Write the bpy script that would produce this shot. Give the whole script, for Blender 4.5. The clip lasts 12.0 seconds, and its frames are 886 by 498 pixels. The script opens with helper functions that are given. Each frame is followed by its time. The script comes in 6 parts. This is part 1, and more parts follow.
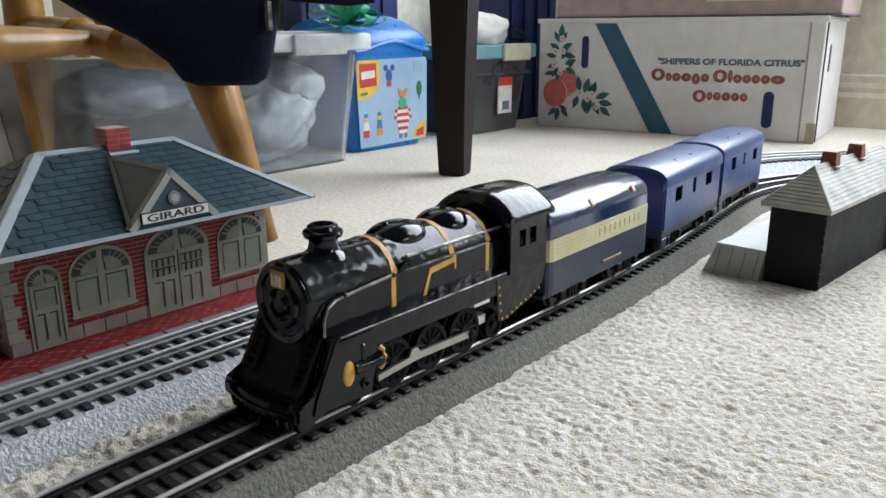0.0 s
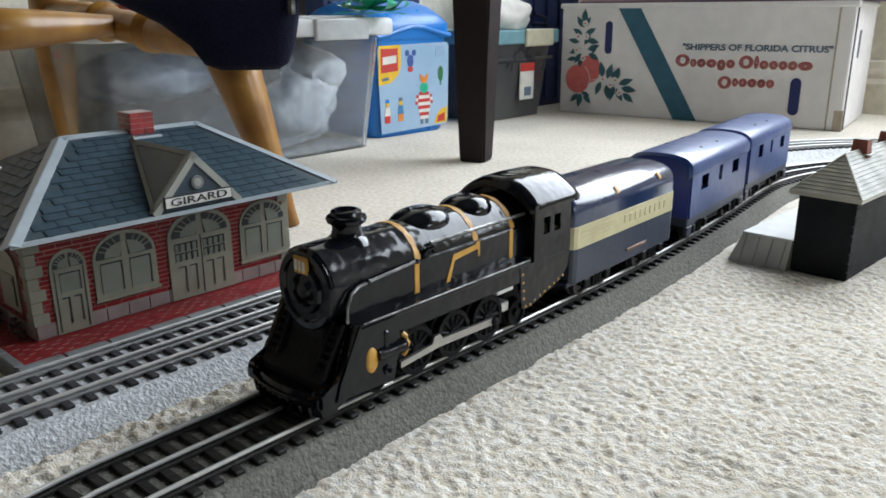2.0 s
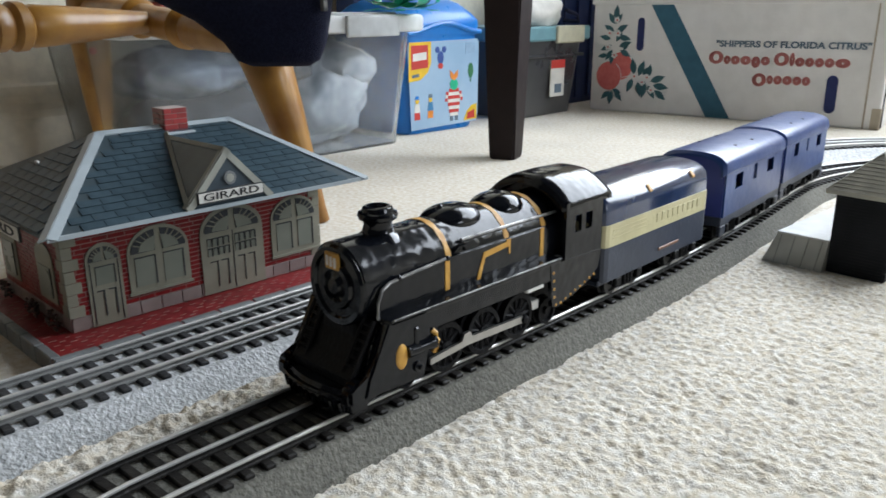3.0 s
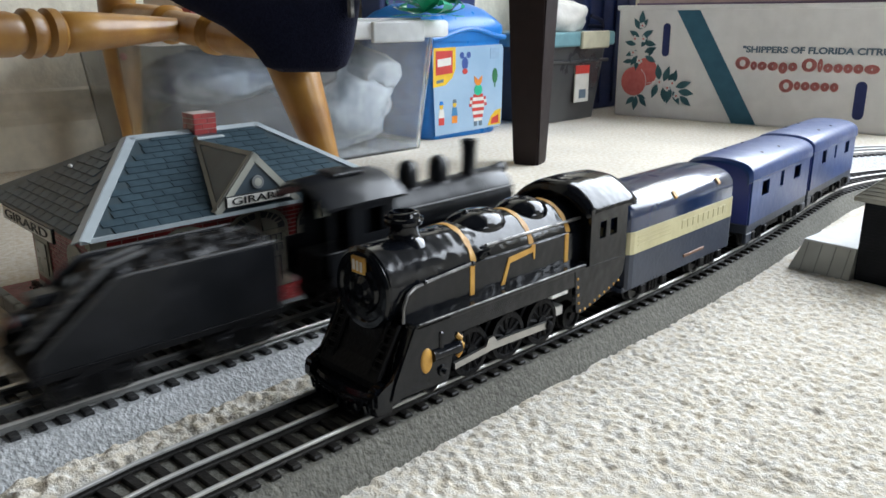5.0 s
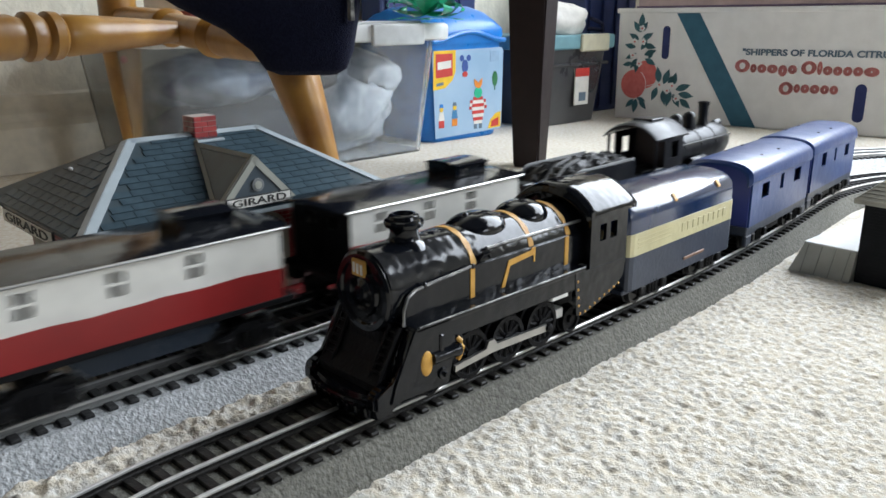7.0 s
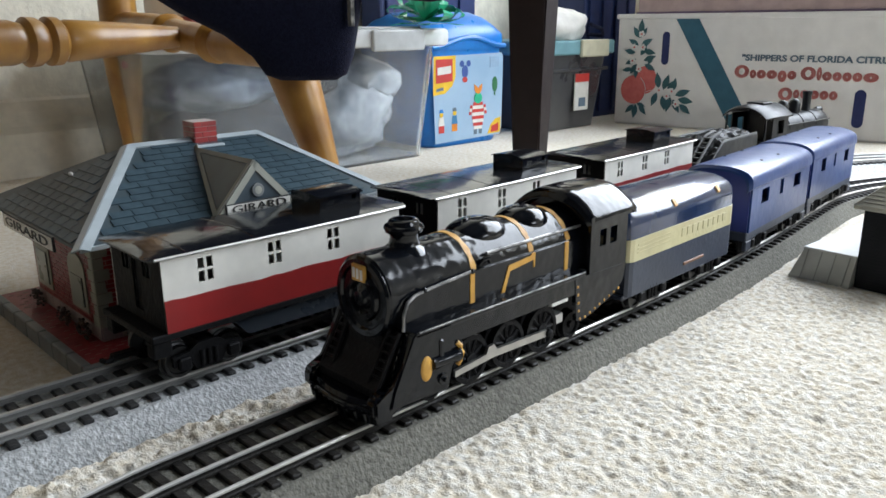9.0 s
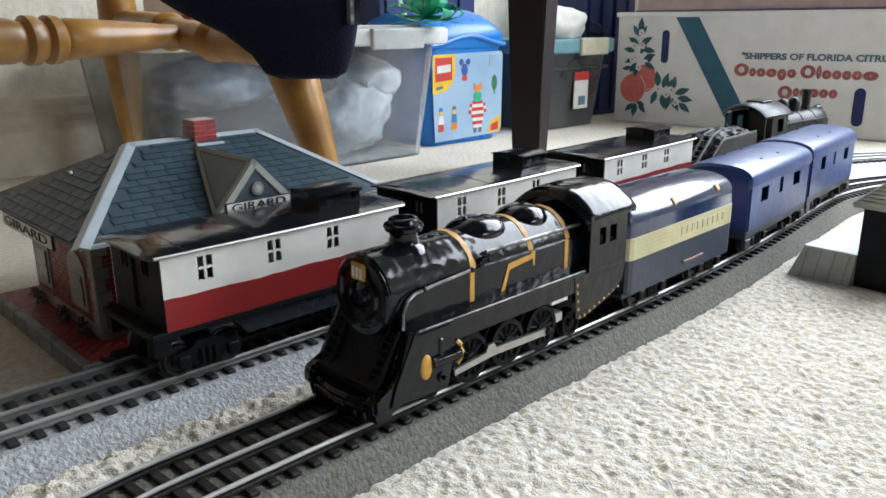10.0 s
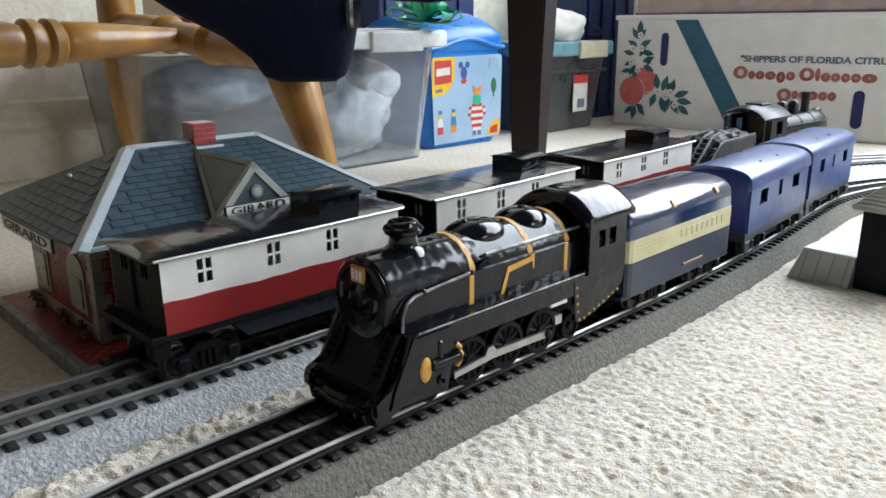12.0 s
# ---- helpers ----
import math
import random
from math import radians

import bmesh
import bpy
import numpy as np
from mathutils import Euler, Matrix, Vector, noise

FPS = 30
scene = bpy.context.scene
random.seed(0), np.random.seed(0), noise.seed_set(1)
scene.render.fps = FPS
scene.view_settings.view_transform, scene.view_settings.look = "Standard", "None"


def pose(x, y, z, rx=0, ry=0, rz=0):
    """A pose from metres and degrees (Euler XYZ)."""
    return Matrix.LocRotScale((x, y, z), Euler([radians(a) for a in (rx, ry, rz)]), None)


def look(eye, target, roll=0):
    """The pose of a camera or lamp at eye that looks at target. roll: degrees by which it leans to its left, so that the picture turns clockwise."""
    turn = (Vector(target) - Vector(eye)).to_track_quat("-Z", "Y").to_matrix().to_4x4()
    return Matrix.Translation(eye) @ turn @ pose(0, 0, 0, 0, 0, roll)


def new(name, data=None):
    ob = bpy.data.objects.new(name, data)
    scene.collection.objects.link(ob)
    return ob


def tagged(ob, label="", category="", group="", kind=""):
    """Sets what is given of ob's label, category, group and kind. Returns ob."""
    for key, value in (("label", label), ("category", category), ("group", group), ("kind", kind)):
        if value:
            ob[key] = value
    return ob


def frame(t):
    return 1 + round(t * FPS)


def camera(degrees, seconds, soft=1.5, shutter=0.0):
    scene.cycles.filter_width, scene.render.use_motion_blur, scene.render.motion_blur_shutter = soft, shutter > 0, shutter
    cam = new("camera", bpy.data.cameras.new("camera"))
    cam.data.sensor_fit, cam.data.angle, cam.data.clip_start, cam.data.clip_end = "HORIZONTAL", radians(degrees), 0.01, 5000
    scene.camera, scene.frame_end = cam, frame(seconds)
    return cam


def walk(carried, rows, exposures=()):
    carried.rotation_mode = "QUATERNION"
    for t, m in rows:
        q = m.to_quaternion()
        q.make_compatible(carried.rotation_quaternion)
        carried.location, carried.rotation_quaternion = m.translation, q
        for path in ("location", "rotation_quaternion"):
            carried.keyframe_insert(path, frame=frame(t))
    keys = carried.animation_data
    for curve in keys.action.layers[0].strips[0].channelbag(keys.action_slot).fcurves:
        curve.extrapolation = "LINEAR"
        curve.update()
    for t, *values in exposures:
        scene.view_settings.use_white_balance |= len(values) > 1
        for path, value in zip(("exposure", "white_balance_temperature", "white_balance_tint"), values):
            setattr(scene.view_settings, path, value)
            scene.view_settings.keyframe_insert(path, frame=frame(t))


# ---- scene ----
cam = camera(59.4, 12.0, soft=1.6, shutter=0.9)
EYE = (0.2316, 0.0, 0.1663)
walk(cam, [
    (0, pose(0.236, 0.0023, 0.1664, 74.09, 0.3, 40.51)),
    (0.5, pose(0.2355, 0.0024, 0.1667, 74.02, 0.25, 40.45)),
    (1, pose(0.2355, 0.0026, 0.166, 73.8, 0.28, 40.48)),
    (1.5, pose(0.2334, 0.0029, 0.1658, 73.12, 0.17, 41.1)),
    (2, pose(0.2324, 0.0031, 0.1655, 73.11, 0.26, 41.96)),
    (2.5, pose(0.2319, 0.0029, 0.1657, 72.93, 0.24, 43.1)),
    (3, pose(0.2308, 0.0027, 0.1653, 72.9, 0.32, 44.05)),
    (3.5, pose(0.2305, 0.0014, 0.1656, 72.98, 0.28, 45.38)),
    (3.7, pose(0.2306, 0.0012, 0.1657, 73.0, 0.28, 45.61)),
    (5.5, pose(*EYE, 73.3, 0.33, 45.74)),
    (6, pose(*EYE, 73.34, 0.33, 45.74)),
    (6.5, pose(*EYE, 73.4, 0.34, 45.74)),
    (7, pose(*EYE, 73.45, 0.38, 45.74)),
    (9, pose(*EYE, 73.83, 0.35, 45.74)),
    (9.5, pose(*EYE, 73.72, 0.34, 45.74)),
    (10, pose(*EYE, 73.72, 0.36, 45.71)),
    (10.5, pose(*EYE, 73.63, 0.37, 45.68)),
    (11, pose(*EYE, 73.59, 0.36, 45.67)),
    (11.5, pose(*EYE, 73.86, 0.39, 45.68)),
    (12, pose(*EYE, 73.92, 0.4, 45.66)),
], exposures=[(0, -0.33), (1.0, -0.33), (3.7, -0.2), (5.5, -0.09), (7.2, -0.09), (9.0, -0.05), (12, -0.03)])

# ---------------------------------------------------------------- world and light
world = bpy.data.worlds.new("sky")
scene.world = world
world.use_nodes = True
sky = world.node_tree.nodes.new("ShaderNodeTexSky")
sky.sky_type, sky.sun_disc = "NISHITA", False
sky.sun_elevation, sky.sun_rotation = radians(35), radians(150)
world.node_tree.nodes["Background"].inputs[1].default_value = 0.1
world.node_tree.links.new(sky.outputs[0], world.node_tree.nodes["Background"].inputs[0])


def area(name, m, w, h, power, colour):
    d = bpy.data.lights.new(name, "AREA")
    d.shape, d.size, d.size_y, d.energy, d.color = "RECTANGLE", w, h, power, colour
    ob = new(name, d)
    ob.matrix_world = m
    return ob


# daylight in the back wall's window; the side lamp is an added, unseen fill
area("window_daylight", look((0.3, 1.53, 0.9), (0.3, 0.4, 0.4)), 1.56, 0.96, 66, (0.83, 0.905, 1.0))
area("side_fill_light", look((2.26, 1.0, 0.72), (1.0, 1.0, 0.3)), 0.8, 0.54, 15, (0.85, 0.915, 1.0))


# ---------------------------------------------------------------- materials
def mat(name, colour, rough=0.6, metal=0.0, colour2=None, scale=60.0, bump=0.0, bscale=400.0, coat=0.0,
        trans=0.0, spec=0.5, dirt=0.0, dscale=12.0, rvar=0.1, per_piece=0.0, bdetail=4):
    """A surface: two colours mixed by noise, larger stains, roughness that varies and fine relief."""
    m = bpy.data.materials.new(name)
    m.use_nodes = True
    nt = m.node_tree
    N, L = nt.nodes, nt.links
    b = N["Principled BSDF"]
    tc = N.new("ShaderNodeTexCoord")
    n1 = N.new("ShaderNodeTexNoise")
    n1.inputs["Scale"].default_value, n1.inputs["Detail"].default_value = scale, 6
    L.new(tc.outputs["Object"], n1.inputs["Vector"])
    ramp = N.new("ShaderNodeMapRange")
    ramp.inputs[1].default_value, ramp.inputs[2].default_value = 0.35, 0.65
    L.new(n1.outputs[0], ramp.inputs[0])
    mix = N.new("ShaderNodeMix")
    mix.data_type = "RGBA"
    c2 = colour2 or tuple(c * 0.85 for c in colour)
    mix.inputs[6].default_value, mix.inputs[7].default_value = (*colour, 1), (*c2, 1)
    L.new(ramp.outputs[0], mix.inputs[0])
    out = mix.outputs[2]
    if dirt:
        n2 = N.new("ShaderNodeTexNoise")
        n2.inputs["Scale"].default_value, n2.inputs["Detail"].default_value = dscale, 5
        L.new(tc.outputs["Object"], n2.inputs["Vector"])
        r2 = N.new("ShaderNodeMapRange")
        r2.inputs[1].default_value, r2.inputs[2].default_value = 0.4, 0.75
        r2.inputs[3].default_value, r2.inputs[4].default_value = 1.0, 1.0 - dirt
        L.new(n2.outputs[0], r2.inputs[0])
        mm = N.new("ShaderNodeMix")
        mm.data_type, mm.blend_type = "RGBA", "MULTIPLY"
        mm.inputs[0].default_value = 1
        L.new(out, mm.inputs[6])
        L.new(r2.outputs[0], mm.inputs[7])
        out = mm.outputs[2]
    if per_piece:
        oi = N.new("ShaderNodeObjectInfo")
        r3 = N.new("ShaderNodeMapRange")
        r3.inputs[3].default_value, r3.inputs[4].default_value = 1 - per_piece, 1 + per_piece
        L.new(oi.outputs["Random"], r3.inputs[0])
        mp = N.new("ShaderNodeMix")
        mp.data_type, mp.blend_type = "RGBA", "MULTIPLY"
        mp.inputs[0].default_value = 1
        L.new(out, mp.inputs[6])
        L.new(r3.outputs[0], mp.inputs[7])
        out = mp.outputs[2]
    L.new(out, b.inputs["Base Color"])
    rr = N.new("ShaderNodeMapRange")
    rr.inputs[3].default_value, rr.inputs[4].default_value = max(0.02, rough - rvar), min(1, rough + rvar)
    L.new(n1.outputs[0], rr.inputs[0])
    L.new(rr.outputs[0], b.inputs["Roughness"])
    b.inputs["Metallic"].default_value = metal
    b.inputs["Specular IOR Level"].default_value = spec
    b.inputs["Coat Weight"].default_value = coat
    b.inputs["Coat Roughness"].default_value = 0.12
    b.inputs["Transmission Weight"].default_value = trans
    if bump:
        n3 = N.new("ShaderNodeTexNoise")
        n3.inputs["Scale"].default_value, n3.inputs["Detail"].default_value = bscale, bdetail
        L.new(tc.outputs["Object"], n3.inputs["Vector"])
        bp = N.new("ShaderNodeBump")
        bp.inputs["Strength"].default_value, bp.inputs["Distance"].default_value = min(1, bump), 0.001
        L.new(n3.outputs[0], bp.inputs["Height"])
        L.new(bp.outputs[0], b.inputs["Normal"])
    return m


M = {
    "carpet": mat("carpet_pile", (0.8, 0.765, 0.695), 0.95, colour2=(0.66, 0.58, 0.45), scale=230, bump=0.8, bscale=1000, spec=0.1, dirt=0.12, dscale=9),
    "wall": mat("wall_paint", (0.82, 0.77, 0.64), 0.7, bump=1, bscale=150, dirt=0.06),
    "trim": mat("trim_paint", (0.78, 0.72, 0.58), 0.45, bump=0.1, dirt=0.1),
    # near black only to deepen the shade; for the walls out of view
    "farwall": mat("unseen_wall_bounce_cut", (0.04, 0.042, 0.046), 0.8, bump=0.3, dirt=0.06),
    "ceiling": mat("ceiling_bounce_cut", (0.12, 0.12, 0.125), 0.9, bump=0.3),
    "roadbed": mat("pale_grey_roadbed", (0.6, 0.61, 0.61), 0.5, colour2=(0.36, 0.37, 0.37), scale=420, bump=1, bscale=620, bdetail=1.5, dirt=0.15, rvar=0.25),
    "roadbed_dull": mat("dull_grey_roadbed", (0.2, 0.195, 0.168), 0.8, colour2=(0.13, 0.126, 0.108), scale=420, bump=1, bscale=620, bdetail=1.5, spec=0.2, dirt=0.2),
    "tie_brown": mat("dark_grey_tie", (0.032, 0.032, 0.033), 0.45, colour2=(0.02, 0.02, 0.021), scale=300, bump=0.4, spec=0.3, per_piece=0.3),
    "tie": mat("dark_tie", (0.02, 0.018, 0.016), 0.5, colour2=(0.012, 0.011, 0.01), scale=300, bump=0.4, spec=0.25, per_piece=0.3),
    "rail": mat("steel_rail", (0.72, 0.71, 0.68), 0.32, 0.6, scale=30, dirt=0.1, dscale=20),
    "rail_side": mat("dull_rail", (0.3, 0.3, 0.29), 0.45, 0.6, scale=150),
    "black": mat("black_enamel", (0.004, 0.005, 0.007), 0.13, colour2=(0.006, 0.007, 0.01), scale=70, bump=0.6, bscale=130, bdetail=1.0, coat=0.1, spec=0.32, dirt=0.2, dscale=60),
    "black_matt": mat("black_cast", (0.006, 0.006, 0.007), 0.55, spec=0.15, bump=0.4, bscale=500, dirt=0.3, dscale=80),
    "black_satin": mat("black_satin_enamel", (0.006, 0.007, 0.009), 0.36, colour2=(0.009, 0.01, 0.013), scale=70, bump=0.4, bscale=120, bdetail=0.6, spec=0.35),
    "gold": mat("gold_paint", (0.62, 0.34, 0.06), 0.45, colour2=(0.5, 0.25, 0.04), scale=200, bump=0.4, bscale=300),
    "white_num": mat("white_paint_marks", (0.8, 0.76, 0.7), 0.5),
    "steel": mat("bare_steel", (0.5, 0.49, 0.47), 0.4, 1.0, scale=120),
    "navy": mat("navy_paint", (0.01, 0.028, 0.085), 0.18, colour2=(0.008, 0.022, 0.065), coat=0.5, bump=0.2, bscale=150),
    "blue": mat("blue_paint", (0.013, 0.052, 0.2), 0.34, colour2=(0.01, 0.042, 0.17), bump=0.25, bscale=160, coat=0.2, dirt=0.15, dscale=40),
    "blue_dark": mat("blue_doorway", (0.03, 0.045, 0.22), 0.4),
    "cream": mat("cream_paint", (0.6, 0.55, 0.33), 0.4, colour2=(0.52, 0.47, 0.27), bump=0.2, dirt=0.15, dscale=50),
    "grey": mat("slate_grey_paint", (0.036, 0.046, 0.072), 0.4, bump=0.2, dirt=0.2, dscale=50),
    "tinwhite": mat("white_tin", (0.76, 0.74, 0.68), 0.4, bump=0.08, bscale=80, dirt=0.08, dscale=40),
    "tinred": mat("red_tin", (0.28, 0.02, 0.02), 0.35, bump=0.08, bscale=80, dirt=0.12, dscale=40),
    "hole": mat("near_black", (0.01, 0.01, 0.011), 0.8),
    "brick": mat("red_litho_brick", (0.33, 0.03, 0.028), 0.35, colour2=(0.24, 0.02, 0.02), scale=90, coat=0.2, per_piece=0.2, dirt=0.15, dscale=40),
    "mortar": mat("dull_litho_mortar", (0.34, 0.22, 0.19), 0.4),
    "lithogrey": mat("litho_cream_grey", (0.3, 0.29, 0.22), 0.4, dirt=0.2, dscale=50),
    "lithodark": mat("litho_dark_line", (0.04, 0.045, 0.05), 0.4),
    "litho_pane": mat("litho_grey_pane", (0.19, 0.205, 0.165), 0.3, colour2=(0.24, 0.255, 0.205), coat=0.2, scale=40),
    "shingle": mat("blue_grey_litho_shingle", (0.05, 0.078, 0.095), 0.36, colour2=(0.034, 0.054, 0.067), scale=120, spec=0.25, coat=0.0, per_piece=0.1, dirt=0.12, dscale=60),
    "roof_edge": mat("pale_roof_trim", (0.42, 0.47, 0.49), 0.35, coat=0.2),
    "signwhite": mat("white_sign", (0.74, 0.72, 0.66), 0.4),
    "signblack": mat("black_letters", (0.015, 0.015, 0.015), 0.5),
    "paving": mat("red_platform_paving", (0.27, 0.025, 0.027), 0.42, colour2=(0.2, 0.018, 0.02), scale=200, spec=0.25, dirt=0.2, dscale=60),
    "kerb": mat("grey_platform_kerb", (0.2, 0.21, 0.21), 0.4, spec=0.3, dirt=0.2, dscale=60, per_piece=0.1),
    "wood": mat("varnished_pine", (0.42, 0.215, 0.042), 0.38, colour2=(0.27, 0.118, 0.02), scale=30, coat=0.15, bump=0.25, bscale=90, dirt=0.25, dscale=20),
    "darkwood": mat("dark_stained_wood", (0.014, 0.008, 0.008), 0.6, spec=0.25, bump=0.2, bscale=100),
    "cloth": mat("navy_cloth", (0.007, 0.008, 0.02), 0.95, colour2=(0.012, 0.014, 0.032), scale=500, bump=1, bscale=900, spec=0.15),
    "carton": mat("white_carton", (0.8, 0.78, 0.76), 0.75, colour2=(0.74, 0.72, 0.7), scale=40, bump=0.2, bscale=200, dirt=0.1, dscale=8),
    "carton_edge": mat("worn_carton_edge", (0.42, 0.36, 0.28), 0.85),
    "teal": mat("teal_print", (0.03, 0.12, 0.18), 0.7),
    "orange": mat("faded_orange_red_print", (0.66, 0.17, 0.15), 0.75, colour2=(0.6, 0.13, 0.12), scale=120),
    "leafprint": mat("dark_green_print", (0.04, 0.12, 0.14), 0.75),
    "navyprint": mat("hand_hole_dark", (0.02, 0.03, 0.12), 0.8),
    "textdark": mat("dark_grey_print", (0.12, 0.17, 0.22), 0.7),
    "pinkcarton": mat("pinkish_carton", (0.5, 0.38, 0.36), 0.8, dirt=0.1),
    "bluepl": mat("blue_plastic", (0.01, 0.19, 0.58), 0.3, colour2=(0.009, 0.165, 0.52), bump=0.05),
    "tubwhite": mat("white_plastic_lid", (0.72, 0.74, 0.74), 0.4),
    "tubclear": mat("cloudy_clear_plastic", (0.8, 0.83, 0.86), 0.08, trans=0.96, rvar=0.05, bump=0.2, bscale=40),
    "stuffing": mat("grey_contents", (0.07, 0.08, 0.09), 0.8, colour2=(0.03, 0.035, 0.042), scale=25, dirt=0.5, dscale=14),
    "tubdark": mat("smoky_plastic", (0.06, 0.06, 0.065), 0.3, colour2=(0.1, 0.1, 0.1), scale=15, trans=0.25),
    "tublid": mat("teal_grey_lid", (0.16, 0.32, 0.36), 0.45),
    "latch": mat("cream_latch", (0.55, 0.52, 0.38), 0.45),
    "red": mat("red_label", (0.55, 0.04, 0.03), 0.5),
    "yellow": mat("yellow_label", (0.8, 0.5, 0.02), 0.5),
    "skyprint": mat("pale_blue_label", (0.26, 0.4, 0.55), 0.45, colour2=(0.34, 0.48, 0.62), scale=15),
    "green": mat("green_ribbon", (0.03, 0.48, 0.27), 0.22, coat=0.4),
    "linen": mat("white_cloth", (0.7, 0.68, 0.63), 0.9, bump=0.5, bscale=200),
    "navybin": mat("dark_blue_plastic", (0.012, 0.03, 0.12), 0.45),
    "grit": mat("house_roof_paint", (0.46, 0.45, 0.39), 0.5, bump=0.3, dirt=0.25, dscale=60),
    "housewall": mat("dark_house_plastic", (0.012, 0.013, 0.016), 0.55, colour2=(0.008, 0.009, 0.011), spec=0.18, bump=0.5, bscale=600, dirt=0.2, dscale=50),
    "terracotta": mat("red_brown_chimney", (0.25, 0.07, 0.04), 0.6, bump=0.3, dirt=0.2, dscale=90),
    "slab": mat("pale_grey_platform", (0.55, 0.55, 0.5), 0.55, dirt=0.12, dscale=40),
}


# ---------------------------------------------------------------- building blocks
def box(bm, x0, x1, y0, y1, z0, z1, bevel=0.0, seg=1):
    vs = [bm.verts.new((x, y, z)) for x in (x0, x1) for y in (y0, y1) for z in (z0, z1)]
    fs = [bm.faces.new([vs[i] for i in q]) for q in
          ((0, 1, 3, 2), (4, 6, 7, 5), (0, 4, 5, 1), (2, 3, 7, 6), (0, 2, 6, 4), (1, 5, 7, 3))]
    if bevel:
        es = list({e for f in fs for e in f.edges})
        bmesh.ops.bevel(bm, geom=es, offset=bevel, segments=seg, affect="EDGES", profile=0.5)
    return bm


def loft(bm, rings, close=True, caps=True):
    """Skin over rings of points with equal counts."""
    rows = [[bm.verts.new(p) for p in r] for r in rings]
    n = len(rows[0])
    for a, b in zip(rows, rows[1:]):
        for i in range(n if close else n - 1):
            j = (i + 1) % n
            bm.faces.new((a[i], a[j], b[j], b[i]))
    if caps and close:
        bm.faces.new(rows[0][::-1])
        bm.faces.new(rows[-1])
    return bm


def circle(c, u, v, r, n, a0=0.0, a1=2 * math.pi, full=True):
    k = n if full else n - 1
    return [Vector(c) + Vector(u) * r * math.cos(a0 + (a1 - a0) * i / k) + Vector(v) * r * math.sin(a0 + (a1 - a0) * i / k) for i in range(n)]


def frame_of(d):
    d = Vector(d).normalized()
    u = d.cross(Vector((0, 0, 1)))
    if u.length < 1e-3:
        u = Vector((1, 0, 0))
    u.normalize()
    return u, d.cross(u)


def lathe(bm, p0, d, profile, n=20):
    """A turned body from p0 along d: profile rows are (distance, radius)."""
    d = Vector(d).normalized()
    u, v = frame_of(d)
    return loft(bm, [circle(Vector(p0) + d * s, u, v, max(r, 1e-5), n) for s, r in profile])


def rod(bm, p0, p1, r0, r1=None, n=10):
    p0, p1 = Vector(p0), Vector(p1)
    return lathe(bm, p0, p1 - p0, [(0, r0), ((p1 - p0).length, r0 if r1 is None else r1)], n)


def tube(bm, pts, r, n=8):
    pts = [Vector(p) for p in pts]
    rings = []
    for i, p in enumerate(pts):
        d = pts[min(i + 1, len(pts) - 1)] - pts[max(i - 1, 0)]
        u, v = frame_of(d)
        rings.append(circle(p, u, v, r, n))
    return loft(bm, rings)


def extrude(bm, outline, axis, a, b):
    """A prism of an outline in the two other axes, between a and b along the axis."""
    def at(p, w):
        return {"x": (w, p[0], p[1]), "y": (p[0], w, p[1]), "z": (p[0], p[1], w)}[axis]
    return loft(bm, [[at(p, a) for p in outline], [at(p, b) for p in outline]])


def part(name, bm, material, parent=None, label="", smooth=False, flat_angle=35):
    bmesh.ops.recalc_face_normals(bm, faces=bm.faces[:])
    me = bpy.data.meshes.new(name)
    if smooth:
        lim = radians(flat_angle)
        for f in bm.faces:
            f.smooth = True
        for e in bm.edges:
            if len(e.link_faces) == 2 and e.calc_face_angle(0) > lim:
                e.smooth = False
    bm.to_mesh(me)
    bm.free()
    me.materials.append(material)
    ob = new(name, me)
    if parent is not None:
        ob.parent = parent
    if label:
        tagged(ob, label)
    return ob


def B():
    return bmesh.new()


def thing(name, label, category, m=None, group="", kind=""):
    ob = new(name)
    ob.empty_display_size = 0.02
    if m is not None:
        ob.matrix_basis = m
    return tagged(ob, label, category, group, kind)


def piece(name, mesh, parent, m):
    ob = new(name, mesh)
    ob.parent = parent
    ob.matrix_basis = m
    return ob


def words(name, text, size, material, parent, m, depth=0.0004, width=None, bold=0.0):
    """Raised lettering with the built-in font, in the local xy plane."""
    c = bpy.data.curves.new(name, "FONT")
    c.body, c.size, c.extrude, c.align_x, c.align_y = text, size, depth, "CENTER", "CENTER"
    c.offset = bold
    tmp = new(name, c)
    dg = bpy.context.evaluated_depsgraph_get()
    me = bpy.data.meshes.new_from_object(tmp.evaluated_get(dg))
    bpy.data.objects.remove(tmp)
    if width:
        xs = [v.co.x for v in me.vertices]
        k = width / (max(xs) - min(xs))
        for v in me.vertices:
            v.co.x *= k
    me.materials.clear()
    me.materials.append(material)
    ob = new(name, me)
    ob.parent = parent
    ob.matrix_basis = m
    return ob


# ---------------------------------------------------------------- track lines
RAIL = 0.017


def curve_through(points, step=0.004):
    """A smooth line through control points, as a dense array with its running length."""
    p = np.array(points, float)
    q = np.vstack([2 * p[0] - p[1], p, 2 * p[-1] - p[-2]])
    out = []
    for i in range(1, len(q) - 2):
        n = max(2, int(np.linalg.norm(q[i + 1] - q[i]) / step))
        for k in range(n):
            t = k / n
            out.append(0.5 * (2 * q[i] + (q[i + 1] - q[i - 1]) * t + (2 * q[i - 1] - 5 * q[i] + 4 * q[i + 1] - q[i + 2]) * t * t
                              + (3 * q[i] - q[i - 1] - 3 * q[i + 1] + q[i + 2]) * t ** 3))
    out.append(p[-1])
    out = np.array(out)
    s = np.concatenate([[0], np.cumsum(np.linalg.norm(np.diff(out, axis=0), axis=1))])
    return out, s


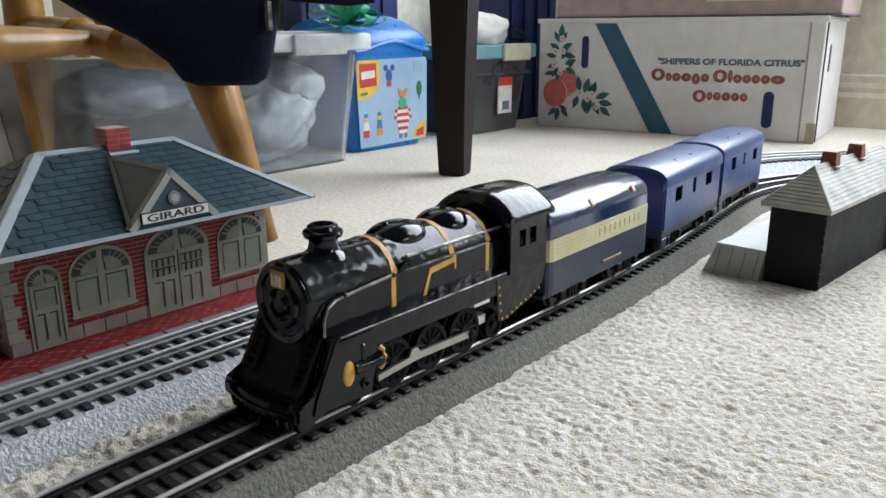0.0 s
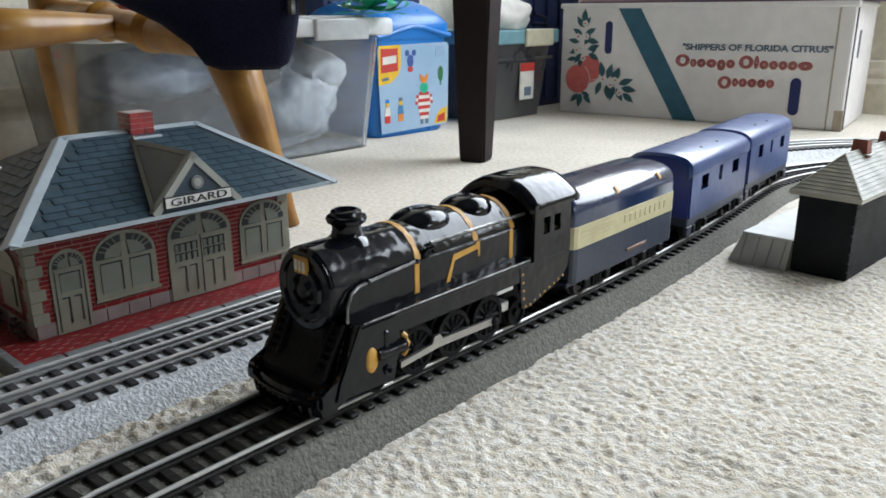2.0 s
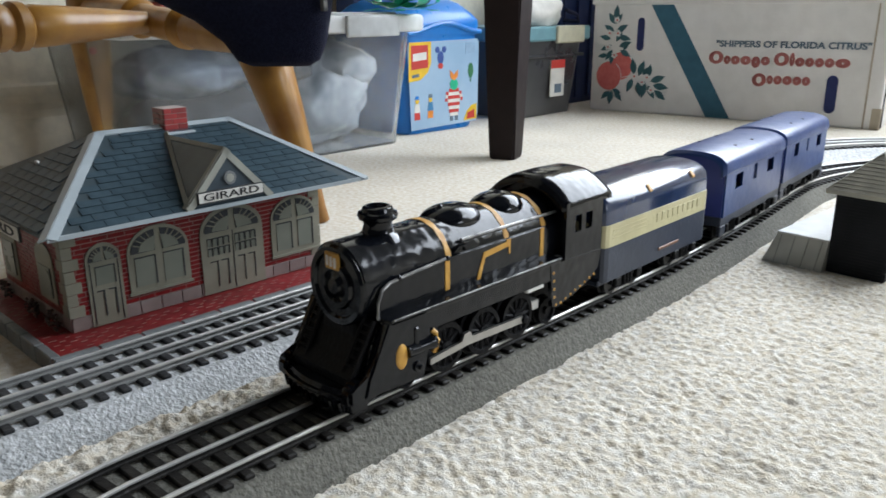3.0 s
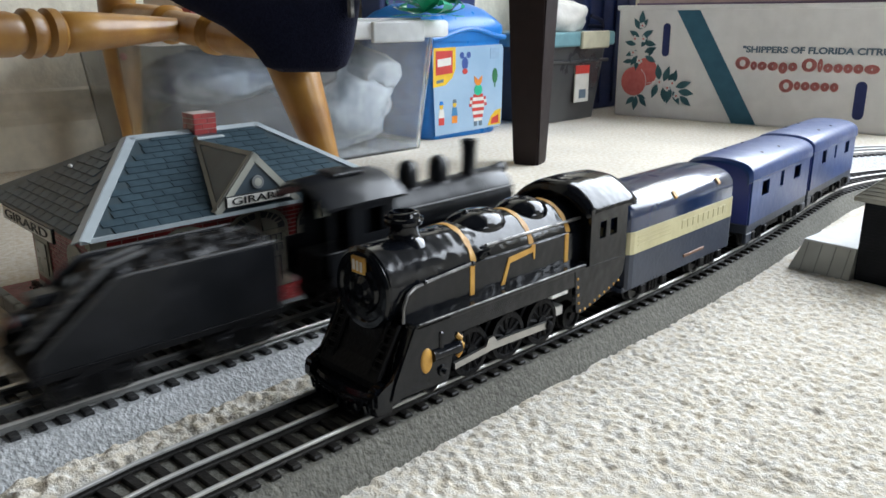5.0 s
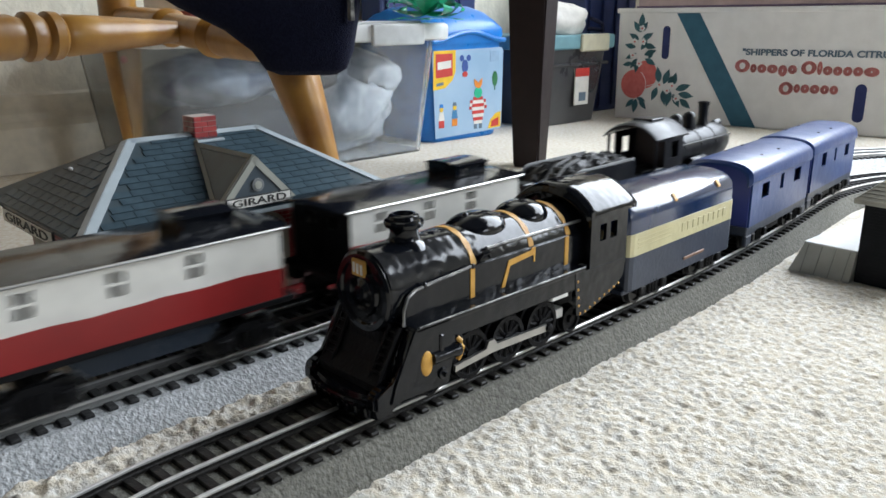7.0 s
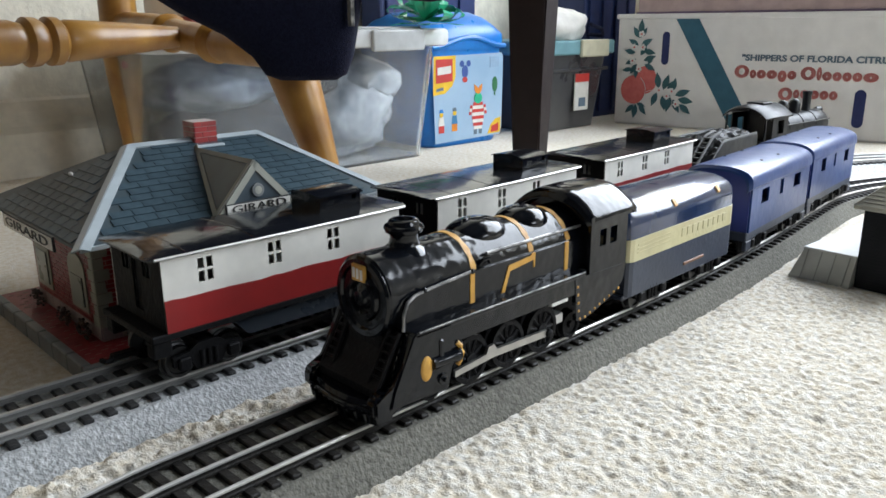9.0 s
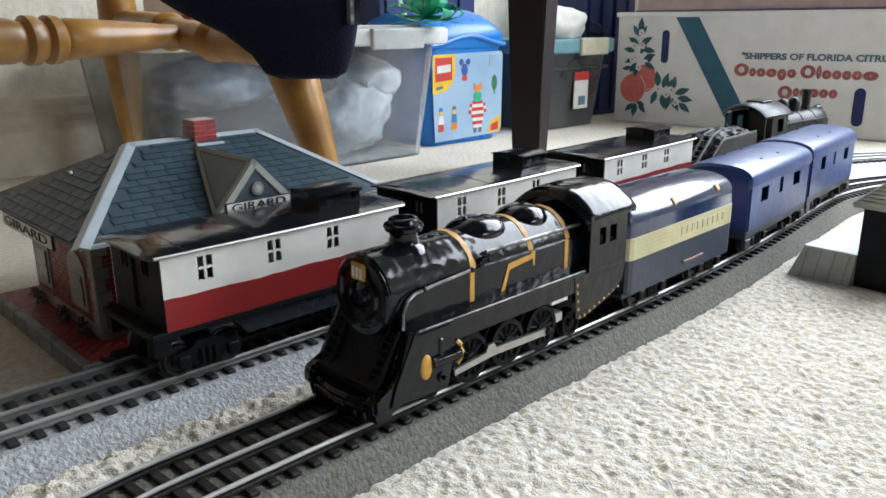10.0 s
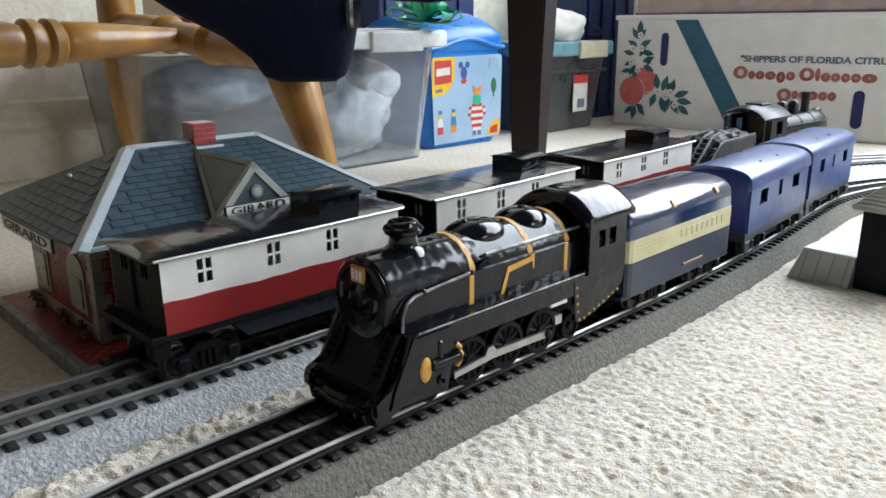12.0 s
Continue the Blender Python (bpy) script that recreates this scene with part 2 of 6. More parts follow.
NEAR = curve_through([(0.13, -0.14), (0.075, -0.085), (0.032, -0.025), (0.0125, 0.03), (0.003, 0.075), (0, 0.12), (0, 0.3), (-0.001, 0.42), (-0.008, 0.54), (-0.022, 0.68),
                      (-0.0235, 0.74), (-0.012, 0.8), (0.014, 0.86), (0.055, 0.91), (0.11, 0.95), (0.18, 0.972), (0.3, 0.98)])
LEFT = curve_through([(-0.0936, -1.09), (-0.0936, -0.5), (-0.0936, 0.0), (-0.0938, 0.2), (-0.0958, 0.34), (-0.1005, 0.51), (-0.1065, 0.65), (-0.1108, 0.74),
                      (-0.1105, 0.81), (-0.1, 0.885), (-0.073, 0.955), (-0.03, 1.015), (0.025, 1.062), (0.1, 1.11), (0.2, 1.14), (0.36, 1.155)])


def on_track(line, s):
    """Place and heading (degrees, from +y) at the length s."""
    pts, run = line
    x, y = np.interp(s, run, pts[:, 0]), np.interp(s, run, pts[:, 1])
    e = 0.006
    dx = np.interp(s + e, run, pts[:, 0]) - np.interp(s - e, run, pts[:, 0])
    dy = np.interp(s + e, run, pts[:, 1]) - np.interp(s - e, run, pts[:, 1])
    return x, y, math.degrees(math.atan2(-dx, dy))


def length_at_y(line, y):
    return float(np.interp(y, line[0][:, 1], line[1]))


def sweep(line, profile, s0, s1, step=0.01):
    """A strip or bar along a track: profile rows are (sideways, height)."""
    bm = B()
    rings = []
    n = int((s1 - s0) / step)
    for i in range(n + 1):
        x, y, h = on_track(line, s0 + (s1 - s0) * i / n)
        c, s = math.cos(radians(h)), math.sin(radians(h))
        rings.append([(x + a * c, y + a * s, z) for a, z in profile])
    return loft(bm, rings)


def rail_profile(c):
    return [(c - 0.0008, 0.0159), (c - 0.0008, 0.0167), (c - 0.0005, RAIL), (c + 0.0005, RAIL), (c + 0.0008, 0.0167), (c + 0.0008, 0.0159)]


def web_profile(c):
    return [(c - 0.0010, 0.0132), (c - 0.0010, 0.0141), (c - 0.0005, 0.0145), (c - 0.0005, 0.0159), (c + 0.0005, 0.0159), (c + 0.0005, 0.0145), (c + 0.0010, 0.0141), (c + 0.0010, 0.0132)]


def track(line, label, tie_step, tie_w, tie_half, half_top, half_foot, s0, s1, nearest, tie_paint="tie", bed_paint="roadbed_dull", web_paint="tie"):
    root = thing("railway_track", label, "toy track", group="loops of track")
    bed = [(-half_foot, -0.004), (-half_foot + 0.002, 0.0015), (-half_top, 0.0122), (half_top, 0.0122), (half_foot - 0.002, 0.0015), (half_foot, -0.004)]
    part("roadbed", sweep(line, bed, s0, s1), M[bed_paint], root, "pebbled grey plastic roadbed")
    for name, c in (("rail", -0.01675), ("center_rail", 0), ("rail", 0.01675)):
        part(name, sweep(line, rail_profile(c), s0, s1), M["rail"], root, "worn steel rail", smooth=True)
        part("rail_web", sweep(line, web_profile(c), s0, s1), M[web_paint], root)
    bm = box(B(), -tie_half, tie_half, -tie_w / 2, tie_w / 2, 0.011, 0.0138, 0.0005)
    me = bpy.data.meshes.new("tie")
    bm.to_mesh(me)
    bm.free()
    me.materials.append(M[tie_paint])
    n = int((s1 - s0) / tie_step)
    rest = []
    for i in range(n):
        s = s0 + (i + 0.5) * tie_step
        x, y, h = on_track(line, s)
        if nearest[0] < y < nearest[1]:
            piece("tie", me, root, pose(x, y, 0, 0, 0, h + random.uniform(-1, 1)))
        else:
            rest.append((x, y, h))
    bm = B()
    for x, y, h in rest:
        t = B()
        box(t, -tie_half, tie_half, -tie_w / 2, tie_w / 2, 0.011, 0.0138)
        t.transform(pose(x, y, 0, 0, 0, h))
        vs = {v: bm.verts.new(v.co) for v in t.verts}
        for f in t.faces:
            bm.faces.new([vs[v] for v in f.verts])
        t.free()
    tagged(part("tie_strip", bm, M[tie_paint], root), kind="stuff")
    return root


# ---------------------------------------------------------------- the room
def carpet():
    def lines(dense0, dense1, fine, lo, hi, coarse, grow):
        v = list(np.arange(dense0, dense1, fine))
        w, c = dense0, fine
        left = []
        while w > lo:
            c = min(c * grow, coarse if w > lo * 0.5 else 1)
            w -= c
            left.append(max(w, lo))
        w, c = v[-1], fine
        right = []
        while w < hi:
            c = min(c * grow, coarse if w < hi * 0.7 else 1)
            w += c
            right.append(min(w, hi))
        return np.array(left[::-1] + v + right)
    xs = lines(-0.07, 0.3, 0.00115, -0.78, 2.25, 0.05, 1.035)
    ys = lines(0.06, 0.58, 0.0012, -1.15, 1.6, 0.05, 1.03)
    nx, ny = len(xs), len(ys)
    co = np.zeros((ny, nx, 3))
    co[:, :, 0], co[:, :, 1] = xs[None, :], ys[:, None]
    fl = co.reshape(-1, 3)
    fx = np.minimum(1, 0.0026 / np.gradient(xs))
    fy = np.minimum(1, 0.0026 / np.gradient(ys))
    fade = (fy[:, None] * fx[None, :]).reshape(-1)
    mid = (np.interp(fl[:, 1], NEAR[0][:, 1], NEAR[0][:, 0]) + np.interp(fl[:, 1], LEFT[0][:, 1], LEFT[0][:, 0])) / 2
    for i in range(len(fl)):
        x, y = fl[i, 0], fl[i, 1]
        wx = 0.0015 * noise.noise(Vector((x * 120, y * 120, 7.0)))
        p = Vector(((x + wx) * 240, (y - wx) * 240, 0))
        q = Vector((x * 430, y * 430, 4.0))
        pit = max(0.0, noise.noise(p) - 0.12)
        h = 0.0015 * noise.noise(p) - 0.002 * pit + 0.0011 * noise.noise(q) + 0.0009 * noise.noise(Vector((x * 45, y * 45, 9.0)))
        h *= fade[i]
        d = x - mid[i] - 0.007
        h += 0.0088 * min(1.0, 1.5 * math.exp(-(d / 0.0105) ** 2)) * (1.0 + 0.25 * noise.noise(Vector((x * 110, y * 110, 2.0))) + 0.22 * noise.noise(Vector((x * 330, y * 330, 6.0)))) if abs(d) < 0.05 and y < 1.0 else 0
        fl[i, 2] = h
    idx = np.arange(nx * ny).reshape(ny, nx)
    faces = np.stack([idx[:-1, :-1], idx[:-1, 1:], idx[1:, 1:], idx[1:, :-1]], -1).reshape(-1, 4)
    me = bpy.data.meshes.new("floor")
    me.from_pydata(fl.tolist(), [], faces.tolist())
    me.polygons.foreach_set("use_smooth", [True] * len(me.polygons))
    me.materials.append(M["carpet"])
    return tagged(new("floor", me), "cream cut-pile carpet with lumpy tufts", "carpet", kind="structure")


def wall(name, label, *boxes, paint="wall"):
    bm = B()
    for b in boxes:
        box(bm, *b)
    return tagged(part(name, bm, M[paint]), label, "wall", kind="structure")


XW, YW, XE, YS, ZC = -0.74, 1.47, 2.2, -1.1, 2.4
carpet()
wall("wall_west", "cream painted wall with fine orange-peel texture", (XW - 0.12, XW, YS - 0.12, YW + 0.12, -0.02, ZC))
# east and south walls are unseen, added dark to hold back bounced light
wall("wall_east", "unseen wall, near black to cut bounced light, with an added lamp opening", (XE, XE + 0.12, YS - 0.12, 0.58, -0.02, ZC), (XE, XE + 0.12, 1.42, YW + 0.12, -0.02, ZC),
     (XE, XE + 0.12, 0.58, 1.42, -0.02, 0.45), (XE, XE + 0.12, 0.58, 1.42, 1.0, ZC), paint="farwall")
wall("wall_south", "unseen wall, near black to cut bounced light", (XW, XE, YS - 0.12, YS, -0.02, ZC), paint="farwall")
WX0, WX1, WZ0, WZ1 = -0.5, 1.1, 0.4, 1.42
wall("wall_north", "cream painted wall with a window opening", (XW, WX0, YW, YW + 0.12, -0.02, ZC), (WX1, XE, YW, YW + 0.12, -0.02, ZC),
     (WX0, WX1, YW, YW + 0.12, -0.02, WZ0), (WX0, WX1, YW, YW + 0.12, WZ1, ZC))
# the ceiling is out of view; its dark grey keeps room bounce low
tagged(part("ceiling", box(B(), XW, XE, YS, YW, ZC, ZC + 0.1), M["ceiling"]), "unseen ceiling, dark grey to cut bounced light", "ceiling", kind="structure")


def skirting(name, pts0, pts1, out):
    """A moulded board between two points, out: the way it stands proud."""
    bm = B()
    prof = [(0, 0), (0.014, 0), (0.014, 0.05), (0.010, 0.058), (0.010, 0.066), (0.006, 0.074), (0.004, 0.085), (0, 0.088)]
    rings = [[(p[0] + out[0] * a, p[1] + out[1] * a, z) for a, z in prof] for p in (pts0, pts1)]
    loft(bm, rings)
    return tagged(part(name, bm, M["trim"]), "cream painted moulded baseboard", "baseboard", kind="structure")


skirting("baseboard", (XW, YS), (XW, YW), (1, 0))
skirting("baseboard", (XW + 0.02, YW), (XE, YW), (0, -1))

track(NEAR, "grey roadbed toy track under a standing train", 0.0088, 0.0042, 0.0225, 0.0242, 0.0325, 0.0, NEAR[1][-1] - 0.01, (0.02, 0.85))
track(LEFT, "three-rail toy track with bright rails and dark ties", 0.0092, 0.0042, 0.0238, 0.0262, 0.044, 0.02, LEFT[1][-1] - 0.01, (0.0, 0.95), "tie_brown", "roadbed", "rail_side")


# ---------------------------------------------------------------- shapes for the trains
def put(root, name, bm, material, label="", smooth=False, parent=None, flat_angle=35):
    """A part given in the room's metres, under a thing that stands elsewhere."""
    bm.transform(root.matrix_basis.inverted())
    return part(name, bm, material, parent or root, label, smooth, flat_angle)


def ellipsoid(bm, c, r, n=16, m=10):
    rings = []
    for j in range(m + 1):
        a = -math.pi / 2 + math.pi * j / m
        k, z = max(math.cos(a), 0.01), math.sin(a)
        rings.append([(c[0] + r[0] * k * math.cos(2 * math.pi * i / n), c[1] + r[1] * k * math.sin(2 * math.pi * i / n), c[2] + r[2] * z) for i in range(n)])
    return loft(bm, rings)


def pierced(bm, axis, at, thick, rect, holes):
    """A sheet square to an axis with real openings; rect and holes are (u0, u1, v0, v1)."""
    us = sorted({rect[0], rect[1], *(h[0] for h in holes), *(h[1] for h in holes)})
    vs = sorted({rect[2], rect[3], *(h[2] for h in holes), *(h[3] for h in holes)})

    def P(u, v, w):
        return {"x": (w, u, v), "y": (u, w, v), "z": (u, v, w)}[axis]

    def inside(u, v):
        return any(h[0] < u < h[1] and h[2] < v < h[3] for h in holes)
    solid = {(i, j): not inside((us[i] + us[i + 1]) / 2, (vs[j] + vs[j + 1]) / 2) for i in range(len(us) - 1) for j in range(len(vs) - 1)}
    cache = {}

    def V(u, v, w):
        k = (round(u, 6), round(v, 6), round(w, 6))
        if k not in cache:
            cache[k] = bm.verts.new(P(u, v, w))
        return cache[k]
    a, b = at, at + thick
    for (i, j), s in solid.items():
        if not s:
            continue
        u0, u1, v0, v1 = us[i], us[i + 1], vs[j], vs[j + 1]
        for w in (a, b):
            bm.faces.new((V(u0, v0, w), V(u1, v0, w), V(u1, v1, w), V(u0, v1, w)))
        for (di, dj, q) in ((-1, 0, ((u0, v0), (u0, v1))), (1, 0, ((u1, v0), (u1, v1))), (0, -1, ((u0, v0), (u1, v0))), (0, 1, ((u0, v1), (u1, v1)))):
            if not solid.get((i + di, j + dj), False):
                bm.faces.new((V(*q[0], a), V(*q[1], a), V(*q[1], b), V(*q[0], b)))
    return bm


def spoke(x, y, z, r, w, side, k, n):
    a = 2 * math.pi * k / n
    return rod(B(), (x + side * (w - 0.001), y + r * 0.2 * math.cos(a), z + r * 0.2 * math.sin(a)),
               (x + side * (w - 0.001), y + r * 0.78 * math.cos(a), z + r * 0.78 * math.sin(a)), 0.0009, None, 6)


def wheel(bm, x, y, z, r, w, side):
    """A flanged wheel on the side of +x (1) or -x (-1)."""
    lathe(bm, (x, y, z), (side, 0, 0), [(-0.0012, r * 0.9), (-0.0012, r * 1.12), (0, r * 1.12), (0.0003, r), (w, r * 0.98), (w, r * 0.8), (w - 0.0012, r * 0.74),
                                        (w - 0.0012, r * 0.3), (w + 0.0004, r * 0.26), (w + 0.0004, 0.0002)], 22)


def axle(parent, y, r, x=0.0155, w=0.0035, name="wheelset"):
    """A wheelset of its own, centred on its axle so that it can roll."""
    bm = B()
    for s in (-1, 1):
        wheel(bm, s * x, 0, 0, r, w, s)
    rod(bm, (-x, 0, 0), (x, 0, 0), 0.0016)
    ob = part(name, bm, M["axle"], parent, "dark metal wheels with worn treads", smooth=True)
    ob.location = (0, y, r)
    return ob


M["axle"] = mat("wheel_metal", (0.05, 0.05, 0.05), 0.4, 0.7, scale=90, dirt=0.3, dscale=90)


def truck(parent, y, half=0.0165, xs=0.0205, z=0.008):
    """A four-wheel truck: two cast side frames with journal boxes, a bolster and two wheelsets."""
    bm = B()
    for s in (-1, 1):
        x0, x1 = sorted((s * xs, s * (xs + 0.0022)))
        outline = [(y - half, z - 0.001), (y - half, z + 0.0035), (y - half * 0.55, z + 0.0045), (y - half * 0.3, z + 0.0075), (y + half * 0.3, z + 0.0075),
                   (y + half * 0.55, z + 0.0045), (y + half, z + 0.0035), (y + half, z - 0.001), (y + half * 0.5, z - 0.0005), (y + half * 0.35, z - 0.0045),
                   (y - half * 0.35, z - 0.0045), (y - half * 0.5, z - 0.0005)]
        extrude(bm, outline, "x", x0, x1)
        for k in (-0.72, 0.72):
            xa, xb = sorted((s * (xs + 0.001), s * (xs + 0.0042)))
            box(bm, xa, xb, y + half * k - 0.0028, y + half * k + 0.0028, z - 0.003, z + 0.0028, 0.0007)
        for k in (-0.2, 0, 0.2):
            rod(bm, (s * (xs + 0.0026), y + half * k, z - 0.0035), (s * (xs + 0.0026), y + half * k, z + 0.004), 0.0011, None, 8)
    box(bm, -xs, xs, y - 0.003, y + 0.003, z + 0.002, z + 0.0075, 0.0008)
    part("truck_frame", bm, M["black_matt"], parent, "dull black cast side frames")
    return [axle(parent, y - half * 0.72, 0.0072), axle(parent, y + half * 0.72, 0.0072)]


def coupler(parent, y, d):
    bm = B()
    box(bm, -0.0025, 0.0025, min(y, y + d * 0.011), max(y, y + d * 0.011), 0.009, 0.0118, 0.0006)
    tube(bm, [(0, y + d * 0.011, 0.0105), (0.003, y + d * 0.012, 0.0105), (0.0035, y + d * 0.0145, 0.0105), (0, y + d * 0.0155, 0.0105)], 0.0012, 6)
    return part("coupler", bm, M["black_matt"], parent)


def arc_strip(bm, y0, y1, zc, r, a0, a1, thick=0.0005, n=20):
    """A strap over a round top, angles from the vertical in degrees."""
    rings = []
    for i in range(n + 1):
        a = radians(a0 + (a1 - a0) * i / n)
        wob = 0.0003 * math.sin(i * 1.9)
        s, c = math.sin(a), math.cos(a)
        rings.append([((r - 0.0006) * s, y0 + wob, zc + (r - 0.0006) * c), ((r + thick) * s, y0 + wob, zc + (r + thick) * c),
                      ((r + thick) * s, y1 - wob, zc + (r + thick) * c), ((r - 0.0006) * s, y1 - wob, zc + (r - 0.0006) * c)])
    return loft(bm, rings)


def arch_roof(bm, stations, n=14, thick=0.0012):
    """A curved sheet: stations are (y, half width, eave height, crown height)."""
    rings = []
    for y, hw, ze, zc in stations:
        top = []
        for i in range(n + 1):
            u = -1 + 2 * i / n
            top.append((u * hw, y, ze + (zc - ze) * (1 - abs(u) ** 2.3)))
        rings.append(top + [(x, yy, z - thick) for x, yy, z in reversed(top)])
    return loft(bm, rings)


# ---------------------------------------------------------------- the standing train
def standing_locomotive():
    r = thing("steam_locomotive", "glossy black cast toy steam locomotive with hand-painted gold bands", "toy locomotive", pose(0, 0.166, RAIL))
    zc, R = 0.0625, 0.0172
    bm = lathe(B(), (0, 0.1805, zc), (0, 1, 0), [(0, 0.0162), (0.0007, 0.0171), (0.004, R), (0.016, R), (0.017, R + 0.0001), (0.07, R + 0.0004), (0.122, R + 0.0008)], 40)
    put(r, "boiler", bm, M["black"], "shiny black boiler", True)
    bm = lathe(B(), (0, 0.1815, zc - 0.0006), (0, -1, 0), [(0, 0.0168), (0.0012, 0.0168), (0.0022, 0.0158), (0.0022, 0.0135), (0.0012, 0.0128), (0.0012, 0.0098), (0.0026, 0.009),
                                                        (0.0026, 0.0068), (0.0014, 0.0062), (0.002, 0.004), (0.0032, 0.003), (0.0034, 0.0002)], 36)
    front = put(r, "smokebox_front", bm, M["black"], "round stepped smokebox door", True)
    bm = box(B(), -0.0045, 0.0037, 0.1783, 0.1798, 0.0688, 0.0758, 0.0006, 2)
    plate = put(r, "head_board", bm, M["gold"], "small gold painted board with pale marks", parent=front)
    bm = B()
    for i in range(3):
        box(bm, -0.0034 + i * 0.0023, -0.0019 + i * 0.0023, 0.1779, 0.1784, 0.0702 - i * 0.0002, 0.0745 - i * 0.0002, 0.0002)
    put(r, "marks", bm, M["white_num"], parent=front)
    # jacket sides, running boards, valances
    for s in (-1, 1):
        x0, x1 = sorted((s * 0.011, s * 0.0187))
        bm = extrude(B(), [(0.1858, 0.0505), (0.1858, 0.0595), (0.1875, 0.0632), (0.192, 0.0648), (0.222, 0.0668), (0.3033, 0.0672), (0.3033, 0.0505)], "x", x0, x1)
        bmesh.ops.bevel(bm, geom=bm.edges[:], offset=0.0007, segments=2, affect="EDGES")
        put(r, "boiler_side", bm, M["black"], smooth=True)
        x0, x1 = sorted((s * 0.012, s * 0.0247))
        board = put(r, "running_board", box(B(), x0, x1, 0.1862, 0.297, 0.0492, 0.0515, 0.0006, 2), M["black"], "black running board with worn bright edge")
        put(r, "worn_edge", tube(B(), [(s * 0.0246, 0.188, 0.0514), (s * 0.0246, 0.24, 0.0514), (s * 0.0246, 0.296, 0.0514)], 0.0004, 6), M["bare"], parent=board)
        x0, x1 = sorted((s * 0.0222, s * 0.0243))
        put(r, "valance", box(B(), x0, x1, 0.187, 0.2895, 0.0412, 0.0497, 0.0005), M["black"])
        x0, x1 = sorted((s * 0.0205, s * 0.0247))
        bm = extrude(B(), [(0.1853, 0.051), (0.1752, 0.030), (0.1725, 0.0235), (0.204, 0.0222), (0.2055, 0.033), (0.2125, 0.0345), (0.2125, 0.0415), (0.2055, 0.0425), (0.2055, 0.051)], "x", x0, x1)
        bmesh.ops.bevel(bm, geom=bm.edges[:], offset=0.0006, segments=2, affect="EDGES")
        skirt = put(r, "cylinder_skirt", bm, M["black"], "sloping front skirt over the cylinder")
        x0, x1 = sorted((s * 0.0243, s * 0.0254))
        bm = B()
        ellipsoid(bm, (s * 0.0247, 0.1915, 0.0352), (0.0009, 0.0032, 0.0054))
        put(r, "cylinder_cover", bm, M["gold"], "gold painted oval cover", True, parent=skirt)
        put(r, "bolt", lathe(B(), (s * 0.0243, 0.2003, 0.0282), (s, 0, 0), [(0, 0.0026), (0.0012, 0.0024), (0.0014, 0.0012), (0.003, 0.001), (0.0031, 0.0001)], 14), M["black"], parent=skirt)
        put(r, "valve_hook", tube(B(), [(s * 0.0245, 0.2085, 0.0415), (s * 0.0256, 0.2098, 0.0398), (s * 0.0258, 0.2105, 0.0372), (s * 0.0255, 0.2095, 0.0335), (s * 0.0248, 0.2088, 0.0318)], 0.0011), M["gold"], "gold painted hook", True)
        # hand rails
        put(r, "hand_rail", tube(B(), [(s * 0.0193, 0.1845, 0.0515), (s * 0.0195, 0.1846, 0.058), (s * 0.0195, 0.1868, 0.0628), (s * 0.0193, 0.191, 0.0648), (s * 0.0189, 0.2, 0.0655), (s * 0.0188, 0.2235, 0.0672)], 0.0007, 8), M["bare"], "thin rail with worn paint", True)
        put(r, "hand_rail", tube(B(), [(s * 0.0165, 0.2345, 0.0722), (s * 0.0166, 0.26, 0.0722), (s * 0.0168, 0.301, 0.0722)], 0.0008, 8), M["bare"], "thin rail with worn paint", True)
        for y in (0.196, 0.2235):
            put(r, "rail_post", ellipsoid(B(), (s * 0.0192, y, 0.0655 + (y - 0.196) * 0.06), (0.001, 0.0012, 0.0012), 8, 6), M["black"], smooth=True)
        put(r, "pipe_fitting", tube(B(), [(s * 0.0165, 0.2295, 0.0672), (s * 0.018, 0.231, 0.0705), (s * 0.0184, 0.234, 0.0708), (s * 0.018, 0.2352, 0.0685)], 0.001, 8), M["black"], smooth=True)
        # gold marks on the jacket
        x0, x1 = sorted((s * 0.0185, s * 0.0191))
        for y, top in ((0.2236, 0.0662), (0.2882, 0.0672)):
            put(r, "gold_stripe", box(B(), x0, x1, y - 0.0014, y + 0.0015, 0.053, top, 0.0002), M["gold"], "hand-painted gold stripe")
        bm = extrude(B(), [(0.2418, 0.0528), (0.2442, 0.0528), (0.2474, 0.0618), (0.2635, 0.0636), (0.2637, 0.060), (0.2645, 0.060), (0.2648, 0.0668), (0.2622, 0.0668), (0.2618, 0.0658), (0.2465, 0.0645)], "x", x0, x1)
        put(r, "gold_outline", bm, M["gold"], "hand-painted gold angled line")
        put(r, "cylinder", lathe(B(), (s * 0.0242, 0.194, 0.0362), (0, 1, 0), [(0, 0.001), (0.0005, 0.0027), (0.012, 0.0027), (0.013, 0.0033), (0.0155, 0.0033), (0.016, 0.001)], 14), M["black"], "small round cylinder", True)
        put(r, "valve_post", box(B(), *sorted((s * 0.024, s * 0.0256)), 0.1985, 0.2008, 0.0372, 0.0455, 0.0006), M["black"])
        # drivers and rods
        for y in (0.2215, 0.2455, 0.2695):
            bm = B()
            wheel(bm, s * 0.0165, y, RAIL + 0.0112, 0.0112, 0.0038, s)
            dw = put(r, "driving_wheel", bm, M["black_matt"], "spoked dark driving wheel", True)
            for k in range(11):
                put(r, "spoke", spoke(s * 0.0165, y, RAIL + 0.0112, 0.0112, 0.0038, s, k, 11), M["black_matt"], parent=dw)
        bm = B()
        wheel(bm, s * 0.0165, 0.1985, RAIL + 0.0062, 0.0062, 0.003, s)
